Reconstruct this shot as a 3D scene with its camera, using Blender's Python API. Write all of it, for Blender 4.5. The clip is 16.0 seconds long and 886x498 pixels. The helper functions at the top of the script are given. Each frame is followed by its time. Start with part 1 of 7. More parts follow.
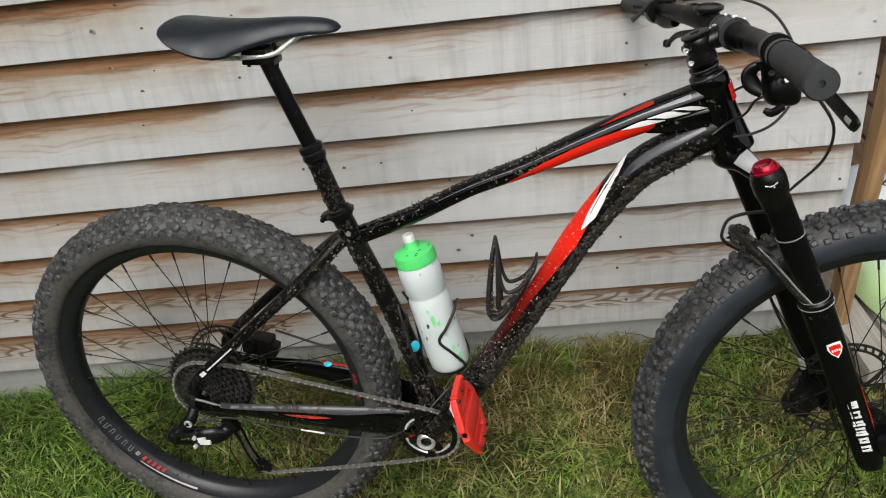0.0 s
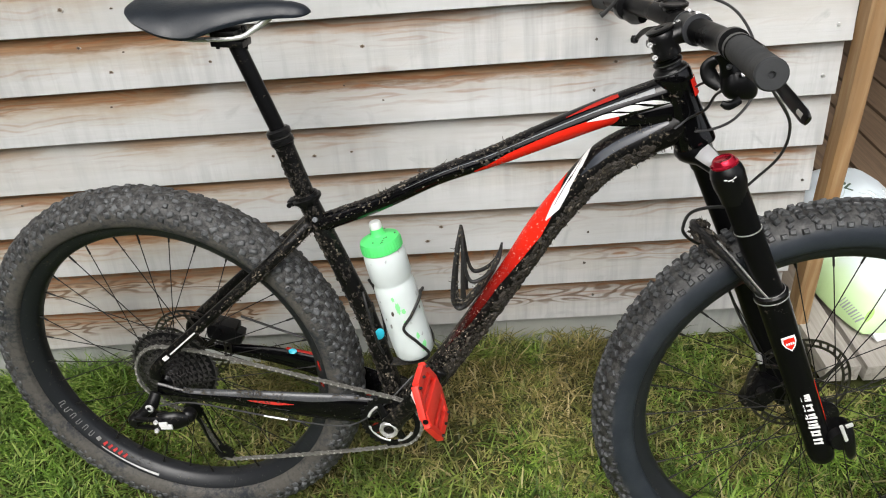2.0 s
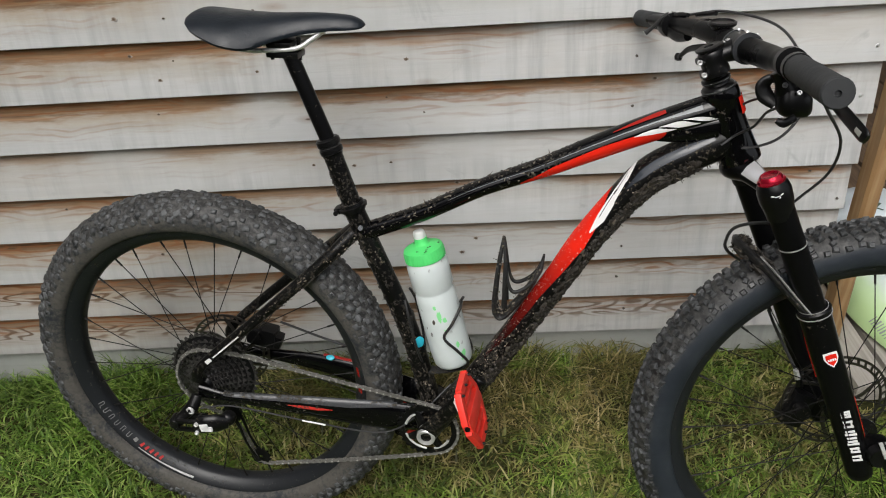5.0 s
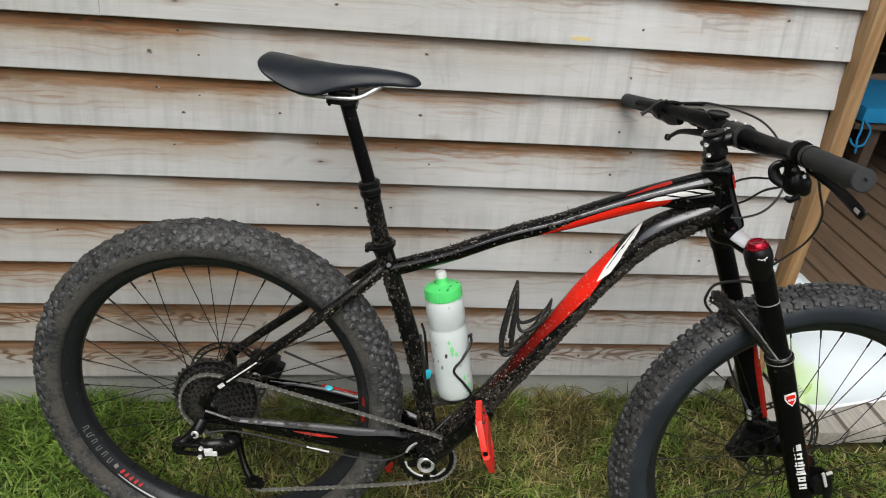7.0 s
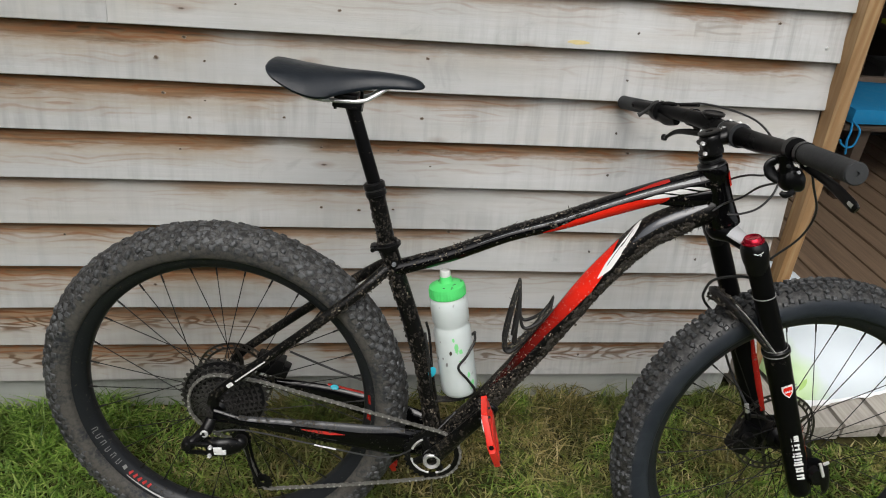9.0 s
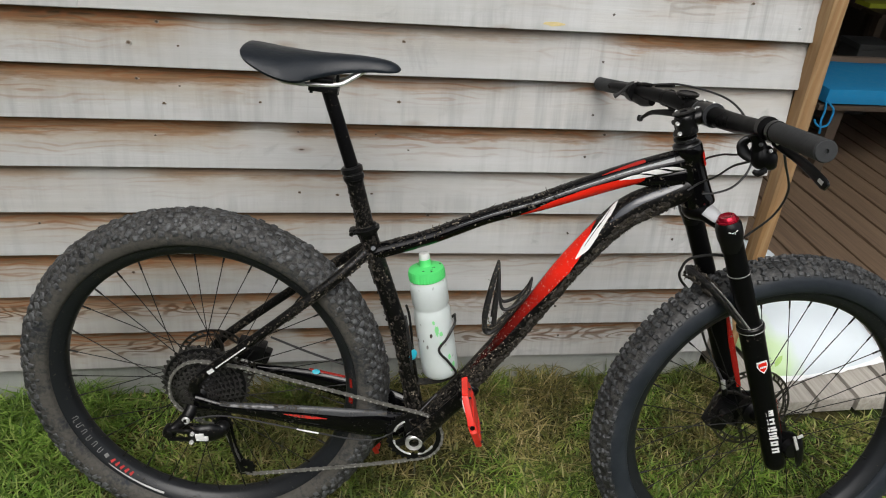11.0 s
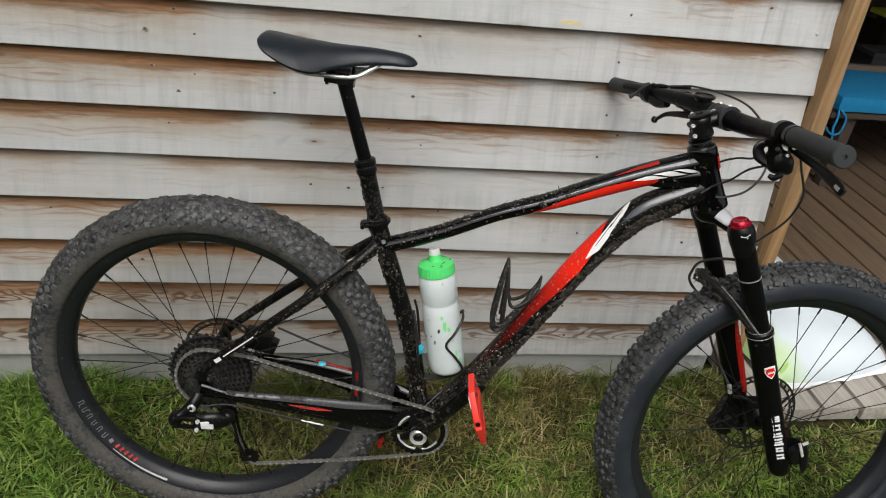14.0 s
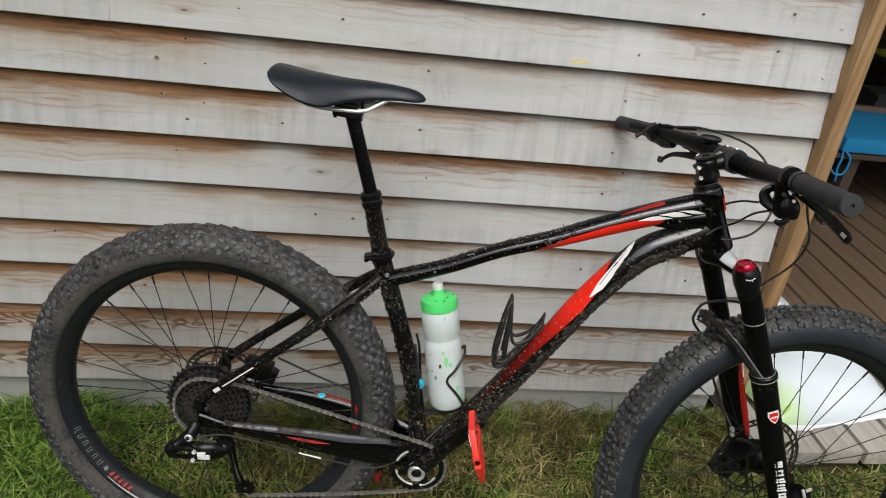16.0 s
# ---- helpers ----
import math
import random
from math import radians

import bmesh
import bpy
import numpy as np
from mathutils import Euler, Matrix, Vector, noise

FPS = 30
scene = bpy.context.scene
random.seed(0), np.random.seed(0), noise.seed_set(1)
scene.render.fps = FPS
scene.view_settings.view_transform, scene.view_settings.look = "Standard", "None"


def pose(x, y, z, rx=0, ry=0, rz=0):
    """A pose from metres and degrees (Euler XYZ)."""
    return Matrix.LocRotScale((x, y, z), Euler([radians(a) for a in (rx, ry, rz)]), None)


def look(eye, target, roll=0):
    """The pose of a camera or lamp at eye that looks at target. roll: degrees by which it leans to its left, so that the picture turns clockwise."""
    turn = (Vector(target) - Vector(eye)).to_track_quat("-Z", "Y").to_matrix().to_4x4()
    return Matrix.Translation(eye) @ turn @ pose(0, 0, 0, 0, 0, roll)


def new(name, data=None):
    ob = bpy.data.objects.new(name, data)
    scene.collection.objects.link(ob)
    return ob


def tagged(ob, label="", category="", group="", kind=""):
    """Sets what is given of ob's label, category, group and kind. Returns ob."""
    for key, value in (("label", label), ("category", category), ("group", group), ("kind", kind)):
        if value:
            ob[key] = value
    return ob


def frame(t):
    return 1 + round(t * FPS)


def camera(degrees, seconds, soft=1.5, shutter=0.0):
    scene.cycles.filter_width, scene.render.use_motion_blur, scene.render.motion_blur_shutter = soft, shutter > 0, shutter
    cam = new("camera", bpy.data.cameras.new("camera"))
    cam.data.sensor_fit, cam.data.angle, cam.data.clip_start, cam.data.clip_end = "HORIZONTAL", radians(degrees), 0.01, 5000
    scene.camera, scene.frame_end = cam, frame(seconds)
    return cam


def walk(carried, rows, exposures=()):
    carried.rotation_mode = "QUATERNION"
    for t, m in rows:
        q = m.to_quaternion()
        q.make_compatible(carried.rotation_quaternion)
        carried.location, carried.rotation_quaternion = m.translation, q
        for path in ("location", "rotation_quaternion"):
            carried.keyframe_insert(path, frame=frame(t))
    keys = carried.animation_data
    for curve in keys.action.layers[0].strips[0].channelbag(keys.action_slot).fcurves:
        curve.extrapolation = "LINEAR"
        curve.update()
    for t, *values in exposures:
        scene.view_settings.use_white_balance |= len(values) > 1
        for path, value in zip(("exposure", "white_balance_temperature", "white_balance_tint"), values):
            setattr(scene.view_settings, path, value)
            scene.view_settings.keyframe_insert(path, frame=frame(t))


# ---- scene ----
cam = camera(61.6, 16.0, soft=1.05)
EXPOSURE = 0.80
PATH = [
    (0, (0.12, -1.31, 1.346), (0.04, 0.302, 0.165), -6.8),
    (0.5, (0.113, -1.318, 1.344), (-0.02, 0.287, 0.159), -5.4),
    (1, (0.132, -1.325, 1.341), (0.082, 0.29, 0.163), -3.5),
    (1.5, (0.134, -1.327, 1.336), (0.086, 0.278, 0.144), -3.9),
    (2, (0.137, -1.326, 1.335), (0.118, 0.283, 0.147), -4.2),
    (2.5, (0.138, -1.33, 1.338), (0.154, 0.283, 0.157), -4.3),
    (3, (0.141, -1.331, 1.341), (0.157, 0.307, 0.194), -4.5),
    (3.5, (0.128, -1.335, 1.343), (0.136, 0.31, 0.206), -4.4),
    (4, (0.121, -1.336, 1.342), (0.112, 0.301, 0.201), -4.25),
    (4.5, (0.116, -1.339, 1.342), (0.09, 0.299, 0.195), -4.4),
    (4.7, (0.111, -1.339, 1.343), (0.048, 0.29, 0.184), -4.2),
    (6.8, (-0.178, -1.434, 1.381), (0.1, 0.248, 0.335), 6.8),
    (7, (-0.177, -1.442, 1.387), (0.12, 0.248, 0.359), 6.3),
    (7.5, (-0.185, -1.464, 1.383), (0.111, 0.218, 0.341), 5.4),
    (8, (-0.192, -1.469, 1.385), (0.11, 0.221, 0.359), 5.4),
    (8.5, (-0.198, -1.467, 1.387), (0.118, 0.226, 0.371), 5.5),
    (9, (-0.201, -1.471, 1.388), (0.115, 0.226, 0.378), 6.0),
    (9.5, (-0.202, -1.471, 1.385), (0.081, 0.214, 0.346), 5.4),
    (10, (-0.197, -1.468, 1.383), (0.135, 0.208, 0.344), 5.8),
    (10.2, (-0.192, -1.472, 1.385), (0.164, 0.195, 0.338), 5.6),
    (12.5, (-0.21, -1.48, 1.389), (0.144, 0.2, 0.363), 6.8),
    (13, (-0.21, -1.479, 1.386), (0.146, 0.193, 0.349), 7.3),
    (13.5, (-0.212, -1.477, 1.385), (0.16, 0.19, 0.343), 7.6),
    (14, (-0.208, -1.477, 1.383), (0.146, 0.19, 0.336), 7.6),
    (14.5, (-0.21, -1.478, 1.394), (0.144, 0.214, 0.389), 8.2),
    (15, (-0.212, -1.47, 1.388), (0.143, 0.215, 0.369), 9.0),
    (15.5, (-0.221, -1.466, 1.391), (0.104, 0.231, 0.384), 9.1),
    (16, (-0.212, -1.466, 1.394), (0.135, 0.238, 0.407), 8.8),
]
walk(cam, [(t, look(eye, target, roll)) for t, eye, target, roll in PATH], exposures=[(t, EXPOSURE + e) for t, e in ((0.0, 0.19), (0.5, 0.46), (1.0, 0.55), (2.0, 0.55), (2.5, 0.33), (3.0, 0.18), (3.5, 0.12), (4.5, 0.06), (7.0, 0.10), (7.5, 0.02), (8.0, -0.01), (9.0, 0.02), (16.0, 0.02))])

# ---- world and light ----
world = bpy.data.worlds.new("overcast_sky")
scene.world = world
world.use_nodes = True
wn, wl = world.node_tree.nodes, world.node_tree.links
sky = wn.new("ShaderNodeTexSky")
sky.sky_type = 'NISHITA'
sky.sun_disc = False
sky.sun_elevation, sky.sun_rotation = radians(50), radians(200)
sky.air_density, sky.dust_density, sky.ozone_density = 1.0, 4.0, 1.0
grey = wn.new("ShaderNodeHueSaturation")
grey.inputs["Saturation"].default_value = 0.25
wl.new(sky.outputs[0], grey.inputs["Color"])
wl.new(grey.outputs[0], wn["Background"].inputs["Color"])
wn["Background"].inputs["Strength"].default_value = 0.10
sun_data = bpy.data.lights.new("sun", 'SUN')
sun_data.energy, sun_data.angle, sun_data.color = 1.0, radians(40), (1.0, 0.97, 0.93)
sun = new("sun", sun_data)
sun.matrix_world = look((-1.0, -4.0, 6.0), (0, 0, 0))


# ---- mesh helpers ----
def part(name, bm, material, parent=None, label="", smooth=True, kind=""):
    """One bmesh as one mesh object under a thing or a part."""
    me = bpy.data.meshes.new(name)
    bm.normal_update()
    bm.to_mesh(me)
    bm.free()
    if material is not None:
        me.materials.append(material)
    if smooth:
        me.polygons.foreach_set("use_smooth", [True] * len(me.polygons))
        me.set_sharp_from_angle(angle=radians(40))
    ob = new(name, me)
    ob.parent = parent
    return tagged(ob, label=label, kind=kind)


def empty(name, m):
    ob = new(name)
    ob.matrix_world = m
    ob.empty_display_size = 0.1
    return ob


def spline(points, steps):
    """A smooth line through the points."""
    pts = [Vector(p) for p in points]
    if len(pts) < 3 or steps < 2:
        return pts
    ext = [2 * pts[0] - pts[1]] + pts + [2 * pts[-1] - pts[-2]]
    out = []
    for i in range(1, len(ext) - 2):
        a, b, c, d = ext[i - 1:i + 3]
        for k in range(steps):
            t = k / steps
            out.append(0.5 * ((2 * b) + (c - a) * t + (2 * a - 5 * b + 4 * c - d) * t * t + (3 * b - a - 3 * c + d) * t ** 3))
    return out + [pts[-1]]


def sweep(bm, points, radii, seg=12, steps=1, side=(0, 1, 0), arc=None, caps=True):
    """A tube along a line. radii: one r, or (r, q) for each point: r across the side direction, q along it."""
    line = spline(points, steps)
    n = len(line)
    if not isinstance(radii, (list, tuple)):
        radii = [radii] * len(points)
    rr = [(r, r) if not isinstance(r, (list, tuple)) else r for r in radii]
    side = Vector(side)
    rings = []
    for i, p in enumerate(line):
        k = i / (n - 1) * (len(rr) - 1)
        a, f = min(int(k), len(rr) - 2), k - min(int(k), len(rr) - 2)
        r0 = rr[a][0] * (1 - f) + rr[a + 1][0] * f
        r1 = rr[a][1] * (1 - f) + rr[a + 1][1] * f
        t = (line[min(i + 1, n - 1)] - line[max(i - 1, 0)]).normalized()
        s = side - t * side.dot(t)
        if s.length < 1e-4:
            s = Vector((1, 0, 0)) - t * t.x
        s.normalize()
        u = t.cross(s)
        if arc is None:
            angs = [2 * math.pi * j / seg for j in range(seg)]
        else:
            g = i / (n - 1)
            lo, hi = arc(g)
            angs = [lo + (hi - lo) * j / (seg - 1) for j in range(seg)]
        rings.append([bm.verts.new(p + u * (r0 * math.cos(q)) + s * (r1 * math.sin(q))) for q in angs])
    closed = arc is None
    for a, b in zip(rings, rings[1:]):
        for j in range(seg if closed else seg - 1):
            bm.faces.new((a[j], a[(j + 1) % seg], b[(j + 1) % seg], b[j]))
    if closed and caps:
        bm.faces.new(rings[0][::-1])
        bm.faces.new(rings[-1])
    return rings


def lathe(bm, profile, origin=(0, 0, 0), axis=(0, 1, 0), seg=24, closed=False):
    """Turns (radius, along) pairs round an axis."""
    ax = Vector(axis).normalized()
    e = Vector((0, 0, 1)) if abs(ax.z) < 0.9 else Vector((1, 0, 0))
    e = (e - ax * e.dot(ax)).normalized()
    f = ax.cross(e)
    o = Vector(origin)
    rings = []
    for r, h in profile:
        if r < 1e-6:
            rings.append([bm.verts.new(o + ax * h)] * seg)
        else:
            rings.append([bm.verts.new(o + ax * h + (e * math.cos(2 * math.pi * j / seg) + f * math.sin(2 * math.pi * j / seg)) * r) for j in range(seg)])
    pairs = list(zip(rings, rings[1:])) + ([(rings[-1], rings[0])] if closed else [])
    for a, b in pairs:
        for j in range(seg):
            q = [a[j], a[(j + 1) % seg], b[(j + 1) % seg], b[j]]
            q = list(dict.fromkeys(q))
            if len(q) > 2:
                try:
                    bm.faces.new(q)
                except ValueError:
                    pass
    if not closed:
        for ring, flip in ((rings[0], True), (rings[-1], False)):
            if len(set(ring)) > 2:
                bm.faces.new(ring[::-1] if flip else ring)


def box(bm, m, size, bevel=0.0):
    """A box at the pose m with softened edges."""
    made = bmesh.ops.create_cube(bm, size=1.0, matrix=m @ Matrix.Diagonal((*size, 1)))
    if bevel:
        edges = list({e for v in made["verts"] for e in v.link_edges})
        bmesh.ops.bevel(bm, geom=edges, offset=bevel, segments=2, affect='EDGES', profile=0.7)


def at(x, y, z):
    return Matrix.Translation((x, y, z))


# ---- materials ----
class Mat:
    """A node material with short words for the nodes it is made of."""

    def __init__(self, name, rough=0.6, metal=0.0, spec=0.5):
        self.m = bpy.data.materials.new(name)
        self.m.use_nodes = True
        self.n, self.l = self.m.node_tree.nodes, self.m.node_tree.links
        self.b = self.n["Principled BSDF"]
        self.b.inputs["Roughness"].default_value = rough
        self.b.inputs["Metallic"].default_value = metal
        self.b.inputs["Specular IOR Level"].default_value = spec

    def put(self, socket, value):
        if hasattr(value, "is_linked"):
            self.l.new(value, socket)
        else:
            socket.default_value = value

    def coords(self, scale=(1, 1, 1), shift=0.0):
        tc, mp = self.n.new("ShaderNodeTexCoord"), self.n.new("ShaderNodeMapping")
        mp.inputs["Scale"].default_value = scale
        self.l.new(tc.outputs["Object"], mp.inputs["Vector"])
        if shift:
            oi, mul, cmb = self.n.new("ShaderNodeObjectInfo"), self.n.new("ShaderNodeMath"), self.n.new("ShaderNodeCombineXYZ")
            mul.operation = 'MULTIPLY'
            mul.inputs[1].default_value = shift
            self.l.new(oi.outputs["Random"], mul.inputs[0])
            for k in ("X", "Y", "Z"):
                self.l.new(mul.outputs[0], cmb.inputs[k])
            self.l.new(cmb.outputs[0], mp.inputs["Location"])
        return mp.outputs[0]

    def random(self):
        return self.n.new("ShaderNodeObjectInfo").outputs["Random"]

    def island(self):
        return self.n.new("ShaderNodeNewGeometry").outputs["Random Per Island"]

    def noise(self, vec, scale=5.0, detail=4.0, rough=0.55, distort=0.0):
        t = self.n.new("ShaderNodeTexNoise")
        t.inputs["Scale"].default_value, t.inputs["Detail"].default_value = scale, detail
        t.inputs["Roughness"].default_value, t.inputs["Distortion"].default_value = rough, distort
        self.l.new(vec, t.inputs["Vector"])
        return t.outputs["Fac"]

    def voronoi(self, vec, scale=5.0, feature='F1', rnd=1.0):
        t = self.n.new("ShaderNodeTexVoronoi")
        t.feature = feature
        t.inputs["Scale"].default_value, t.inputs["Randomness"].default_value = scale, rnd
        self.l.new(vec, t.inputs["Vector"])
        return t.outputs["Distance"]

    def wave(self, vec, scale=5.0, distort=4.0, detail=2.0, axis='Z'):
        t = self.n.new("ShaderNodeTexWave")
        t.bands_direction = axis
        t.inputs["Scale"].default_value, t.inputs["Distortion"].default_value, t.inputs["Detail"].default_value = scale, distort, detail
        self.l.new(vec, t.inputs["Vector"])
        return t.outputs["Fac"]

    def ramp(self, fac, *stops):
        t = self.n.new("ShaderNodeValToRGB")
        el = t.color_ramp.elements
        while len(el) < len(stops):
            el.new(0.5)
        for e, (pos, col) in zip(el, stops):
            e.position = pos
            e.color = (*col, 1) if isinstance(col, tuple) else (col, col, col, 1)
        self.l.new(fac, t.inputs["Fac"])
        return t.outputs["Color"]

    def mix(self, fac, a, b, how='MIX'):
        t = self.n.new("ShaderNodeMix")
        t.data_type, t.blend_type = 'RGBA', how
        self.put(t.inputs[0], fac)
        for k, v in ((6, a), (7, b)):
            if isinstance(v, (int, float)):
                v = (v, v, v)
            self.put(t.inputs[k], (*v, 1) if isinstance(v, tuple) else v)
        return t.outputs[2]

    def math(self, op, a, b=0.5):
        t = self.n.new("ShaderNodeMath")
        t.operation = op
        self.put(t.inputs[0], a)
        self.put(t.inputs[1], b)
        return t.outputs[0]

    def axis(self, vec, k):
        t = self.n.new("ShaderNodeSeparateXYZ")
        self.l.new(vec, t.inputs[0])
        return t.outputs[k]

    def bump(self, height, strength=0.3, distance=0.01):
        t = self.n.new("ShaderNodeBump")
        t.inputs["Strength"].default_value, t.inputs["Distance"].default_value = strength, distance
        self.l.new(height, t.inputs["Height"])
        self.l.new(t.outputs[0], self.b.inputs["Normal"])

    def done(self, color=None, rough=None):
        if color is not None:
            self.put(self.b.inputs["Base Color"], (*color, 1) if isinstance(color, tuple) else color)
        if rough is not None:
            self.put(self.b.inputs["Roughness"], rough)
        return self.m


def plain(name, color, rough=0.5, metal=0.0, vary=0.25, scale=30.0, bump=0.15, spec=0.5):
    """A simple surface with a light mottling and a fine relief."""
    m = Mat(name, rough, metal, spec)
    c = m.coords()
    n1, n2 = m.noise(c, scale, 5), m.noise(c, scale * 0.15, 3)
    dark = tuple(v * (1 - vary) for v in color)
    light = tuple(min(1, v * (1 + vary)) for v in color)
    col = m.mix(m.math('MULTIPLY', m.math('ADD', n1, n2), 0.5), dark, light)
    if bump:
        m.bump(n1, bump, 0.002)
    return m.done(col, m.ramp(n2, (0.3, max(0.02, rough - 0.1)), (0.7, min(1, rough + 0.1))))


def weathered_wood(name, grey, brown, warm=1.0, streak=True):
    """Silvered softwood: soft long grain, brown where the board above kept it dry, resin rings and upright saw marks."""
    m = Mat(name, 0.85, spec=0.2)
    c = m.coords((1, 1, 1), 37.0)
    up = m.axis(m.coords(), 2)
    long1 = m.noise(m.coords((1.0, 22, 22), 37.0), 3.0, 6, 0.62)
    long2 = m.noise(m.coords((3.0, 130, 130), 21.0), 2.0, 4, 0.6)
    blotch = m.noise(c, 3.2, 4, 0.6)
    base = m.mix(m.ramp(long1, (0.25, 0.0), (0.75, 1.0)), tuple(v * 0.91 for v in grey), tuple(min(1, v * 1.06) for v in grey))
    base = m.mix(m.ramp(blotch, (0.5, 0.0), (0.72, 0.55)), base, tuple(min(1, v * 1.22) for v in grey))
    base = m.mix(m.ramp(blotch, (0.30, 0.5), (0.45, 0.0)), base, (grey[0] * 0.74, grey[1] * 0.71, grey[2] * 0.66))
    warmth = m.noise(m.coords((0.9, 5, 5), 83.0), 2.2, 4, 0.6)
    base = m.mix(m.ramp(warmth, (0.46, 0.0), (0.70, 0.38)), base, (grey[0] * 0.90, grey[1] * 0.80, grey[2] * 0.66))
    smear = m.noise(m.coords((7, 10, 10), 29.0), 1.3, 5, 0.6, 1.2)
    base = m.mix(m.ramp(smear, (0.60, 0.0), (0.70, 0.45)), base, tuple(v * 0.55 for v in grey))
    base = m.mix(m.ramp(long2, (0.28, 0.30), (0.36, 0.0)), base, tuple(v * 0.62 for v in grey))
    base = m.mix(m.math('MULTIPLY', m.random(), 0.28), base, tuple(v * 0.72 for v in grey))
    if streak:
        saw = m.noise(m.coords((19, 2, 1.5), 13.0), 2.0, 4, 0.62)
        area = m.noise(m.coords((1.6, 5, 5), 53.0), 1.0, 2)
        marks = m.math('MULTIPLY', m.ramp(saw, (0.45, 0.0), (0.66, 0.78)), m.ramp(area, (0.42, 0.08), (0.60, 1.0)))
        base = m.mix(marks, base, tuple(v * 0.66 for v in grey))
    # the grey is darker towards the left end, with a noisy edge
    left_tone = m.ramp(m.math('ADD', m.axis(m.coords(), 0), m.math('MULTIPLY', m.math('SUBTRACT', m.noise(m.coords((1.2, 9, 9), 61.0), 1.6, 4, 0.6), 0.5), 0.9)), (0.0, 0.26), (0.30, 0.0))
    base = m.mix(left_tone, base, (grey[0] * 0.62, grey[1] * 0.62, grey[2] * 0.58))
    at_stain = m.n.new("ShaderNodeAttribute")
    at_stain.attribute_name = "stain"
    stain = at_stain.outputs["Fac"]
    at_wash = m.n.new("ShaderNodeAttribute")
    at_wash.attribute_name = "wash"
    wash_amount = at_wash.outputs["Fac"]
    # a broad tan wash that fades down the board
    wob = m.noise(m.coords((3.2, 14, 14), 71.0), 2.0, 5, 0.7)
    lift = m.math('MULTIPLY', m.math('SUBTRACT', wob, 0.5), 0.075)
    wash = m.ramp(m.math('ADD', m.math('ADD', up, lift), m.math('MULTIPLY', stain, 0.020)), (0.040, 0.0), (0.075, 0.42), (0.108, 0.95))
    base = m.mix(m.math('MULTIPLY', m.math('MULTIPLY', wash, m.math('ADD', m.math('MULTIPLY', wash_amount, 1.25), 0.14)), warm), base, m.mix(long1, (0.225, 0.174, 0.116), (0.42, 0.350, 0.258)))
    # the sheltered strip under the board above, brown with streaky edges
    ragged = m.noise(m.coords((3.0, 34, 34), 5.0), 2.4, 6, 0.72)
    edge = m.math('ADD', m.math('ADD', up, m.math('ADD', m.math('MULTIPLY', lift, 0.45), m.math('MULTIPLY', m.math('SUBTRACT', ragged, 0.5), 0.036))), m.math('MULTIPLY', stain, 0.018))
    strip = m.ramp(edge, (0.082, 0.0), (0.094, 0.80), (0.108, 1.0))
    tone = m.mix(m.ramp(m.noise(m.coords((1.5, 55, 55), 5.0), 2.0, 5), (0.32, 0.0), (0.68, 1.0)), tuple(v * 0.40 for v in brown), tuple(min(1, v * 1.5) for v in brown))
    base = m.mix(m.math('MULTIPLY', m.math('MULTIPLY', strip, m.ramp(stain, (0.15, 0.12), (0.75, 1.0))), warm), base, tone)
    base = m.mix(m.ramp(stain, (0.87, 0.0), (1.0, 0.30)), base, m.mix(ragged, (0.14, 0.110, 0.084), (0.33, 0.285, 0.235)))
    # flame-shaped rings of resin in the stained boards
    heart = m.math('ADD', m.math('MULTIPLY', m.noise(m.coords((2.0, 0, 0), 31.0), 1.0, 1.0), 0.03), 0.042)
    arch = m.math('MULTIPLY', m.math('ABSOLUTE', m.math('SUBTRACT', up, heart)), 34.0)
    field = m.math('ADD', m.math('MULTIPLY', arch, 2.2), m.math('MULTIPLY', m.noise(m.coords((7.0, 16, 16), 31.0), 1.0, 2.0, 0.45), 4.0))
    fl = m.math('PINGPONG', m.math('MULTIPLY', field, 2.0), 1.0)
    where = m.ramp(m.noise(m.coords((2.4, 16, 16), 43.0), 1.4, 3), (0.44, 0.0), (0.56, 1.0))
    rust = m.math('MULTIPLY', m.ramp(fl, (0.55, 0.0), (0.85, 1.0)), where)
    base = m.mix(m.math('MULTIPLY', m.math('MULTIPLY', rust, wash), m.math('MULTIPLY', stain, 1.3 * warm)), base, (0.23, 0.100, 0.045))
    eyes = m.math('PINGPONG', m.math('MULTIPLY', m.noise(m.coords((8.0, 30, 36), 47.0), 1.0, 1.0, 0.4, 0.35), 13.0), 1.0)
    rings = m.math('MULTIPLY', m.math('MULTIPLY', m.ramp(eyes, (0.20, 1.0), (0.52, 0.0)), m.ramp(arch, (0.0, 1.0), (0.45, 0.9), (0.80, 0.0))), m.ramp(stain, (0.885, 0.0), (0.94, 1.0)))
    base = m.mix(m.math('MULTIPLY', rings, m.ramp(blotch, (0.30, 0.45), (0.55, 0.90))), base, tuple(v * 0.46 for v in brown))
    # rusty eyes in the sheltered strip of the better-kept boards
    kept = m.math('MULTIPLY', m.ramp(stain, (0.78, 0.0), (0.85, 1.0)), m.ramp(m.math('ADD', up, m.math('MULTIPLY', lift, 0.3)), (0.078, 0.0), (0.089, 1.0)))
    rusty = m.math('MULTIPLY', m.ramp(eyes, (0.16, 1.0), (0.46, 0.0)), m.ramp(m.noise(m.coords((3.4, 20, 20), 77.0), 1.2, 3), (0.40, 0.0), (0.52, 1.0)))
    base = m.mix(m.math('MULTIPLY', m.math('MULTIPLY', kept, rusty), 0.8 * warm), base, (0.27, 0.115, 0.050))
    # small knots with rings round them
    vk = m.voronoi(m.coords((2.1, 1.0, 6.5), 17.0), 1.5)
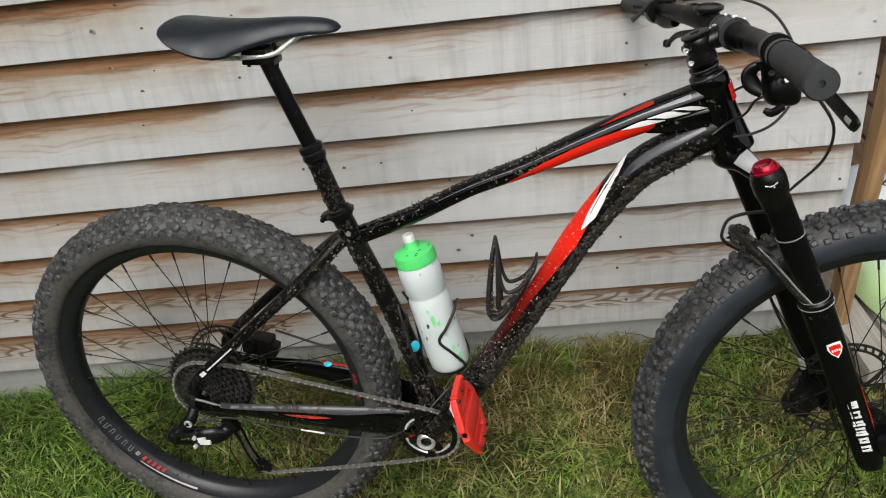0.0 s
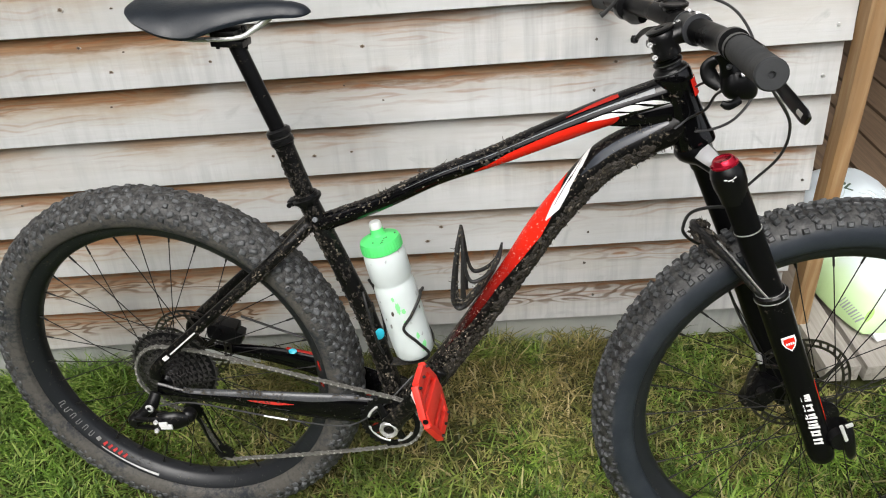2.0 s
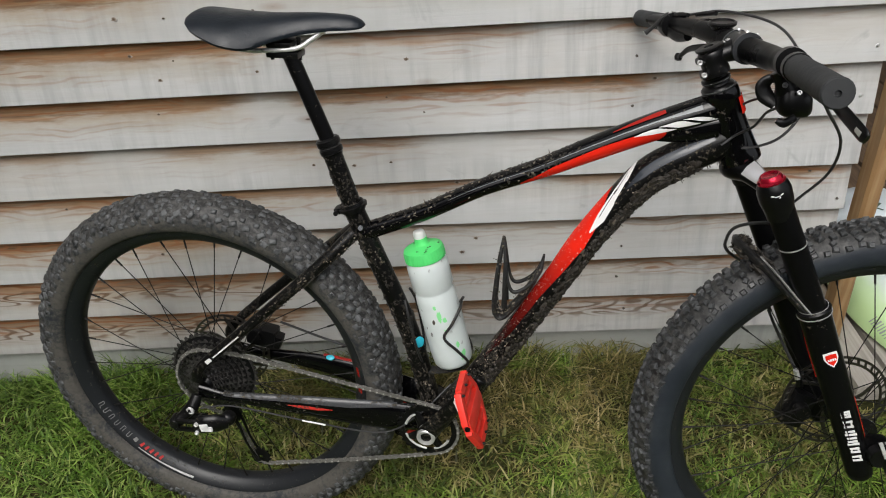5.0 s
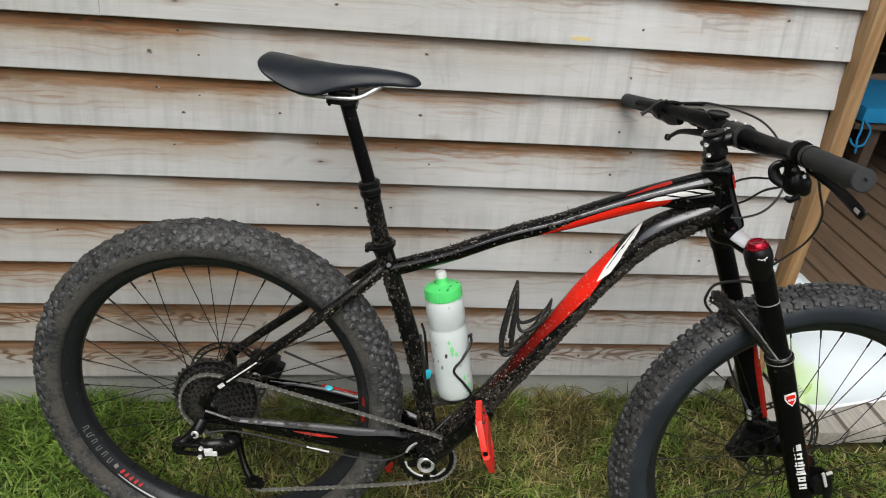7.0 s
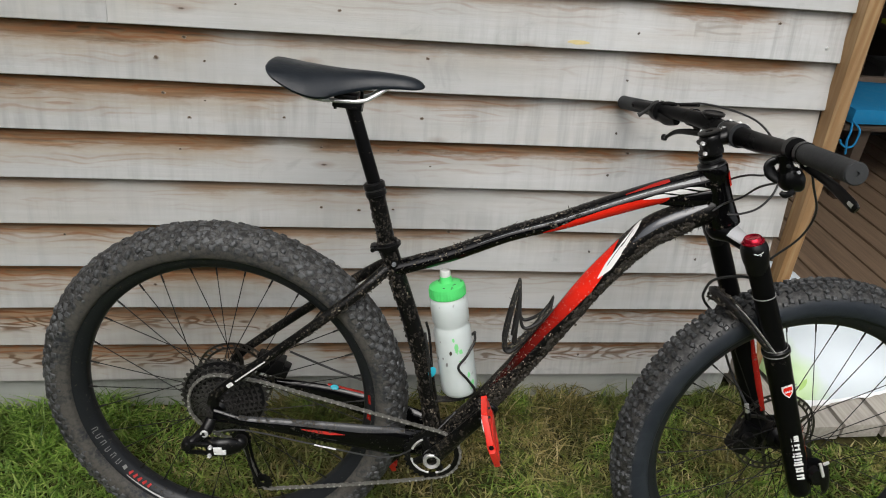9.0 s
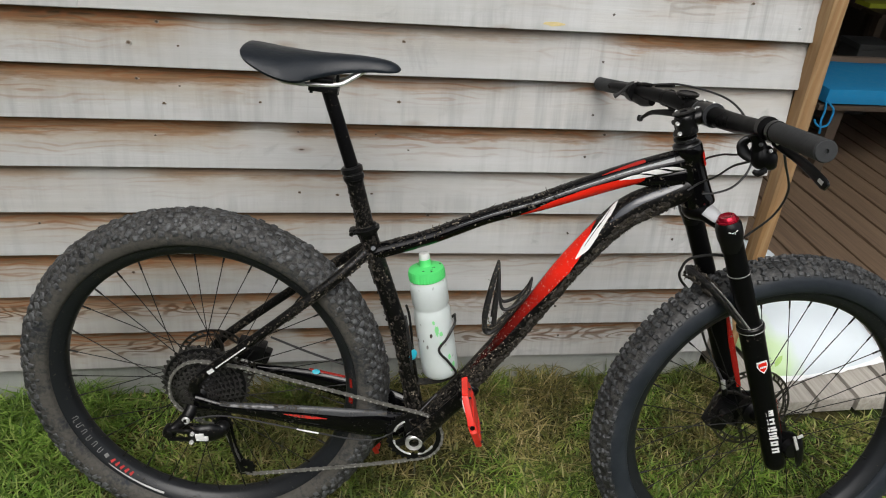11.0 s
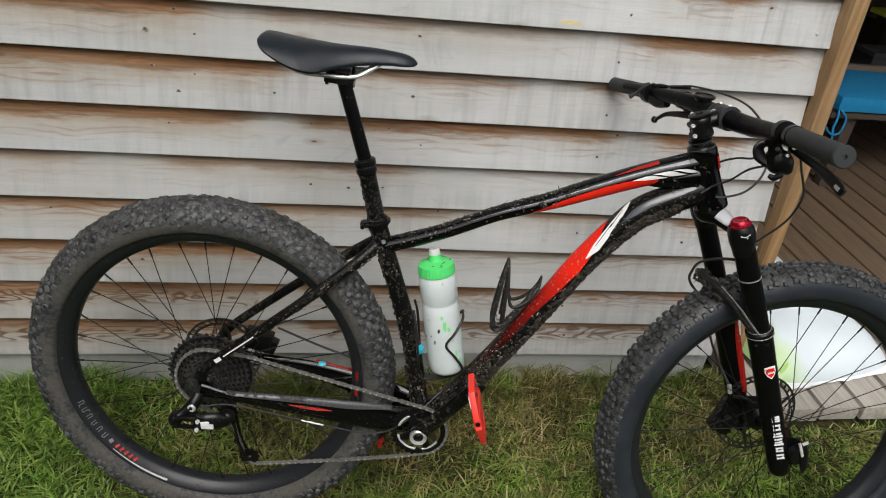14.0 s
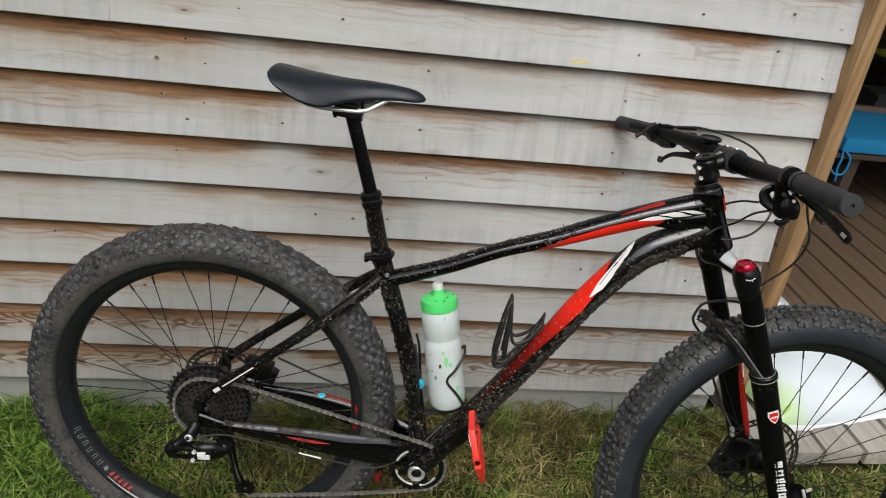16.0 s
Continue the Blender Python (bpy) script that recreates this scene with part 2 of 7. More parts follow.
    base = m.mix(m.ramp(vk, (0.03, 0.35), (0.10, 0.0)), base, tuple(v * 0.8 for v in brown))
    base = m.mix(m.ramp(vk, (0.010, 0.9), (0.026, 0.0)), base, (0.075, 0.05, 0.035))
    m.bump(m.mix(0.5, long1, long2), 0.3, 0.003)
    return m.done(base)


def deck_wood(name, a, b, rough):
    m = Mat(name, rough, spec=0.4)
    g1 = m.noise(m.coords((28, 1.1, 28), 37.0), 3.0, 6, 0.65)
    g2 = m.noise(m.coords((150, 2.5, 150), 11.0), 2.0, 3)
    col = m.mix(m.ramp(g1, (0.3, 0.0), (0.7, 1.0)), a, b)
    col = m.mix(m.ramp(g2, (0.4, 0.4), (0.6, 0.0)), col, tuple(v * 0.5 for v in a))
    col = m.mix(m.math('MULTIPLY', m.random(), 0.45), col, tuple(v * 0.65 for v in b))
    y = m.axis(m.coords(), 1)
    out = m.ramp(m.math('ADD', y, m.math('MULTIPLY', m.noise(m.coords((6, 2, 6), 9.0), 2.0, 3), 0.25)), (0.10, 1.0), (0.36, 0.0))
    old = m.mix(m.ramp(g1, (0.3, 0.0), (0.7, 1.0)), (0.27, 0.25, 0.22), (0.46, 0.43, 0.38))
    col = m.mix(out, col, old)
    m.bump(g1, 0.3, 0.003)
    return m.done(col)


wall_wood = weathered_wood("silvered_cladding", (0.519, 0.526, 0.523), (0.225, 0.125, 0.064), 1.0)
plinth_wood = weathered_wood("grey_plinth", (0.40, 0.415, 0.395), (0.20, 0.15, 0.09), 0.0)
deck_brown = deck_wood("brown_decking", (0.080, 0.053, 0.034), (0.195, 0.134, 0.087), 0.5)


def post_wood():
    m = Mat("yellow_pine_post", 0.7, spec=0.3)
    v = m.voronoi(m.coords((7, 7, 1.6)), 1.7)
    ring = m.wave(m.coords((14, 14, 1.7)), 1.3, 9.0, 3.0, 'X')
    age = m.noise(m.coords((5, 5, 1.4)), 3.0, 5, 0.65)
    n = m.noise(m.coords((40, 40, 1.5)), 3, 5)
    col = m.mix(m.ramp(ring, (0.1, 0.0), (0.9, 0.8)), (0.31, 0.185, 0.082), (0.45, 0.302, 0.160))
    col = m.mix(m.ramp(age, (0.42, 0.0), (0.7, 0.75)), col, (0.24, 0.155, 0.085))
    col = m.mix(m.ramp(age, (0.28, 0.5), (0.42, 0.0)), col, (0.56, 0.42, 0.26))
    col = m.mix(m.ramp(n, (0.4, 0.5), (0.65, 0.0)), col, (0.26, 0.14, 0.06))
    col = m.mix(m.ramp(v, (0.05, 0.8), (0.2, 0.0)), col, (0.25, 0.11, 0.035))
    m.bump(n, 0.3, 0.002)
    return m.done(col)


def knot_wood():
    """A dark heart that fades out into the grey of the board."""
    m = Mat("knot_wood", 0.85, spec=0.2)
    d = m.n.new("ShaderNodeVectorMath")
    d.operation = 'LENGTH'
    m.l.new(m.coords((1.0, 0.0, 1.35)), d.inputs[0])
    n = m.noise(m.coords(), 300, 4, 0.7)
    far = m.math('ADD', d.outputs["Value"], m.math('MULTIPLY', m.math('SUBTRACT', n, 0.5), 0.006))
    return m.done(m.ramp(m.math('MULTIPLY', far, 100.0), (0.10, (0.060, 0.042, 0.030)), (0.28, (0.15, 0.115, 0.085)), (0.50, (0.29, 0.265, 0.235)), (0.75, (0.40, 0.39, 0.37))))


# ---- the clad wall ----
SEAMS = [0.135, 0.24, 0.347, 0.457, 0.565, 0.672, 0.779, 0.887, 0.995, 1.102, 1.21, 1.318, 1.426, 1.534, 1.642, 1.75, 1.858, 1.966, 2.074, 2.182, 2.29]
WALL_LEFT, WALL_RIGHT = -3.0, 0.915


# where each course, from the foot up, keeps a brown strip: from x, to x, how strongly
STAINS = {0: [(-3, -0.2, 1.0), (-0.3, 0.95, 0.95)], 1: [(-3, -0.2, 0.97), (-0.3, 0.95, 0.9)], 2: [(-3, -0.2, 0.86), (-0.3, 0.95, 0.45)], 3: [(-3, 0.2, 0.65), (0.2, 0.6, 0.6), (0.6, 0.95, 0.86)], 4: [(-3, -0.6, 0.45), (-0.6, 0.1, 0.55), (0.1, 0.95, 0.3)],
          5: [(-3, -0.25, 0.86), (-0.3, 0.55, 0.85), (0.5, 0.85, 0.95)], 6: [(-3, -0.2, 0.85), (-0.25, 0.3, 0.5), (0.3, 0.6, 0.6), (0.5, 0.95, 0.25)], 7: [(-3, -0.35, 0.85), (-0.4, 0.4, 0.45), (0.38, 0.9, 0.86)], 8: [(-3, -0.35, 0.8), (-0.4, 0.45, 0.4), (0.42, 0.8, 0.9)], 9: [(-3, -0.3, 0.7), (-0.35, 0.95, 0.45)]}


def stain_at(course, x):
    s = 0.15
    for a, b, v in STAINS.get(course, [(-3, 0.95, 0.5)]):
        s = max(s, v * max(0.0, min(1.0, (x - a) / 0.12, (b - x) / 0.12)))
    return s


# how far each course, from the foot up, droops by the corner
DROOP = (0.0110, 0.0105, 0.0100, 0.0078, 0.0055, 0.0015, 0.0012, 0.0004)


def droop(course, x):
    d = DROOP[course] if course < len(DROOP) else 0.0
    return -0.0015 - d * max(0.0, min(1.25, x / 0.72))


def board_mesh(course, x0, x1, height):
    """One feather-edged board, its foot at z = 0 and its back against the frame."""
    bm = bmesh.new()
    n = max(4, int((x1 - x0) / 0.05))
    rows = []
    ph = random.uniform(0, 50)
    for i in range(n + 1):
        x = x0 + (x1 - x0) * i / n
        w = noise.noise((x * 1.7 + ph, 0.3, 0.0)) * 0.0022
        d = noise.noise((x * 0.9 + ph, 7.3, 0.0)) * 0.002
        lo, hi = w + droop(course, x), height + 0.022 + droop(course + 1, x)
        prof = [(0.026, lo + 0.009), (0.003 + d, lo), (0.0 + d, lo + 0.002), (0.022, hi), (0.027, hi)]
        rows.append([bm.verts.new((x, y, z)) for y, z in prof])
    k = len(rows[0])
    for a, b in zip(rows, rows[1:]):
        for j in range(k):
            bm.faces.new((a[j], b[j], b[(j + 1) % k], a[(j + 1) % k]))
    bm.faces.new(rows[0])
    bm.faces.new(rows[-1][::-1])
    return bm


def build_wall():
    bm = bmesh.new()
    box(bm, at((WALL_LEFT + WALL_RIGHT) / 2, 0.082, 1.2), (WALL_RIGHT - WALL_LEFT - 0.02, 0.09, 2.3))
    wall = part("wall_north", bm, plain("studs_and_paper", (0.05, 0.045, 0.04), 0.9), smooth=False)
    tagged(wall, "timber shed wall clad in weathered grey horizontal boards", "wall", kind="structure")
    boards = []
    for i, z in enumerate(SEAMS[:-1]):
        h = SEAMS[i + 1] - z
        cuts = [(WALL_LEFT, WALL_RIGHT - random.uniform(0, 0.006))]
        if i == 8:
            cuts = [(WALL_LEFT, -0.6033), (-0.6027, WALL_RIGHT - 0.003)]
        for x0, x1 in cuts:
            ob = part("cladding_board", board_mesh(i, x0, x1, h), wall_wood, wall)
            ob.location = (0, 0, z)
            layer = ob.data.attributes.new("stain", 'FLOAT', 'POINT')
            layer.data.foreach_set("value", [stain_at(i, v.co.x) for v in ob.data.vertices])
            # the tan wash counts for more towards the left end
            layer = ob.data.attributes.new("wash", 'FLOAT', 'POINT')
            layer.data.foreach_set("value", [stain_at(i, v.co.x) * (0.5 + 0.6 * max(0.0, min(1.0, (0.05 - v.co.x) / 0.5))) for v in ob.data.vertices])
            boards.append((x0, x1, i, ob))
    # knots and nail heads
    spots = [(0.0, 0.828, 0.009), (0.003, 0.955, 0.008), (-0.525, 0.932, 0.010), (-0.176, 1.041, 0.007), (-0.52, 0.859, 0.008), (0.085, 0.55, 0.009), (-0.754, 0.532, 0.006), (-0.579, 0.405, 0.008), (-0.209, 0.753, 0.005), (-0.045, 0.751, 0.004),
             (0.027, 0.718, 0.004), (-0.208, 0.612, 0.006), (-0.125, 0.607, 0.007), (-0.049, 0.61, 0.005), (-0.471, 0.972, 0.008), (-0.435, 0.929, 0.004), (-0.472, 0.812, 0.007), (-0.285, 0.819, 0.006), (-0.497, 0.74, 0.005), (0.745, 1.068, 0.007),
             (0.549, 1.128, 0.006), (-0.371, 1.041, 0.004), (0.089, 0.377, 0.010), (0.121, 0.409, 0.009), (0.476, 0.761, 0.009), (0.824, 0.538, 0.006), (0.749, 1.148, 0.008), (-0.44, 0.847, 0.004), (-0.27, 0.935, 0.004)]
    knot_mat = knot_wood()
    nails = [(0.436, 1.032), (0.433, 0.931), (0.434, 0.812), (0.436, 0.71), (0.443, 0.373), (0.433, 0.505), (0.712, 0.487), (0.891, 0.473), (0.44, 0.285), (0.466, 0.187)]
    bright = [(0.867, 1.024), (0.879, 0.707), (0.865, 1.131), (0.883, 0.808)]
    nail_mat, zinc = plain("rusty_nail", (0.085, 0.07, 0.06), 0.7, 0.2, vary=0.6, scale=400), plain("new_nail", (0.8, 0.8, 0.78), 0.35, 0.8)
    rng = random.Random(8)
    for kind, mat, items in (("knot", knot_mat, spots), ("nail", nail_mat, [(x, z, 0.0034) for x, z in nails]), ("nail", zinc, [(x, z, 0.0036) for x, z in bright])):
        for x, z, r in items:
            host = [b for b in boards if b[0] <= x <= b[1] and SEAMS[b[2]] <= z < SEAMS[b[2] + 1]][0]
            foot = SEAMS[host[2]]
            y = 0.022 * (z - foot - 0.002) / (SEAMS[host[2] + 1] - foot + 0.02)
            bm = bmesh.new()
            ring = []
            for k in range(14):
                a = 2 * math.pi * k / 14
                q = r * (0.50 + rng.uniform(-0.16, 0.16) if kind == "knot" else 0.74 + rng.uniform(-0.34, 0.34) if mat is nail_mat else 1)
                ring.append(bm.verts.new((q * math.cos(a) * (1.15 if kind == "knot" else 1), -0.0012, q * math.sin(a) * (0.72 if kind == "knot" else 1))))
            mid = bm.verts.new((0, -0.0018, 0))
            low = [bm.verts.new(v.co * 1.05 + Vector((0, 0.004, 0))) for v in ring]
            for k in range(14):
                bm.faces.new((mid, ring[k], ring[(k + 1) % 14]))
                bm.faces.new((ring[k], low[k], low[(k + 1) % 14], ring[(k + 1) % 14]))
            ob = part(kind, bm, mat, host[3])
            ob.matrix_local = pose(x, y, z - foot, -13, 0, 0)
    # a pale yellow mark near the foot of one board
    host = [b for b in boards if b[2] == 8 and b[0] < 0.3 < b[1]][0]
    bm = bmesh.new()
    ring = []
    for k in range(18):
        a = 2 * math.pi * k / 18
        q = 1 + 0.35 * noise.noise((math.cos(a) * 3, math.sin(a) * 3, 4.0))
        ring.append((0.024 * q * math.cos(a), 0.0042 * q * math.sin(a)))
    front = [bm.verts.new((x, -0.0016, z)) for x, z in ring]
    back = [bm.verts.new((x, 0.003, z)) for x, z in ring]
    bm.faces.new(front)
    for k in range(18):
        bm.faces.new((front[k], back[k], back[(k + 1) % 18], front[(k + 1) % 18]))
    smear = part("paint_smear", bm, plain("pale_yellow_tone", (0.60, 0.50, 0.24), 0.7, vary=0.3, scale=160), host[3], "pale yellow mark on the board")
    smear.matrix_local = pose(0.309, 0.0022, 0.0125, -11, 0, 0)
    return wall


build_wall()
bm = bmesh.new()
box(bm, at((WALL_LEFT + WALL_RIGHT) / 2, 0.035, 0.05), (WALL_RIGHT - WALL_LEFT, 0.03, 0.19), 0.003)
tagged(part("plinth", bm, plinth_wood), "grey weathered timber plinth along the foot of the wall", "plinth", kind="structure")

# corner post, a little out of plumb
bm = bmesh.new()
sections = 16
rows = []
for i in range(sections + 1):
    z = 0.088 + 2.2 * i / sections
    x = 0.911 + (0.9 - z) * 0.040 + 0.004 * noise.noise((z * 2.2, 4.0, 1.0))
    w, d = 0.035 + 0.002 * noise.noise((z * 3, 1, 0)), 0.05
    c = 0.006
    rows.append([bm.verts.new((x + a, -0.035 + b, z)) for a, b in ((c, 0), (w - c, 0), (w, c), (w, d - c), (w - c, d), (c, d), (0, d - c), (0, c))])
for a, b in zip(rows, rows[1:]):
    for j in range(8):
        bm.faces.new((a[j], a[(j + 1) % 8], b[(j + 1) % 8], b[j]))
bm.faces.new(rows[0][::-1])
bm.faces.new(rows[-1])
tagged(part("corner_post", bm, post_wood()), "upright pine corner post with yellow-brown grain", "post", kind="structure")

# ---- the covered deck beyond the wall ----
DECK_TOP, DECK_FRONT, PITCH, GAP = 0.088, -0.17, 0.1235, 0.0125
bm = bmesh.new()
box(bm, at(2.53, 1.6, -0.02), (3.1, 3.4, 0.06))
deck = part("deck", bm, plain("deck_joists", (0.02, 0.017, 0.014), 0.9), smooth=False)
tagged(deck, "timber deck of brown boards, silvered at the open edge", "deck", kind="structure")
for k in range(26):
    x0 = 1.041 + PITCH * (k - 1) + GAP / 2
    bm = bmesh.new()
    wide = PITCH - GAP if k else 0.078
    box(bm, at(0, 1.58, 0), (wide, 3.51, 0.045), 0.004)
    ob = part("deck_board", bm, deck_brown, deck)
    ob.location = (x0 + PITCH - GAP - wide / 2, DECK_FRONT + random.uniform(-0.004, 0.004) + 0.165, DECK_TOP - 0.0225 + random.uniform(-0.0015, 0.0015))

dark_wall = plain("dark_boards", (0.05, 0.038, 0.028), 0.8, scale=8)
bm = bmesh.new()
box(bm, at(2.5, 3.4, 1.2), (3.4, 0.1, 2.4))
tagged(part("wall_back", bm, dark_wall, smooth=False), "dark timber back wall of the covered deck", "wall", kind="structure")
# out of view; added to shut light off the deck's far end
bm = bmesh.new()
box(bm, at(4.15, 1.6, 1.2), (0.1, 3.6, 2.4))
tagged(part("wall_east", bm, dark_wall, smooth=False), "plain dark end wall out of view, added to darken the deck", "wall", kind="structure")
bm = bmesh.new()
box(bm, at(0.86, 1.75, 1.2), (0.08, 3.2, 2.2))
tagged(part("wall_inner", bm, dark_wall, smooth=False), "dark inner side of the shed wall", "wall", kind="structure")
# unseen screen behind the camera, there for glossy black to mirror
bm = bmesh.new()
box(bm, at(0.5, -5.6, 1.25), (16.0, 0.3, 2.6))
tagged(part("wall_south", bm, plain("dark_screen_boards", (0.045, 0.045, 0.03), 0.95, scale=4)), "plain dark screen out of view, added to darken reflections", "fence", kind="structure")
# unseen wall, added to keep sky light off the left end
bm = bmesh.new()
box(bm, at(-2.1, -1.4, 1.2), (0.1, 2.9, 2.6))
tagged(part("wall_west", bm, dark_wall, smooth=False), "plain dark wall out of view, added to dim the left side", "wall", kind="structure")
# unseen roof, added so that the deck stays dark beneath it
bm = bmesh.new()
box(bm, at(0.6, 1.62, 2.43), (7.3, 3.75, 0.1))
tagged(part("ceiling", bm, plain("roof_boards", (0.12, 0.09, 0.06), 0.8)), "boarded underside of the shed roof, out of view, added to darken the deck", "ceiling", kind="structure")

# ---- lawn ----
def ground_z(x, y):
    rise = 0.04 * max(0.0, min(1.0, (y + 0.42) / 0.42))
    return -0.012 + rise + 0.010 * noise.noise((x * 2.3, y * 2.3, 0.0)) + 0.004 * noise.noise((x * 9, y * 9, 3.0))


def soil():
    m = Mat("lawn_soil", 0.95, spec=0.2)
    c = m.coords()
    a, b = m.noise(c, 3.5, 3), m.noise(c, 45, 5)
    col = m.mix(m.ramp(a, (0.4, 0.0), (0.62, 1.0)), (0.028, 0.038, 0.008), (0.066, 0.056, 0.020))
    col = m.mix(m.ramp(b, (0.35, 0.8), (0.6, 0.0)), col, (0.010, 0.010, 0.005))
    m.bump(b, 0.6, 0.01)
    return m.done(col)


bm = bmesh.new()
xs = [-400, -60, -12, -5] + [-3 + 0.06 * i for i in range(104)] + [5, 12, 60, 400]
ys = [-400, -60, -12, -5] + [-2.6 + 0.06 * i for i in range(50)] + [1, 4, 12, 60, 400]
grid = [[bm.verts.new((x, y, ground_z(x, y) if abs(x) < 4 and -3 < y < 0.4 else -0.02)) for x in xs] for y in ys]
for a, b in zip(grid, grid[1:]):
    for j in range(len(xs) - 1):
        bm.faces.new((a[j], a[j + 1], b[j + 1], b[j]))
tagged(part("ground", bm, soil()), "lawn soil with moss and thatch", "lawn", kind="structure")


def blade_mat(name, dry):
    m = Mat(name, 0.55, spec=0.3)
    r = m.island()
    c = m.coords()
    x, y = m.axis(c, 0), m.axis(c, 1)
    dry_bed = m.math('MULTIPLY', m.ramp(m.math('ADD', y, 0.75), (0.26, 0.05), (0.54, 1.0)), m.ramp(m.math('ADD', x, 0.7), (0.05, 0.0), (0.30, 1.0), (0.78, 1.0), (0.98, 0.62)))
    lush = m.ramp(m.math('ADD', x, 1.0), (0.22, 1.0), (0.52, 0.0))
    patch = m.math('ADD', m.math('ADD', m.math('MULTIPLY', m.noise(c, 3.4, 4, 0.6), 0.55), m.math('MULTIPLY', m.noise(c, 17.0, 4, 0.65), 0.45)), m.math('SUBTRACT', m.math('MULTIPLY', m.math('SUBTRACT', dry_bed, 0.5), 0.17), m.math('MULTIPLY', lush, 0.08)))
    green = m.ramp(r, (0.0, (0.020, 0.044, 0.005)), (0.45, (0.098, 0.172, 0.019)), (0.80, (0.20, 0.310, 0.045)), (0.93, (0.24, 0.27, 0.08)), (1.0, (0.36, 0.31, 0.15)))
    straw = m.ramp(r, (0.0, (0.032, 0.030, 0.009)), (0.30, (0.124, 0.118, 0.030)), (0.70, (0.232, 0.190, 0.066)), (0.92, (0.335, 0.270, 0.116)), (1.0, (0.44, 0.37, 0.20)))
    col = m.mix(m.ramp(m.math('ADD', patch, dry), (0.47, 0.0), (0.61, 1.0)), m.mix(m.math('MULTIPLY', lush, 0.75), green, m.ramp(r, (0.0, (0.03, 0.075, 0.008)), (0.5, (0.115, 0.22, 0.025)), (1.0, (0.26, 0.36, 0.085)))), straw)
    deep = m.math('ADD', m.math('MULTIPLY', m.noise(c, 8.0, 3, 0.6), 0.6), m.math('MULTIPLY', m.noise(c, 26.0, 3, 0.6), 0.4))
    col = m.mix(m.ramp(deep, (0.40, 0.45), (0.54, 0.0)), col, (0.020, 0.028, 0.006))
    # dark brown mixed in over a band of x, patchy by noise
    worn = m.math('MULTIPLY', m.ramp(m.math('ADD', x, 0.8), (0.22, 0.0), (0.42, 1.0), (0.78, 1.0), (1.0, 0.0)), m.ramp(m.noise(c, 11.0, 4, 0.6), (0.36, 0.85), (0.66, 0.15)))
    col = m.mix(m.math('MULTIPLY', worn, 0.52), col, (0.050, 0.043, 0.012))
    return m.done(col)


def grass(count, x0, x1, y0, y1, seed, keep, tall, width, droop, mat, label):
    """Bent blades, each a ribbon of three quads and a tip."""
    rng = random.Random(seed)
    verts, faces = [], []
    for _ in range(count):
        x, y = rng.uniform(x0, x1), rng.uniform(y0, y1)
        if not keep(x, y, rng):
            continue
        h = rng.uniform(*tall) * (1.0 + 0.6 * noise.noise((x * 3.2, y * 3.2, 5.0)))
        a, lean = rng.uniform(0, 6.283), rng.uniform(*droop)
        w = rng.uniform(*width)
        dx, dy, sx, sy = math.cos(a), math.sin(a), -math.sin(a) * w, math.cos(a) * w
        z = ground_z(x, y) - 0.003
        base = len(verts)
        for f, wf in ((0.0, 0.8), (0.3, 1.0), (0.6, 0.85), (0.85, 0.5), (1.0, 0.0)):
            out, up = h * lean * f ** 1.7, h * f * (1 - 0.42 * min(1.6, lean) * f)
            px, py, pz = x + dx * out, y + dy * out, z + max(0.002, up)
            if py > 0.012:
                py = 0.012
            if wf:
                verts += [(px - sx * wf, py - sy * wf, pz), (px + sx * wf, py + sy * wf, pz)]
            else:
                verts.append((px, py, pz))
        faces += [(base + k, base + k + 1, base + k + 3, base + k + 2) for k in (0, 2, 4)] + [(base + 6, base + 7, base + 8)]
    me = bpy.data.meshes.new("grass")
    me.from_pydata(verts, [], faces)
    me.materials.append(mat)
    return tagged(new("grass", me), label, "grass", kind="stuff")


def on_lawn(x, y, rng):
    return y < 0.012 and not (x > 0.945 and y > DECK_FRONT - 0.02) and rng.random() < 0.72 + 0.55 * noise.noise((x * 5, y * 5, 9.0))


def in_tufts(x, y, rng):
    d = noise.noise((x * 4.2, y * 4.2, 21.0)) + (0.25 if y > -0.12 else 0.0)
    return on_lawn(x, y, rng) and rng.random() < (d - 0.05) * 2.2


def by_wall(x, y, rng):
    return y < 0.008 and not (x > 0.945 and y > DECK_FRONT - 0.02) and rng.random() < 0.25 + 1.6 * noise.noise((x * 6, 3.0, 31.0))


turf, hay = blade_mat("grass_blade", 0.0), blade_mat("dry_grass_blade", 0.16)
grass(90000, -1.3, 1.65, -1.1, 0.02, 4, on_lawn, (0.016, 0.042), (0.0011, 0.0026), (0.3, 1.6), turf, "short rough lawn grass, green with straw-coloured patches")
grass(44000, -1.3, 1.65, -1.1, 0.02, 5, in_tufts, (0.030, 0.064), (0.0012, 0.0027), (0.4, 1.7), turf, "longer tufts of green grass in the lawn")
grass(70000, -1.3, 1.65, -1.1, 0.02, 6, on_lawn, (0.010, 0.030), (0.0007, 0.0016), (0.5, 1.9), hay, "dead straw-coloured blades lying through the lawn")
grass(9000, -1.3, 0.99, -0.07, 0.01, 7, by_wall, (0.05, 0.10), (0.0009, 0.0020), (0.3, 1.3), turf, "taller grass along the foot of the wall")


def outer_lawn(x, y, rng):
    return not (-1.3 < x < 1.65 and y > -1.1) and not (x < -2.03 and y > -2.9) and not (x > 0.9 and y > DECK_FRONT - 0.03) and y < 0.0


grass(70000, -1.8, 4.2, -4.2, 0.0, 9, outer_lawn, (0.025, 0.06), (0.002, 0.005), (0.4, 1.8), turf, "rough lawn grass further from the wall")

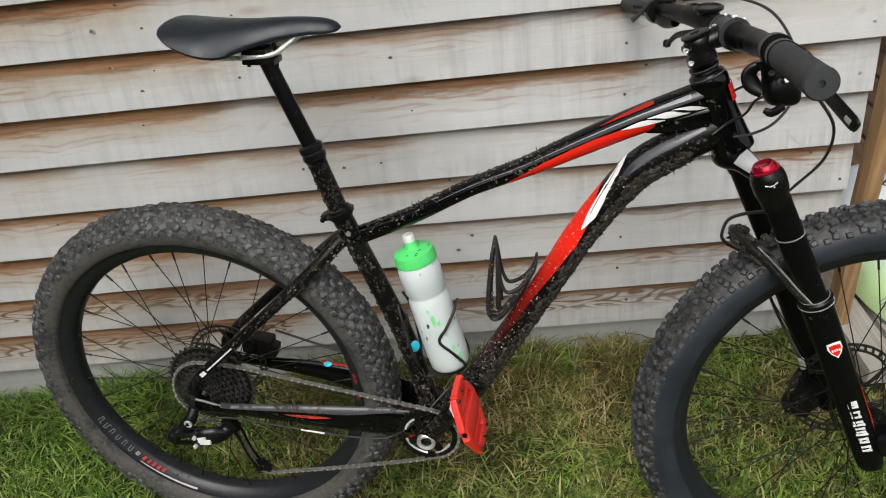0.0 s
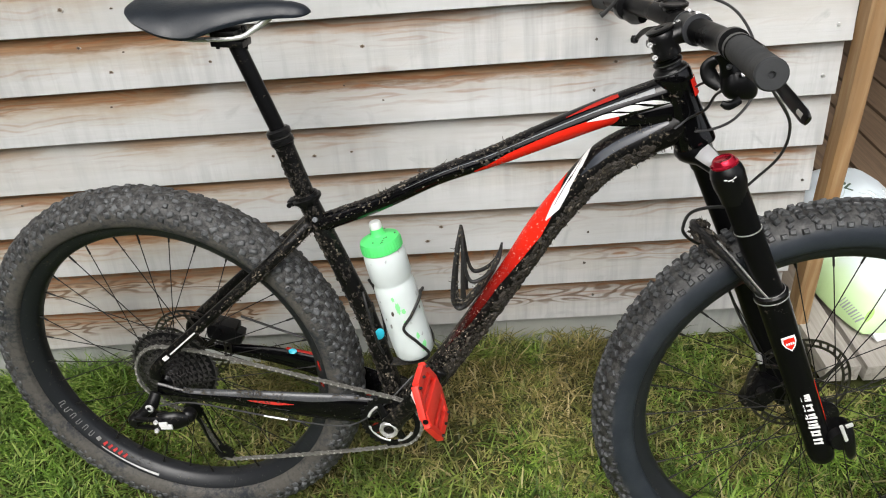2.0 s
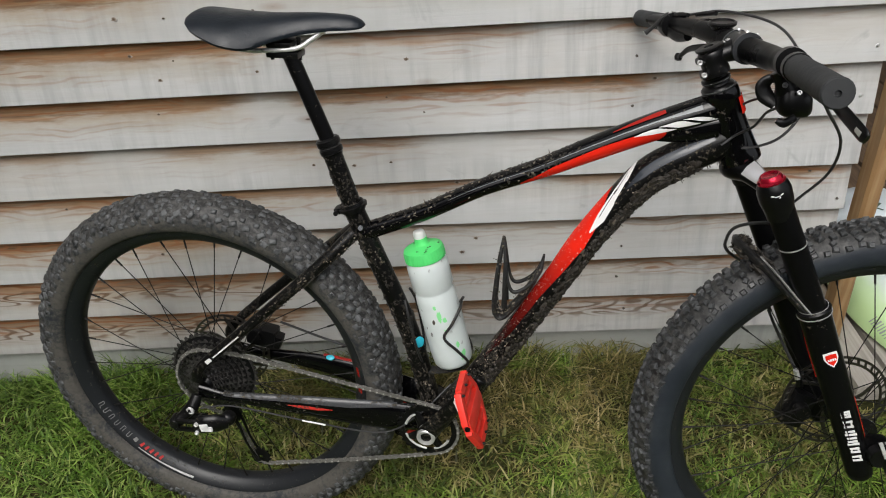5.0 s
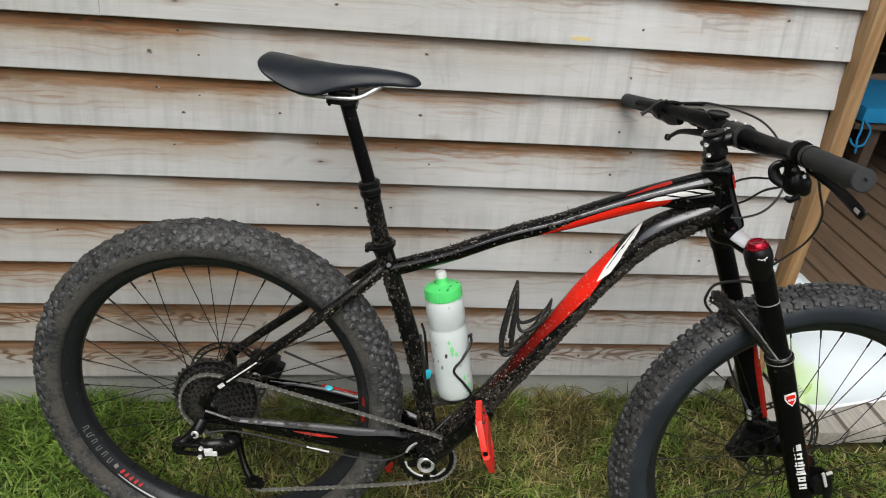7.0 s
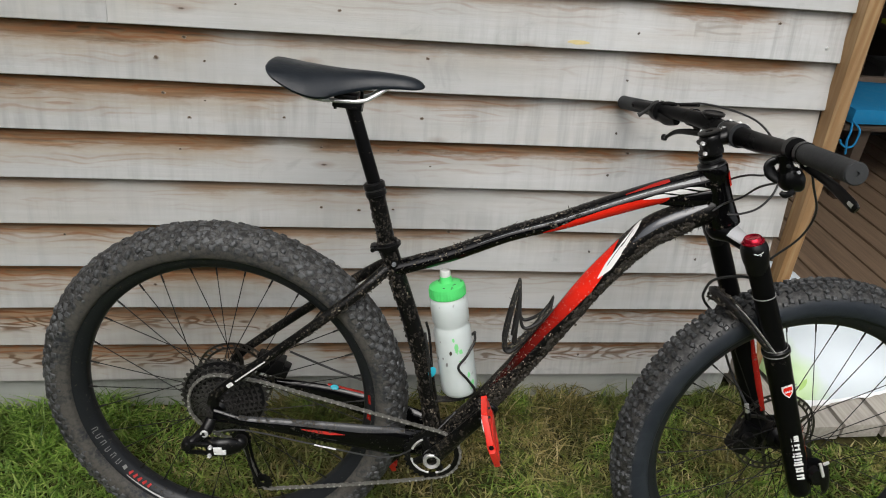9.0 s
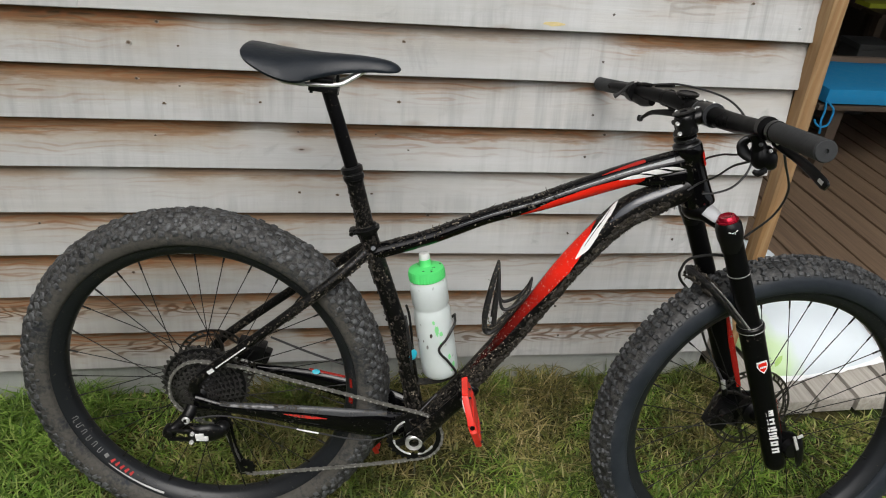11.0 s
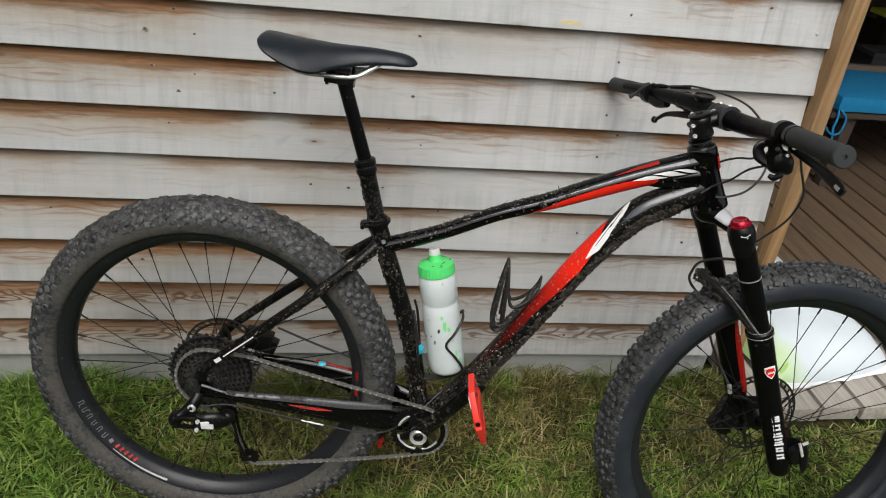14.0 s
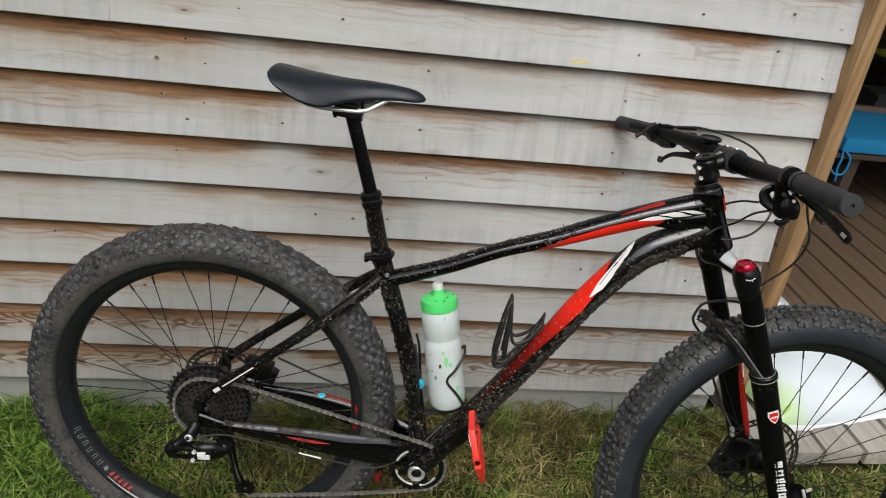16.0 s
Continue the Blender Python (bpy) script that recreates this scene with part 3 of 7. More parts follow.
# ---- the bicycle ----
BASE_U, BASE_V = 0.56, 0.357
FWD, UPW, RIGHT = Vector((0.98403521, -0.17797389, 0.0)), Vector((0.02558291, 0.14145041, 0.98961472)), Vector((-0.17612559, -0.97381573, 0.14374527))
REAR_AXLE = Vector((-0.38801546, -0.30676347, 0.35820183))
BIKE = Matrix((FWD, -RIGHT, UPW)).transposed().to_4x4()
BIKE.translation = REAR_AXLE + FWD * BASE_U - UPW * BASE_V


def P(u, v, w=0.0):
    """A point of the frame: ahead of the rear axle, above it, and towards the chain side."""
    return Vector((u - BASE_U, -w, v + BASE_V))


HEAD = radians(67.5)
PIVOT = P(0.841, 0.557)
STEER = Matrix.Translation(PIVOT) @ Matrix.Rotation(radians(8.34), 4, Vector((-math.cos(HEAD), 0, math.sin(HEAD)))) @ Matrix.Translation(P(1.1259, 0.0) - PIVOT)


def Q(f, u, o=0.0):
    """A point of the steered parts: ahead of the front axle, above it, and towards the chain side."""
    return Vector((f, -o, u))


def mud_paint(name, color, rough=0.25, mud=0.5, metal=0.0, spec=0.4):
    """Gloss paint under dried spatter."""
    m = Mat(name, rough, metal, spec)
    c = m.coords()
    fine, big, mid = m.noise(c, 190, 5, 0.65), m.noise(c, 11, 3), m.noise(c, 55, 4)
    mask = m.ramp(m.math('ADD', m.math('MULTIPLY', fine, 0.55), m.math('MULTIPLY', m.math('ADD', big, mid), 0.25)), (0.635 - 0.11 * mud, 0.0), (0.675 - 0.10 * mud, 1.0))
    specks = m.ramp(m.voronoi(c, 300), (0.10, 1.0), (0.2, 0.0))
    some = m.ramp(m.noise(c, 23, 2), (0.52, 0.0), (0.62, 1.0))
    mask = m.math('MAXIMUM', mask, m.math('MULTIPLY', specks, m.math('MULTIPLY', some, mud * 0.45)))
    dirt = m.mix(m.ramp(fine, (0.52, 0.0), (0.74, 1.0)), (0.005, 0.0045, 0.0035), (0.13, 0.11, 0.08))
    col = m.mix(mask, color, dirt)
    m.bump(mask, 0.5, 0.002)
    return m.done(col, m.mix(mask, rough, 0.9))


black_paint = mud_paint("black_gloss_paint", (0.0022, 0.0022, 0.0026), 0.09, 0.30, 0.0, 0.34)
black_muddy = mud_paint("black_paint_muddy", (0.0035, 0.0035, 0.0035), 0.3, 0.62, 0.0, 0.2)
red_paint = mud_paint("red_paint", (0.70, 0.020, 0.009), 0.25, 0.12, 0.0, 0.3)
white_paint = mud_paint("white_paint", (0.75, 0.75, 0.74), 0.3, 0.12)
grey_paint = mud_paint("silver_grey_paint", (0.15, 0.16, 0.17), 0.22, 0.25)
scuffed = mud_paint("scuffed_grey_paint", (0.052, 0.054, 0.057), 0.25, 0.75)
fork_black = mud_paint("fork_black", (0.003, 0.003, 0.0033), 0.3, 0.03, 0.0, 0.15)
black_metal = mud_paint("black_anodised_metal", (0.004, 0.004, 0.0043), 0.30, 0.14, 0.0, 0.28)
steel = plain("brushed_steel", (0.6, 0.6, 0.59), 0.3, 0.6, bump=0.05)
silver = plain("polished_alloy", (0.82, 0.82, 0.82), 0.25, 0.55, bump=0.03)
worn_dark = plain("worn_dark_alloy", (0.045, 0.045, 0.045), 0.35, 0.4)
rubber_grip = plain("grip_rubber", (0.022, 0.0235, 0.025), 0.75, scale=120, bump=0.3)
cable_black = plain("cable_housing", (0.026, 0.026, 0.027), 0.45, bump=0.05)
vinyl = plain("saddle_vinyl", (0.0075, 0.0108, 0.0155), 0.42, vary=0.45, scale=220, bump=0.2, spec=0.36)
matt_black = plain("matt_black_tube", (0.0040, 0.0040, 0.0043), 0.30, scale=90, bump=0.05, spec=0.06)


def tyre_rubber(name, dust):
    m = Mat(name, 0.6, spec=0.5)
    c = m.coords()
    a, b = m.noise(c, 14, 4), m.noise(c, 90, 5, 0.7)
    col = m.mix(m.ramp(m.math('ADD', m.math('MULTIPLY', a, 0.5), m.math('MULTIPLY', b, 0.5)), (0.36, 0.0), (0.50, 0.40), (0.63, 1.0)), (0.0135, 0.0145, 0.0155), (0.055 * dust, 0.0575 * dust, 0.0590 * dust))
    m.bump(b, 0.5, 0.003)
    return m.done(col, m.ramp(b, (0.35, 0.25), (0.6, 0.75)))


def sidewall_rubber(name, dust, gloss=0.0):
    """Smooth sidewalls under a film of mud, and the caked ground between the tread blocks."""
    m = Mat(name, 0.6, spec=0.35)
    c = m.coords()
    a, b = m.noise(c, 13, 6, 0.7), m.noise(c, 110, 5, 0.7)
    r = m.n.new("ShaderNodeVectorMath")
    r.operation = 'LENGTH'
    m.l.new(m.coords((1, 0, 1)), r.inputs[0])
    tread = m.ramp(m.math('ADD', r.outputs["Value"], m.math('MULTIPLY', m.math('SUBTRACT', a, 0.5), 0.02)), (0.3325 - 0.012 * dust, 0.0), (0.3415 - 0.010 * dust, 1.0))
    clean = m.mix(m.ramp(a, (0.4, 0.0), (0.7, 1.0)), (0.015, 0.0190, 0.0250), (0.027, 0.0335, 0.042))
    dirty = m.mix(m.ramp(b, (0.42, 0.0), (0.62, 1.0)), (0.013, 0.0130, 0.0130), (0.070, 0.069, 0.066))
    film = m.math('MULTIPLY', m.ramp(m.math('ADD', m.math('MULTIPLY', a, 0.6), m.math('MULTIPLY', b, 0.4)), (0.44 - 0.05 * dust, 0.0), (0.56 - 0.05 * dust, 1.0)), dust)
    clean = m.mix(film, clean, m.mix(b, (0.028, 0.026, 0.0225), (0.118, 0.110, 0.096)))
    m.bump(b, 0.25, 0.002)
    return m.done(m.mix(tread, clean, dirty), m.ramp(a, (0.3, 0.5 - gloss), (0.7, 0.75 - 2 * gloss)))


tyre_mat, dusty_tyre_mat = tyre_rubber("muddy_tyre_rubber", 1.30), tyre_rubber("dusty_tyre_rubber", 1.9)
rim_black = mud_paint("rim_black", (0.011, 0.0125, 0.015), 0.40, 0.28, spec=0.4)
spoke_mat = plain("black_spoke_steel", (0.010, 0.0095, 0.009), 0.5, spec=0.2)

bicycle = tagged(empty("bicycle", BIKE), "muddy black and red mountain bike with fat tyres, leaning on wall", "bicycle")


def bike_part(name, bm, mat, parent=None, label="", **kw):
    return part(name, bm, mat, parent or bicycle, label, **kw)


TYRE_R, TYRE_H, TYRE_W = 0.3215, 0.0365, 0.0395


def on_tyre(a, t, lift=0.0):
    """A point of the tyre and its outward direction, at a round the wheel and t across the tyre."""
    out = Vector((math.cos(t) * math.cos(a), math.sin(t), math.cos(t) * math.sin(a)))
    r = TYRE_R + (TYRE_H + lift) * math.cos(t)
    return Vector((r * math.cos(a), (TYRE_W + lift) * math.sin(t), r * math.sin(a))), out


def build_wheel(m, name, label, flip):
    """A wide-rimmed wheel round its axle: the rim carries tyre, tread, hub and spokes."""
    bm = bmesh.new()
    lathe(bm, [(0.2745, -0.008), (0.2745, 0.008), (0.2780, 0.0140), (0.2935, 0.0255), (0.2985, 0.0265), (0.3000, 0.0255), (0.2985, 0.0215), (0.290, 0.017), (0.290, -0.017), (0.2985, -0.0215), (0.3000, -0.0255), (0.2985, -0.0265), (0.2935, -0.0255), (0.2780, -0.0140)], seg=120, closed=True)
    rim = bike_part(name, bm, rim_black, None, label)
    rim.matrix_local = m
    # casing, uneven where mud is pressed into the tread
    cake = 0.0010 if flip else 0.0046
    around, across = 300, 44
    verts, faces = [], []
    for i in range(around):
        a = 2 * math.pi * i / around
        row = [(0.2975, -0.0235)]
        for k in range(across + 1):
            t = radians(-124 + 248 * k / across)
            crown = max(0.0, min(1.0, (80 - abs(math.degrees(t))) / 20))
            p, _ = on_tyre(a, t)
            q = noise.noise((p.x * 70, p.y * 70, p.z * 70)) * 0.6 + noise.noise((p.x * 190, p.y * 190, p.z * 190)) * 0.5
            lump = crown * cake * max(-0.2, q + 0.15)
            row.append((TYRE_R + (TYRE_H + lump) * math.cos(t), (TYRE_W + lump) * math.sin(t)))
        row.append((0.2975, 0.0235))
        verts += [(r * math.cos(a), w, r * math.sin(a)) for r, w in row]
    n = across + 3
    for i in range(around):
        j = (i + 1) % around
        faces += [(i * n + k, i * n + (k + 1) % n, j * n + (k + 1) % n, j * n + k) for k in range(n)]
    me = bpy.data.meshes.new("tyre")
    me.from_pydata(verts, [], faces)
    me.materials.append(sidewall_rubber("smooth_sidewall_rubber", 0.04, 0.12) if flip else sidewall_rubber("dusty_sidewall_rubber", 0.95))
    me.polygons.foreach_set("use_smooth", [True] * len(me.polygons))
    tyre = tagged(new("tyre", me), "wide muddy black knobbly tyre")
    tyre.parent = rim
    # tread blocks in staggered rows, rounded off by wear
    rng = random.Random(5)
    verts, faces = [], []
    count = 66 if flip else 86
    blocks = ((-62, 0.0046, 0.0040, 0.0046), (-43, 0.0043, 0.0040, 0.0052), (-25, 0.0048, 0.0040, 0.0056), (-8, 0.0052, 0.0042, 0.0058))
    if not flip:
        blocks = ((-82, 0.0052, 0.0050, 0.0026), (-64, 0.0066, 0.0046, 0.0052), (-46, 0.0046, 0.0040, 0.0050), (-28, 0.0054, 0.0036, 0.0046), (-9, 0.0056, 0.0040, 0.0046))
    blocks = blocks + tuple((-t, a, b, h) for t, a, b, h in blocks[::-1])
    plan = [(k + (0.5 if row in (1, 3, len(blocks) - 4, len(blocks) - 2) else 0.0), row) + blk for k in range(count) for row, blk in enumerate(blocks)]
    if flip:
        plan += [(k + 0.47, row, blocks[row][0] * 0.93) + blocks[row][1:] for k in range(count) for row in (0, 7)]
        plan += [(k + (0.0 if row in (3, 4) else 0.5), row, blocks[row][0] * 1.16) + blocks[row][1:] for k in range(count) for row in (2, 3, 4, 5)]
    for k, row, tilt, lx, ly, hh in plan:
        a = 2 * math.pi * (k + rng.uniform(-0.07, 0.07)) / count
        pos, nrm = on_tyre(a, radians(tilt))
        tan = Vector((-math.sin(a), 0, math.cos(a)))
        bit = nrm.cross(tan)
        turn = radians(rng.uniform(-14, 14) + (38 if row in (1, 6) else 0) + (18 if flip and row in (2, 4) else -18 if flip and row in (3, 5) else 0))
        tan, bit = tan * math.cos(turn) + bit * math.sin(turn), bit * math.cos(turn) - tan * math.sin(turn)
        tall = hh * (rng.uniform(0.80, 1.08) if flip else rng.uniform(0.25, 0.95))
        b = len(verts)
        for lift, sc in ((-0.002, 1.12), (tall * 0.66, 1.0), (tall, 0.72 if flip else 0.60)):
            for i, j in ((-1, -1), (1, -1), (1, 1), (-1, 1)):
                verts.append(pos + nrm * lift + tan * (lx * sc * i * rng.uniform(0.86, 1.10)) + bit * (ly * sc * j * rng.uniform(0.86, 1.10)))
        faces.append((b + 8, b + 9, b + 10, b + 11))
        for lv in (0, 4):
            faces += [(b + lv + i, b + lv + (i + 1) % 4, b + lv + 4 + (i + 1) % 4, b + lv + 4 + i) for i in range(4)]
    me = bpy.data.meshes.new("tread")
    me.from_pydata([tuple(v) for v in verts], [], faces)
    me.materials.append(tyre_mat if flip else dusty_tyre_mat)
    if not flip:
        me.polygons.foreach_set("use_smooth", [True] * len(me.polygons))
    tread = tagged(new("tread", me), "rows of worn tread blocks packed with mud", kind="stuff")
    tread.parent = rim
    # low lumps of mud pressed between and over the blocks
    bm = bmesh.new()
    for k in range(260 if flip else 1900):
        a, t = rng.uniform(0, 2 * math.pi), radians(rng.choice((-1, 1)) * rng.uniform(0, 62 if flip else 100))
        pos, nrm = on_tyre(a, t)
        tan = Vector((-math.sin(a), 0, math.cos(a)))
        bit = nrm.cross(tan)
        r = rng.uniform(0.0012, 0.0048)
        top = bm.verts.new(pos + nrm * (r * rng.uniform(0.3, 0.7) + (0.0 if flip else 0.0012)))
        ring = [bm.verts.new(pos + (tan * math.cos(1.0472 * j) + bit * math.sin(1.0472 * j)) * r * rng.uniform(0.6, 1.4) - nrm * 0.001) for j in range(6)]
        for j in range(6):
            bm.faces.new((ring[j], ring[(j + 1) % 6], top))
    me = bpy.data.meshes.new("tyre_mud")
    bm.to_mesh(me)
    bm.free()
    me.materials.append(tyre_mat if flip else dusty_tyre_mat)
    me.polygons.foreach_set("use_smooth", [True] * len(me.polygons))
    packed = tagged(new("tyre_mud", me), "dried mud packed into the tread", kind="stuff")
    packed.parent = rim
    bm = bmesh.new()
    lathe(bm, [(0.0, -0.062), (0.010, -0.062), (0.012, -0.04), (0.029, -0.037), (0.029, -0.033), (0.016, -0.028), (0.013, 0.0), (0.016, 0.024), (0.027, 0.03), (0.027, 0.034), (0.012, 0.038), (0.010, 0.062), (0.0, 0.062)], seg=28)
    part("hub", bm, black_metal, rim)
    bm = bmesh.new()
    sweep(bm, [(0, 0, 0), (0, 0, 0.258)], 0.0009, seg=6)
    sweep(bm, [(0, 0, 0.256), (0, 0, 0.274)], 0.0018, seg=6)
    first = part("spoke", bm, spoke_mat, rim)
    obs = [first] + [first.copy() for _ in range(31)]
    for k, ob in enumerate(obs):
        if k:
            scene.collection.objects.link(ob)
        a = 2 * math.pi * (k + 0.3) / 32
        s = 1 if k % 2 else -1
        off = radians(68) * (1 if (k // 2) % 2 else -1)
        foot = Vector((0.027 * math.cos(a + off), 0.034 * s, 0.027 * math.sin(a + off)))
        head = Vector((0.275 * math.cos(a), 0.004 * s, 0.275 * math.sin(a)))
        d = head - foot
        ob.parent = rim
        ob.matrix_local = Matrix.Translation(foot) @ d.to_track_quat('Z', 'Y').to_matrix().to_4x4() @ Matrix.Diagonal((1, 1, d.length / 0.274, 1))
    return rim


rear_wheel = build_wheel(Matrix.Translation(P(0, 0)), "rear_wheel", "wide black rim with a knobbly tyre", False)
front_wheel = build_wheel(STEER.copy(), "front_wheel", "wide black rim with a knobbly tyre", True)

# frame tubes
bm = bmesh.new()
TOP_TUBE = [P(0.315, 0.306), P(0.413, 0.3455), P(0.51, 0.3940), P(0.595, 0.4280), P(0.675, 0.4640), P(0.755, 0.4985), P(0.838, 0.5290)]
TOP_R = [(0.0150, 0.017), (0.0140, 0.017), (0.0135, 0.018), (0.0150, 0.019), (0.0180, 0.020), (0.0200, 0.021), (0.0225, 0.022)]
sweep(bm, TOP_TUBE, TOP_R, 16, 6)
top_tube = bike_part("top_tube", bm, black_paint, None, "black top tube flecked with mud")
bm = bmesh.new()
DOWN_TUBE = [P(0.424, -0.066), P(0.489, 0.012), P(0.552, 0.107), P(0.627, 0.2310), P(0.6760, 0.3170), P(0.7370, 0.4020), P(0.7780, 0.4400), P(0.864, 0.4860)]
DOWN_R = [(0.024, 0.030), (0.0235, 0.026), (0.0230, 0.025), (0.0220, 0.026), (0.0230, 0.026), (0.0250, 0.026), (0.0275, 0.025), (0.0250, 0.024)]
sweep(bm, DOWN_TUBE, DOWN_R, 18, 6)
down_tube = bike_part("down_tube", bm, black_muddy, None, "black down tube caked with mud underneath")
bm = bmesh.new()
sweep(bm, [P(0.417, -0.055), P(0.405, 0.010), P(0.3725, 0.140), P(0.304, 0.330), P(0.294, 0.358)], [0.018, 0.0175, 0.0175, 0.0165, 0.0175], 16, 6)
seat_tube = bike_part("seat_tube", bm, black_muddy)
bm = bmesh.new()
lathe(bm, [(0.020, 0.0585), (0.0240, 0.0575), (0.0252, 0.0540), (0.0252, 0.0420), (0.0235, 0.0380), (0.0228, 0.0200), (0.0240, -0.0050), (0.0268, -0.0350), (0.0290, -0.0440), (0.0292, -0.0535), (0.0265, -0.0565), (0.020, -0.0570)][::-1], P(0.863, 0.505), (-math.cos(radians(67.5)), 0, math.sin(radians(67.5))), 32)
head_tube = bike_part("head_tube", bm, black_paint, None, "black tapered head tube flecked with mud")
# the web that joins both tubes behind the head
bm = bmesh.new()
rows = []
for f, wide in ((0.0, 0.004), (0.10, 0.011), (0.25, 0.0150), (0.5, 0.0175), (0.75, 0.0190), (1.0, 0.0200)):
    u = 0.758 + 0.088 * f
    hi, lo = P(u, 0.4985 + (u - 0.755) * 0.3675 - 0.006), P(u, 0.4985 + (u - 0.755) * 0.3675 - 0.018 - 0.030 * f - 0.002)
    row = []
    for k in range(14):
        a = 2 * math.pi * k / 14
        mid = (hi + lo) / 2
        row.append(bm.verts.new((mid.x, wide * math.copysign(abs(math.sin(a)) ** 0.5, math.sin(a)), mid.z + (hi.z - lo.z) / 2 * math.copysign(abs(math.cos(a)) ** 0.6, math.cos(a)))))
    rows.append(row)
for a, b in zip(rows, rows[1:]):
    for k in range(14):
        bm.faces.new((a[k], a[(k + 1) % 14], b[(k + 1) % 14], b[k]))
bm.faces.new(rows[0][::-1])
bm.faces.new(rows[-1])
bike_part("gusset", bm, black_paint)
for s in (1, -1):
    bm = bmesh.new()
    sweep(bm, [P(0.302, 0.312, 0.016 * s), P(0.25, 0.265, 0.045 * s), P(0.15, 0.178, 0.066 * s), P(0.012, 0.055, 0.072 * s), P(-0.006, 0.018, 0.072 * s)], [(0.012, 0.011), (0.0105, 0.009), (0.0095, 0.008), (0.009, 0.007), (0.012, 0.005)], 12, 5)
    bike_part("seat_stay", bm, black_muddy)
    bm = bmesh.new()
    sweep(bm, [P(0.40, -0.052, 0.030 * s), P(0.32, -0.041, 0.046 * s), P(0.19, -0.022, 0.064 * s), P(0.06, -0.012, 0.071 * s), P(-0.004, -0.004, 0.074 * s)], [(0.030, 0.013), (0.031, 0.010), (0.021, 0.009), (0.010, 0.008), (0.015, 0.005)], 14, 5)
    bike_part("chain_stay", bm, black_paint)
# seat post
bm = bmesh.new()
sweep(bm, [P(0.297, 0.349), P(0.2685, 0.448)], 0.0155, 16)
sweep(bm, [P(0.2715, 0.438), P(0.2675, 0.452), P(0.2640, 0.464)], [0.0165, 0.0175, 0.0160], 18, 3)
post = bike_part("seat_post", bm, black_muddy, None, "black dropper seat post with a muddy collar")
bm = bmesh.new()
sweep(bm, [P(0.2665, 0.460), P(0.216, 0.606)], 0.0122, 16)
part("inner_post", bm, fork_black, post, "smooth black sliding tube")
# fork legs
for s in (1, -1):
    bm = bmesh.new()
    sweep(bm, [Q(-0.132, 0.25, 0.076 * s), Q(-0.128, 0.24, 0.076 * s), Q(-0.0575, 0.075, 0.076 * s), Q(-0.011, -0.036, 0.076 * s), Q(-0.006, -0.048, 0.076 * s)], [0.0235, 0.0225, 0.0210, 0.0205, 0.014], 20, 4)
    leg = bike_part("fork_leg", bm, fork_black)
    leg.matrix_local = STEER
    bm = bmesh.new()
    sweep(bm, [Q(-0.2215, 0.4430, 0.076 * s), Q(-0.125, 0.235, 0.076 * s)], 0.0185, 20)
    st = part("stanchion", bm, fork_black, leg)
# handlebar, clamped a touch askew
MID = Q(-0.27, 0.615)
BARS = STEER @ Matrix.Translation(MID) @ pose(0, 0, 0, -2.26, 0, 0.95) @ Matrix.Translation(Q(0, 0, 0.0125) - MID)
bm = bmesh.new()
BAR = [Q(-0.316, 0.622, -0.376), Q(-0.298, 0.626, -0.2), Q(-0.281, 0.625, -0.09), Q(-0.268, 0.6165, -0.03), Q(-0.264, 0.6135, 0.03), Q(-0.262, 0.6125, 0.09), Q(-0.283, 0.6195, 0.2), Q(-0.316, 0.622, 0.376)]
sweep(bm, BAR, [0.011, 0.0115, 0.0145, 0.0165, 0.0165, 0.0155, 0.0120, 0.011], 16, 6, side=(1, 0, 0))
bar = bike_part("handlebar", bm, matt_black)
bar.matrix_local = BARS
for s in (1, -1):
    bm = bmesh.new()
    sweep(bm, [Q(-0.295, 0.6235, 0.245 * s), Q(-0.317, 0.622, 0.382 * s)], 0.0141, 20, side=(1, 0, 0))
    part("grip", bm, rubber_grip, bar)


def bolts(name, spots, axis, r, h, mat, parent, base=0.0):
    """Bolt heads, each an object, on one shared mesh."""
    bm = bmesh.new()
    lathe(bm, [(0.0, h * 0.4), (r * 0.5, h * 0.4), (r * 0.55, h), (r * 0.85, h), (r, h * 0.7), (r, base)][::-1], (0, 0, 0), axis, 12)
    first = part(name, bm, mat, parent)
    for k, p in enumerate(spots):
        ob = first if k == 0 else first.copy()
        if k:
            scene.collection.objects.link(ob)
            ob.parent = parent
        ob.location = p
    return first
# saddle: a dipped top, drooping wings and a hollow underside
SADDLE = [(0.0830, 0.6605, 0.044, 0.654), (0.088, 0.6625, 0.055, 0.648), (0.105, 0.662, 0.065, 0.638), (0.14, 0.659, 0.069, 0.623), (0.175, 0.657, 0.060, 0.617), (0.21, 0.656, 0.042, 0.626), (0.25, 0.657, 0.028, 0.634), (0.29, 0.656, 0.021, 0.638), (0.318, 0.653, 0.018, 0.638), (0.332, 0.648, 0.013, 0.638), (0.3375, 0.6435, 0.007, 0.6385), (0.3395, 0.641, 0.003, 0.6395)]
bm = bmesh.new()
rings = []
fine_rows = []
keys = [Vector((a, b, c)) for a, b, c, d in SADDLE]
edges_v = spline([Vector((a, d, 0)) for a, b, c, d in SADDLE], 4)
for row, e in zip(spline(keys, 4), edges_v):
    fine_rows.append((row.x, row.y, row.z, e.y))
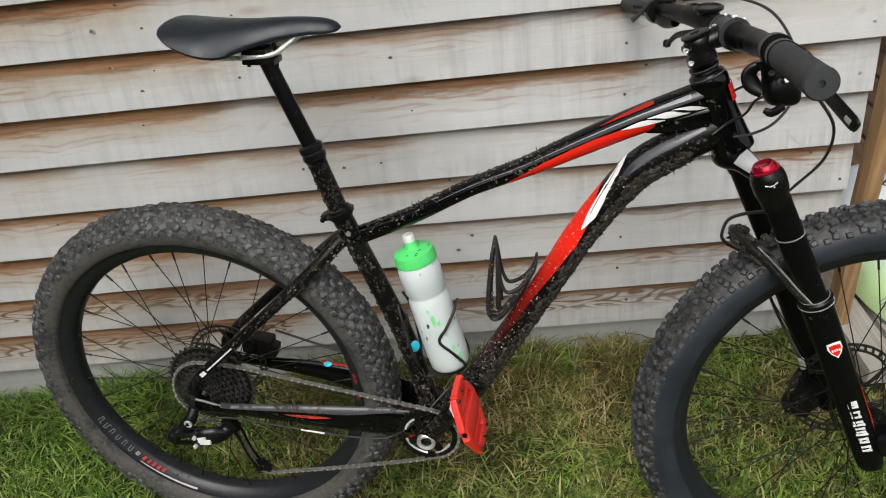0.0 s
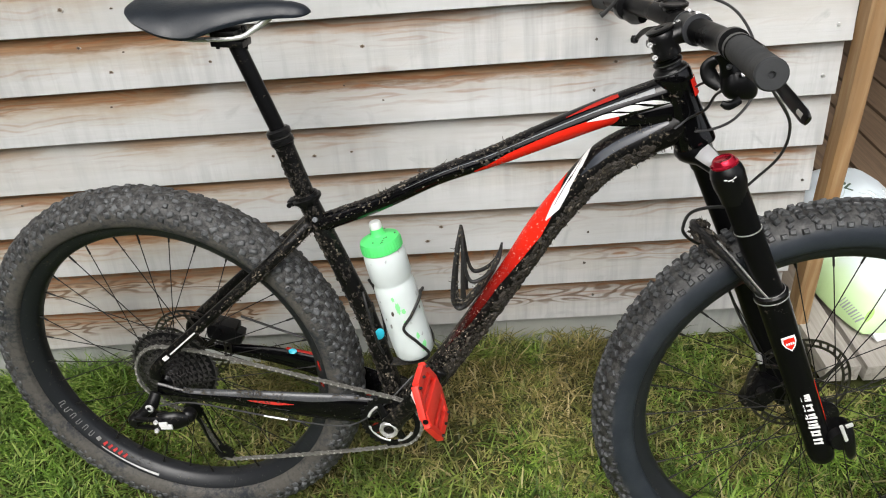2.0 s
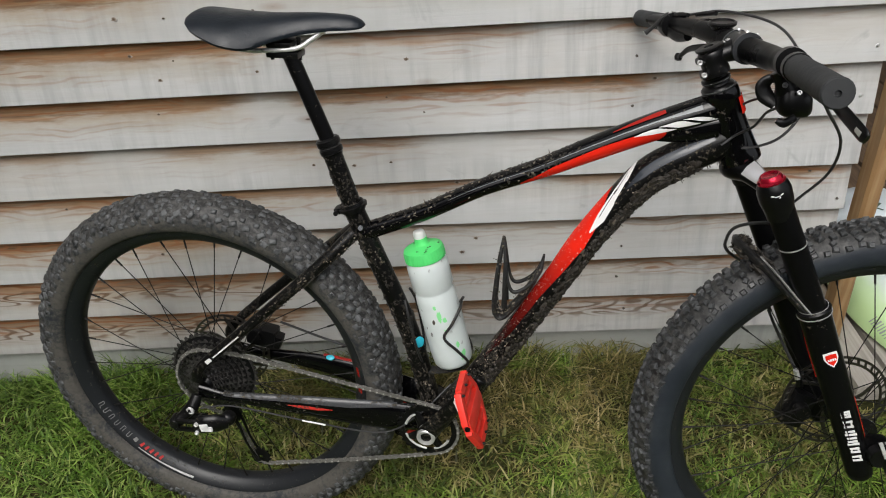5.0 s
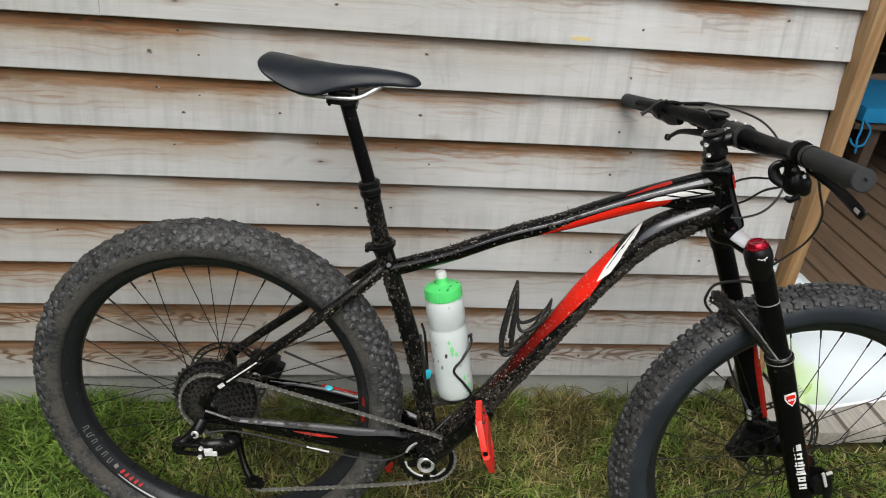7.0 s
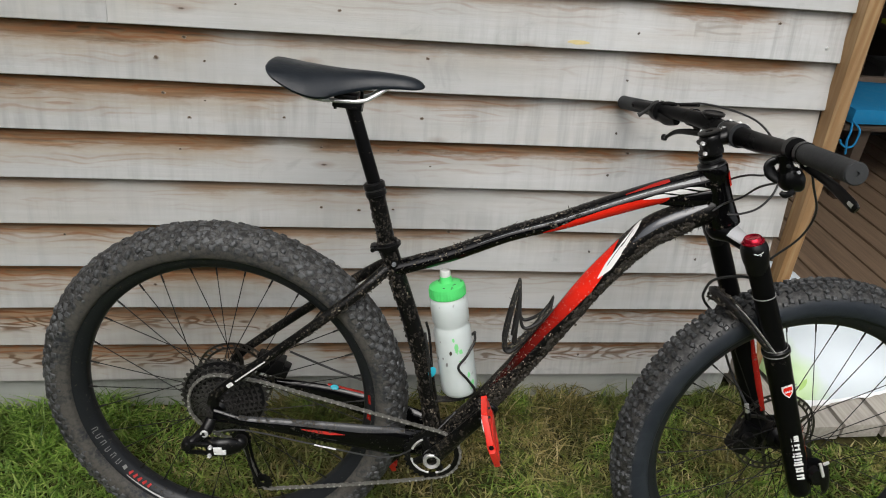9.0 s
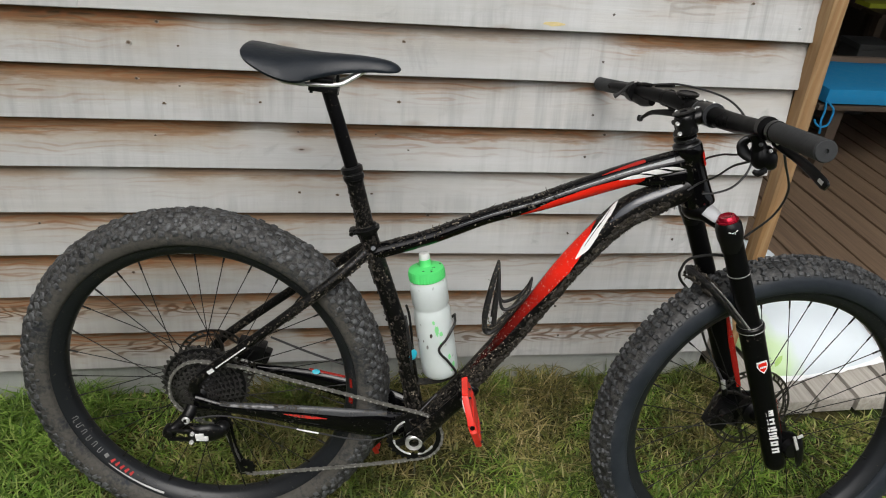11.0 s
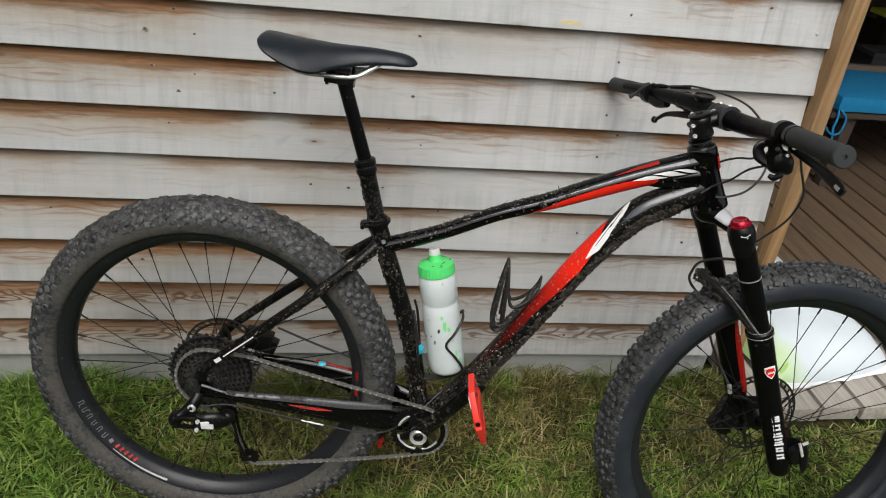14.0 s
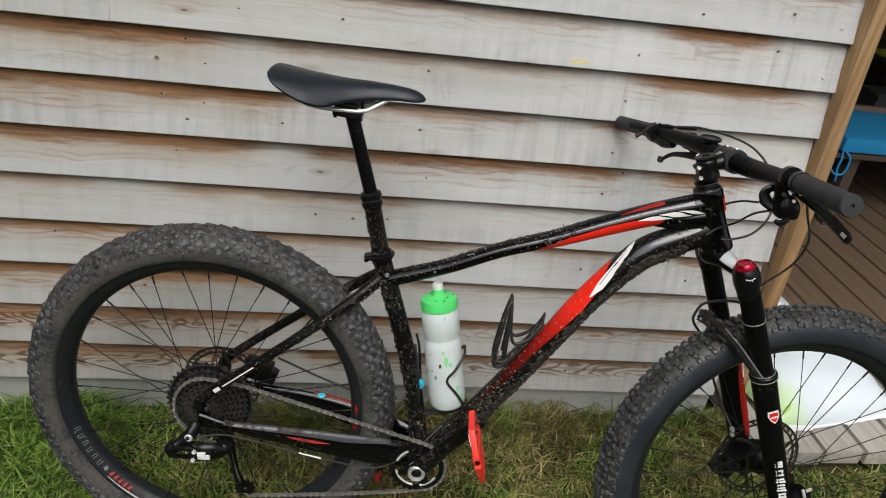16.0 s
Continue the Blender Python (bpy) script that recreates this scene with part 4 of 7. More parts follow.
for u, top, hw, edge in fine_rows:
    ring, sag = [], min(1.0, (top - edge) / 0.018)
    for k in range(15):
        s = -1 + 2 * k / 14
        y = hw * math.sin(s * math.pi / 2)
        ring.append(bm.verts.new(P(u, edge + (top - edge) * (1 - abs(math.sin(s * math.pi / 2)) ** 2.6) ** 0.8, y)))
    for y, d in ((0.96, -0.004), (0.8, -0.003), (0.45, 0.006), (0.0, 0.009), (-0.45, 0.006), (-0.8, -0.003), (-0.96, -0.004)):
        ring.append(bm.verts.new(P(u, edge + d * sag, hw * y)))
    rings.append(ring)
n = len(rings[0])
for a, b in zip(rings, rings[1:]):
    for j in range(n):
        bm.faces.new((a[j], a[(j + 1) % n], b[(j + 1) % n], b[j]))
bm.faces.new(rings[0][::-1])
bm.faces.new(rings[-1])
saddle = bike_part("saddle", bm, vinyl, None, "slim black vinyl saddle with a dipped rear")
for s in (1, -1):
    bm = bmesh.new()
    sweep(bm, [P(0.115, 0.632, 0.030 * s), P(0.138, 0.612, 0.026 * s), P(0.168, 0.606, 0.022 * s), P(0.205, 0.607, 0.022 * s), P(0.240, 0.610, 0.022 * s), P(0.262, 0.622, 0.018 * s), P(0.292, 0.643, 0.010 * s)], 0.0036, 10, 4)
    part("saddle_rail", bm, silver, saddle, "polished silver saddle rail")
bm = bmesh.new()
box(bm, Matrix.Translation(P(0.213, 0.598)) @ pose(0, 0, 0, 0, 3, 0), (0.050, 0.034, 0.010), 0.003)
box(bm, Matrix.Translation(P(0.212, 0.614)), (0.038, 0.050, 0.008), 0.003)
for du in (-0.022, 0.022):
    sweep(bm, [P(0.213 + du, 0.588), P(0.213 + du, 0.622)], 0.003, 8)
part("saddle_clamp", bm, black_metal, post)

bm = bmesh.new()
post_axis = P(0.264, 0.464) - P(0.297, 0.349)
lathe(bm, [(0.0165, -0.012), (0.0190, -0.011), (0.0190, -0.004), (0.0172, -0.003), (0.0172, 0.001), (0.0195, 0.002), (0.0195, 0.010), (0.0160, 0.013)], P(0.2672, 0.4540), post_axis, 26)
part("post_collar", bm, black_metal, post, "stepped black collar of the post")
bm = bmesh.new()
lathe(bm, [(0.0170, -0.0008), (0.0176, -0.0008), (0.0176, 0.0008), (0.0170, 0.0008)], P(0.2672, 0.4540) - post_axis.normalized() * 0.001, post_axis, 26)
part("collar_ring", bm, worn_dark, post)
# seat collar and cluster trim
bm = bmesh.new()
lathe(bm, [(0.017, -0.007), (0.0195, -0.007), (0.0198, -0.003), (0.0238, -0.0025), (0.0242, 0.0025), (0.0200, 0.0035), (0.0195, 0.008), (0.017, 0.008)], P(0.2970, 0.350), (P(0.264, 0.464) - P(0.297, 0.349)), 28)
box(bm, Matrix.Translation(P(0.2735, 0.3435)) @ pose(0, 0, 0, 0, -16, 0), (0.014, 0.020, 0.011), 0.003)
sweep(bm, [P(0.2715, 0.343, -0.014), P(0.2715, 0.343, 0.017)], 0.0042, 10, side=(1, 0, 0))
bike_part("seat_collar", bm, black_metal)
bm = bmesh.new()
lathe(bm, [(0.0, 0), (0.0045, 0.0), (0.004, 0.0025), (0.0, 0.003)], P(0.312, 0.320, 0.0172), (0, -1, 0.2), 12)
bike_part("cable_stop", bm, grey_paint)


# ---- paint panels on the tubes ----
def dense(points, radii, steps):
    line = spline(points, steps)
    n = len(line)
    out = []
    for i in range(n):
        k = i / (n - 1) * (len(radii) - 1)
        a = min(int(k), len(radii) - 2)
        f = k - a
        out.append(tuple(radii[a][c] * (1 - f) + radii[a + 1][c] * f for c in (0, 1)))
    return line, out


def wrap(points, radii, steps, i0, i1, arc, lift, name, mat, parent, label=""):
    """A paint panel that hugs a tube between two stations, over the arc (degrees) given along it."""
    line, rad = dense(points, radii, steps)
    bm = bmesh.new()
    sweep(bm, line[i0:i1 + 1], [(a + lift, b + lift) for a, b in rad[i0:i1 + 1]], 10, 1, arc=lambda g: tuple(radians(v) for v in arc(g)))
    ob = part(name, bm, mat, parent, label)
    return ob


def lerp(*keys):
    """Degrees along 0..1 from (position, low, high) keys."""
    def f(g):
        for (a, l0, h0), (b, l1, h1) in zip(keys, keys[1:]):
            if g <= b:
                t = (g - a) / (b - a)
                return l0 + (l1 - l0) * t, h0 + (h1 - h0) * t
        return keys[-1][1], keys[-1][2]
    return f


sky_grey = mud_paint("sky_grey_paint", (0.034, 0.038, 0.046), 0.10, 0.15, 0.0, 0.5)
dark_red = mud_paint("dark_red_paint", (0.30, 0.014, 0.010), 0.25, 0.25)


def fading_red():
    """Red gloss sprayed out into the black of the tube towards its lower end."""
    m = Mat("fading_red_paint", 0.25, spec=0.3)
    c = m.coords()
    fine = m.noise(c, 190, 5, 0.65)
    up = m.math('ADD', m.axis(c, 2), m.math('MULTIPLY', m.math('SUBTRACT', m.noise(c, 30, 3), 0.5), 0.03))
    col = m.ramp(up, (0.500, (0.030, 0.004, 0.003)), (0.560, (0.130, 0.007, 0.005)), (0.615, (0.36, 0.012, 0.007)), (0.665, (0.70, 0.020, 0.009)))
    mask = m.math('MULTIPLY', m.ramp(fine, (0.60, 0.0), (0.66, 1.0)), m.ramp(up, (0.50, 1.0), (0.68, 0.12)))
    m.bump(mask, 0.5, 0.002)
    return m.done(m.mix(mask, col, (0.045, 0.036, 0.026)), m.mix(mask, 0.25, 0.9))


wrap(DOWN_TUBE, DOWN_R, 12, 20, 58, lerp((0, -34, -40), (0.18, -20, -62), (0.37, -6, -64), (0.55, 0, -80), (0.71, 4, -90), (0.81, 4, -78), (0.91, 2, -44), (1, 0, -4)), 0.0005, "red_panel", fading_red(), down_tube, "red paint panel that fades to black, specked with mud")
for i0, i1, arc in ((100, 117, lerp((0, -66, -70), (0.35, -48, -80), (0.75, -35, -66), (1, -33, -40))), (108, 125, lerp((0, -54, -57), (0.35, -33, -60), (0.75, -20, -44), (1, -15, -22))), (117, 134, lerp((0, -37, -40), (0.35, -16, -42), (0.75, -3, -26), (1, 2, -5)))):
    wrap(DOWN_TUBE, DOWN_R, 24, i0, i1, arc, 0.0010, "white_panel", white_paint, down_tube, "white paint flash")
for i0, i1, a0, a1 in ((106, 117, -58, -35), (115, 126, -42, -17)):
    wrap(DOWN_TUBE, DOWN_R, 24, i0, i1, lerp((0, a0 - 1.3, a0 + 1.3), (1, a1 - 1.3, a1 + 1.3)), 0.0014, "black_line", black_metal, down_tube, "thin black line between the flashes")
# sky reflected in the glossy black tube, put in as a grey panel
wrap(DOWN_TUBE, DOWN_R, 6, 30, 41, lerp((0, -56, -60), (0.3, -46, -72), (0.8, -40, -68), (1, -45, -60)), 0.0007, "grey_panel", sky_grey, down_tube, "grey-blue sky reflection painted on the black tube")
wrap(TOP_TUBE, TOP_R, 24, 64, 125, lerp((0, -118, -128), (0.25, -86, -158), (0.6, -78, -172), (0.82, -84, -172), (0.93, -96, -158), (1, -108, -118)), 0.0005, "red_panel", red_paint, top_tube, "bright red paint panel with mud specks")
for i0, i1, arc in ((113, 129, lerp((0, -84, -86), (0.4, -80, -100), (0.62, -84, -105), (0.81, -97, -108), (1, -107, -109))), (123, 138, lerp((0, -79, -80), (0.2, -79, -88), (0.45, -79, -104), (0.62, -84, -108), (0.85, -102, -111), (1, -110, -112))), (132, 144, lerp((0, -79, -79.5), (0.25, -81, -88), (0.55, -87, -104), (0.8, -98, -112), (1, -112, -114)))):
    wrap(TOP_TUBE, TOP_R, 24, i0, i1, arc, 0.0009, "white_panel", white_paint, top_tube, "white paint flash")
wrap(TOP_TUBE, TOP_R, 24, 106, 127, lerp((0, -33, -36), (0.5, -20, -38), (0.9, -12, -37), (1, -16, -34)), 0.0005, "red_stripe", dark_red, top_tube, "dark red stripe")
wrap(TOP_TUBE, TOP_R, 6, 9, 35, lerp((0, -60, -62), (0.5, -57, -61), (0.85, -54, -60), (1, -48, -66)), 0.0007, "grey_stripe", grey_paint, top_tube, "thin silver-grey stripe")
bm = bmesh.new()
sweep(bm, [P(0.8475, 0.5435, 0.0), P(0.8565, 0.5210, 0.0)], [(0.0256, 0.0256), (0.0256, 0.0256)], 10, 1, arc=lambda g: (radians(-44), radians(14)))
part("red_badge", bm, red_paint, head_tube)
CS = [P(0.40, -0.052, 0.030), P(0.32, -0.041, 0.046), P(0.19, -0.022, 0.064), P(0.06, -0.012, 0.071), P(-0.004, -0.004, 0.074)]
CSR = [(0.030, 0.013), (0.031, 0.010), (0.021, 0.009), (0.010, 0.008), (0.015, 0.005)]
muddied_red = mud_paint("muddied_red", (0.50, 0.03, 0.02), 0.4, 0.85)
near_stay = [o for o in bicycle.children if o.name.startswith("chain_stay")][0]
wrap(CS, CSR, 5, 3, 16, lerp((0, 178, 215), (0.3, 172, 238), (1, 170, 240)), 0.0006, "grey_panel", scuffed, near_stay, "silver-grey scuffed upper face")
wrap(CS, CSR, 5, 8, 11, lerp((0, 256, 258), (0.5, 250, 272), (1, 254, 258)), 0.0009, "red_panel", muddied_red, near_stay, "small red stripe")
# red stripe along the top of the far chain stay
bm = bmesh.new()
sweep(bm, [P(0.315, -0.010, -0.0500), P(0.19, 0.0005, -0.064)], [(0.0018, 0.004), (0.0018, 0.004)], 8)
bike_part("brake_strut", bm, dark_red, [o for o in bicycle.children if o.name.startswith("chain_stay")][1], "red stripe on the far stay")
# the stay's white lettering: a small mark and a dashed line
near_seat_stay = [o for o in bicycle.children if o.name.startswith("seat_stay")][0]
bm = bmesh.new()
d = (P(0.10, 0.127, 0.081) - P(0.028, 0.067, 0.081))
ang = math.degrees(math.atan2(d.z, d.x))
box(bm, Matrix.Translation(P(0.030, 0.071, 0.0805)) @ pose(0, 0, 0, 0, -ang, 0), (0.013, 0.0015, 0.0075), 0.0003)
for k in range(16):
    f = 0.2 + 0.78 * k / 15
    box(bm, Matrix.Translation(P(0.028 + 0.066 * f, 0.069 + 0.058 * f, 0.0805 - 0.003 * f)) @ pose(0, 0, 0, 0, -ang, 0), (0.0032, 0.0015, 0.0026))
part("stay_lettering", bm, white_paint, near_seat_stay, "white printed mark and small lettering", smooth=False)


# ---- drivetrain ----
def gear(bm, origin, r, teeth, thick, hole, tooth=0.0045):
    """A toothed ring round the y axis."""
    o = Vector(origin)
    rows = []
    for side in (-thick / 2, thick / 2):
        inner, outer = [], []
        for k in range(teeth * 4):
            a = 2 * math.pi * k / (teeth * 4)
            rad = r + (tooth if k % 4 in (1, 2) else 0.0) * (0.8 if k % 4 == 2 else 1)
            outer.append(bm.verts.new(o + Vector((rad * math.cos(a), side, rad * math.sin(a)))))
            inner.append(bm.verts.new(o + Vector((hole * math.cos(a), side, hole * math.sin(a)))))
        rows.append((inner, outer))
    n = teeth * 4
    (i0, o0), (i1, o1) = rows
    for k in range(n):
        j = (k + 1) % n
        for q in ((i0[k], o0[k], o0[j], i0[j]), (i1[k], i1[j], o1[j], o1[k]), (o0[k], o1[k], o1[j], o0[j]), (i0[k], i0[j], i1[j], i1[k])):
            bm.faces.new(q)


sprocket_mat = plain("dark_sprocket_steel", (0.065, 0.062, 0.060), 0.3, 0.6, scale=260, vary=0.9)
bm = bmesh.new()
steps = [(0.010, 0.012)]
for k, teeth in enumerate((42, 36, 32, 28, 24, 21, 18, 16, 14, 12, 10)):
    steps += [(teeth * 0.0127 / (2 * math.pi) - 0.0048, 0.0163 + 0.0039 * k), (teeth * 0.0127 / (2 * math.pi) - 0.0048, 0.0176 + 0.0039 * k)]
lathe(bm, steps + [(0.010, 0.062)], P(0, 0), (0, -1, 0), 60)
cassette = part("cassette", bm, black_metal, rear_wheel, "wide-range cassette of eleven dark sprockets")
cassette.matrix_local = Matrix.Translation(-P(0, 0))
for k, teeth in enumerate((42, 36, 32, 28, 24, 21, 18, 16, 14, 12, 10)):
    bm = bmesh.new()
    r = teeth * 0.0127 / (2 * math.pi)
    gear(bm, P(0, 0, 0.017 + 0.0039 * k), r - 0.003, teeth, 0.0018, max(0.014, r - 0.0055), 0.0055)
    part("sprocket", bm, sprocket_mat, cassette, smooth=False)
# crank set
BB = (0.4175, -0.0600)
bm = bmesh.new()
lathe(bm, [(0.021, -0.046), (0.024, -0.040), (0.024, 0.040), (0.021, 0.046)], P(*BB), (0, -1, 0), 28)
bike_part("bottom_bracket", bm, black_muddy)
bm = bmesh.new()
arm_end = (0.513, 0.081)
mid = ((BB[0] + arm_end[0]) / 2, (BB[1] + arm_end[1]) / 2)
sweep(bm, [P(BB[0] - 0.008, BB[1] - 0.013, 0.063), P(*BB, 0.064), P(*mid, 0.076), P(*arm_end, 0.090), P(arm_end[0] + 0.007, arm_end[1] + 0.011, 0.090)], [(0.010, 0.008), (0.0185, 0.010), (0.0145, 0.009), (0.014, 0.008), (0.008, 0.006)], 14, 4)
crank = bike_part("crank", bm, black_muddy, None, "black crank arm coated with mud")
bm = bmesh.new()
gear(bm, P(*BB, 0.052), 0.053, 28, 0.0035, 0.043)
for k in range(4):
    a = radians(30 + 90 * k)
    sweep(bm, [P(BB[0] + 0.018 * math.cos(a), BB[1] + 0.018 * math.sin(a), 0.056), P(BB[0] + 0.045 * math.cos(a), BB[1] + 0.045 * math.sin(a), 0.053)], [(0.010, 0.003), (0.007, 0.003)], 8)
part("chainring", bm, black_metal, crank, smooth=False)
for a0, a1 in ((195, 265), (285, 335), (120, 165)):
    bm = bmesh.new()
    sweep(bm, [P(BB[0] + 0.0412 * math.cos(radians(a0 + (a1 - a0) * k / 8)), BB[1] + 0.0412 * math.sin(radians(a0 + (a1 - a0) * k / 8)), 0.0555) for k in range(9)], [(0.0024, 0.0012)] * 9, 8)
    part("ring_edge", bm, silver, crank, "bare alloy inner edge of the chainring")
bm = bmesh.new()
lathe(bm, [(0.0, 0.068), (0.0095, 0.068), (0.0100, 0.0745), (0.0150, 0.0765), (0.0168, 0.0745), (0.0168, 0.057)][::-1], P(*BB), (0, -1, 0), 28)
bolt = part("crank_bolt", bm, steel, crank, "silver crank bolt cap")
# black disc in place of the shade inside the hollow bolt
bm = bmesh.new()
lathe(bm, [(0.0, 0.0722), (0.0088, 0.0722), (0.0088, 0.069), (0.0, 0.069)], P(*BB), (0, -1, 0), 20)
part("bolt_recess", bm, black_metal, bolt)
bm = bmesh.new()
far_end = (2 * BB[0] - arm_end[0], 2 * BB[1] - arm_end[1])
sweep(bm, [P(*BB, -0.064), P((BB[0] + far_end[0]) / 2, (BB[1] + far_end[1]) / 2, -0.083), P(*far_end, -0.092)], [(0.0185, 0.010), (0.0145, 0.009), (0.013, 0.008)], 14, 4)
far_crank = bike_part("crank", bm, black_muddy)
pedal_red = mud_paint("red_pedal_plastic", (0.72, 0.035, 0.022), 0.42, 0.12)


def pedal(end, s, parent):
    """A cut-away platform round its axle, with pins."""
    c = Vector((-0.33, 0, 0.944)).normalized()
    t = Vector((0.944, 0, 0.33)).normalized()
    w = Vector((0, -s, 0))
    o = P(*end, 0.155 * s)
    m = Matrix((w, c * 1.10, t)).transposed().to_4x4()
    m.translation = o
    bm = bmesh.new()
    box(bm, m, (0.094, 0.024, 0.015), 0.005)
    ob = part("pedal", bm, pedal_red, parent, "red plastic platform pedal")
    for sign in (1, -1):
        for at_m, size in ((pose(0, 0.043 * sign, 0), (0.046, 0.013, 0.011)), (pose(0.036, 0.026 * sign, 0, 0, 0, 28 * sign), (0.012, 0.048, 0.011)), (pose(-0.036, 0.026 * sign, 0, 0, 0, -28 * sign), (0.012, 0.048, 0.011)), (pose(0.0, 0.024 * sign, 0), (0.080, 0.006, 0.010))):
            bm = bmesh.new()
            box(bm, m @ at_m, size, 0.0025)
            part("pedal_bar", bm, pedal_red, ob)
    bolts("pedal_pin", [m @ Vector((x, y, 0.0055 * z)) for x in (-0.027, 0.0, 0.027) for y in (0.043, -0.043) for z in (1, -1)], t, 0.0022, 0.004, black_metal, ob, -0.004)
    bm = bmesh.new()
    sweep(bm, [P(*end, 0.090 * s), P(*end, 0.104 * s)], [0.008, 0.0075], 14, side=(1, 0, 0))
    part("pedal_axle", bm, black_metal, ob)
    bm = bmesh.new()
    lathe(bm, [(0.0, 0.2035), (0.0042, 0.2035), (0.0045, 0.2005), (0.0, 0.2005)], P(*end), (0, -s, 0), 12)
    part("axle_cap", bm, black_metal, ob)
    return ob


near_pedal = pedal(arm_end, 1, crank)
pedal(far_end, -1, far_crank)
tilt = Matrix((Vector((0, -1, 0)), Vector((-0.33, 0, 0.944)).normalized(), Vector((0.944, 0, 0.33)).normalized())).transposed().to_4x4()
tilt.translation = P(*arm_end, 0.155)
bm = bmesh.new()
box(bm, tilt @ pose(0.026, 0.038, -0.0060), (0.026, 0.019, 0.0012))
part("pedal_print", bm, white_paint, near_pedal, "white printed patch", smooth=False)


# chain: alternating link plates along the two runs and round the sprockets
chain_dark = plain("chain_grime", (0.19, 0.185, 0.17), 0.42, 0.4, scale=160, vary=0.7)

pin_steel = plain("worn_pin_steel", (0.44, 0.43, 0.41), 0.3, 0.4, scale=160, vary=0.7)


def chain():
    path = []
    for k in range(10):
        a = radians(190 - 11.5 * k)
        path.append(P(0.066 * math.cos(a) * 0.95, 0.066 * math.sin(a), 0.042))
    path += [P(0.053 + (0.420 - 0.053) * k / 16, 0.066 + (-0.0035 - 0.066) * k / 16, 0.043 + 0.009 * k / 16) for k in range(1, 17)]
    for k in range(1, 12):
        a = radians(92 - 16.5 * k)
        path.append(P(BB[0] + 0.0555 * math.cos(a), BB[1] + 0.0555 * math.sin(a), 0.052))
    path += [P(0.420 + (0.098 - 0.420) * k / 16, -0.1170 + (-0.178 + 0.1170) * k / 16 - 0.003 * math.sin(math.pi * k / 16), 0.052 + 0.006 * k / 16) for k in range(1, 17)]
    path += [P(0.078, -0.172, 0.058), P(0.076, -0.155, 0.058), P(0.066, -0.125, 0.058), P(0.050, -0.085, 0.058), P(0.030, -0.062, 0.058), P(0.012, -0.07, 0.05), P(-0.03, -0.058, 0.043), P(-0.057, -0.03, 0.042), P(-0.064, -0.008, 0.042)]
    line = spline(path, 4)
    out, need = [line[0]], 0.0127
    for a, b in zip(line, line[1:]):
        while (b - out[-1]).length >= need:
            v = b - out[-1]
            out.append(out[-1] + v.normalized() * need)
    bm, pins = bmesh.new(), bmesh.new()
    plates = bm
    for i, (a, b) in enumerate(zip(out, out[1:])):
        t = (b - a).normalized()
        off = 0.0026 if i % 2 else 0.0016
        n = Vector((0, 1, 0))
        u = t.cross(n).normalized()
        for s in (1, -1):
            c0, c1 = a + n * (off * s), b + n * (off * s)
            loop = []
            for p, e, w in ((c0, -1, 0.0015), (c0, -0.3, 0.0031), (None, 0, 0.0020), (c1, 0.3, 0.0031), (c1, 1, 0.0015)):
                q = (c0 + c1) / 2 if p is None else p + t * (0.0040 * e)
                loop.append((q, w))
            front = [bm.verts.new(q + u * w + n * (0.0005 * s)) for q, w in loop] + [bm.verts.new(q - u * w + n * (0.0005 * s)) for q, w in loop[::-1]]
            back = [bm.verts.new(v.co - n * (0.001 * s)) for v in front]
            bm.faces.new(front)
            bm.faces.new(back[::-1])
            m = len(front)
            for k in range(m):
                bm.faces.new((front[k], back[k], back[(k + 1) % m], front[(k + 1) % m]))
        sweep(pins, [a - n * 0.0036, a + n * 0.0036], 0.0017, 6, side=(0, 0, 1))
    run = bike_part("chain", plates, chain_dark, None, "grey muddy chain", smooth=False, kind="stuff")
    part("chain_pin", pins, pin_steel, run, "bright worn rivet ends", smooth=False, kind="stuff")
    return run


chain()

# rear derailleur
bm = bmesh.new()
sweep(bm, [P(-0.006, -0.006, 0.082), P(-0.012, -0.024, 0.092), P(-0.030, -0.042, 0.100), P(-0.040, -0.052, 0.105)], [(0.010, 0.006), (0.012, 0.008), (0.010, 0.008), (0.012, 0.010)], 12, 3)
lathe(bm, [(0.0, 0.100), (0.006, 0.100), (0.0085, 0.098), (0.0085, 0.080)][::-1], P(-0.0125, -0.0255), (0, -1, 0), 16)
derailleur = bike_part("rear_derailleur", bm, black_metal, None, "black rear derailleur with a bright link plate")
bm = bmesh.new()
for dv in (-0.0095, 0.0085):
    box(bm, Matrix.Translation(P(-0.018, -0.053 + dv, 0.112)) @ pose(0, 0, 0, 0, -2, 0), (0.054, 0.008, 0.0060), 0.0018)
for du in (-0.038, -0.002):
    box(bm, Matrix.Translation(P(du, -0.0535, 0.1115)) @ pose(0, 0, 0, 0, -2, 0), (0.0075, 0.008, 0.0230), 0.0018)
sweep(bm, [P(0.000, -0.052, 0.104), P(0.016, -0.052, 0.104), P(0.034, -0.052, 0.100), P(0.052, -0.053, 0.092)], [(0.0150, 0.009), (0.0185, 0.010), (0.0190, 0.010), (0.0130, 0.009)], 14, 4)
box(bm, Matrix.Translation(P(0.006, -0.0535, 0.110)), (0.020, 0.012, 0.025), 0.003)
lathe(bm, [(0.0, 0.118), (0.0085, 0.117), (0.0120, 0.112), (0.0125, 0.096), (0.0, 0.094)][::-1], P(-0.043, -0.052), (0, -1, 0), 18)
# black backing added so the gap between the rails looks shaded
box(bm, Matrix.Translation(P(-0.012, -0.053, 0.092)) @ pose(0, 0, 0, 0, -2, 0), (0.050, 0.008, 0.022), 0.003)
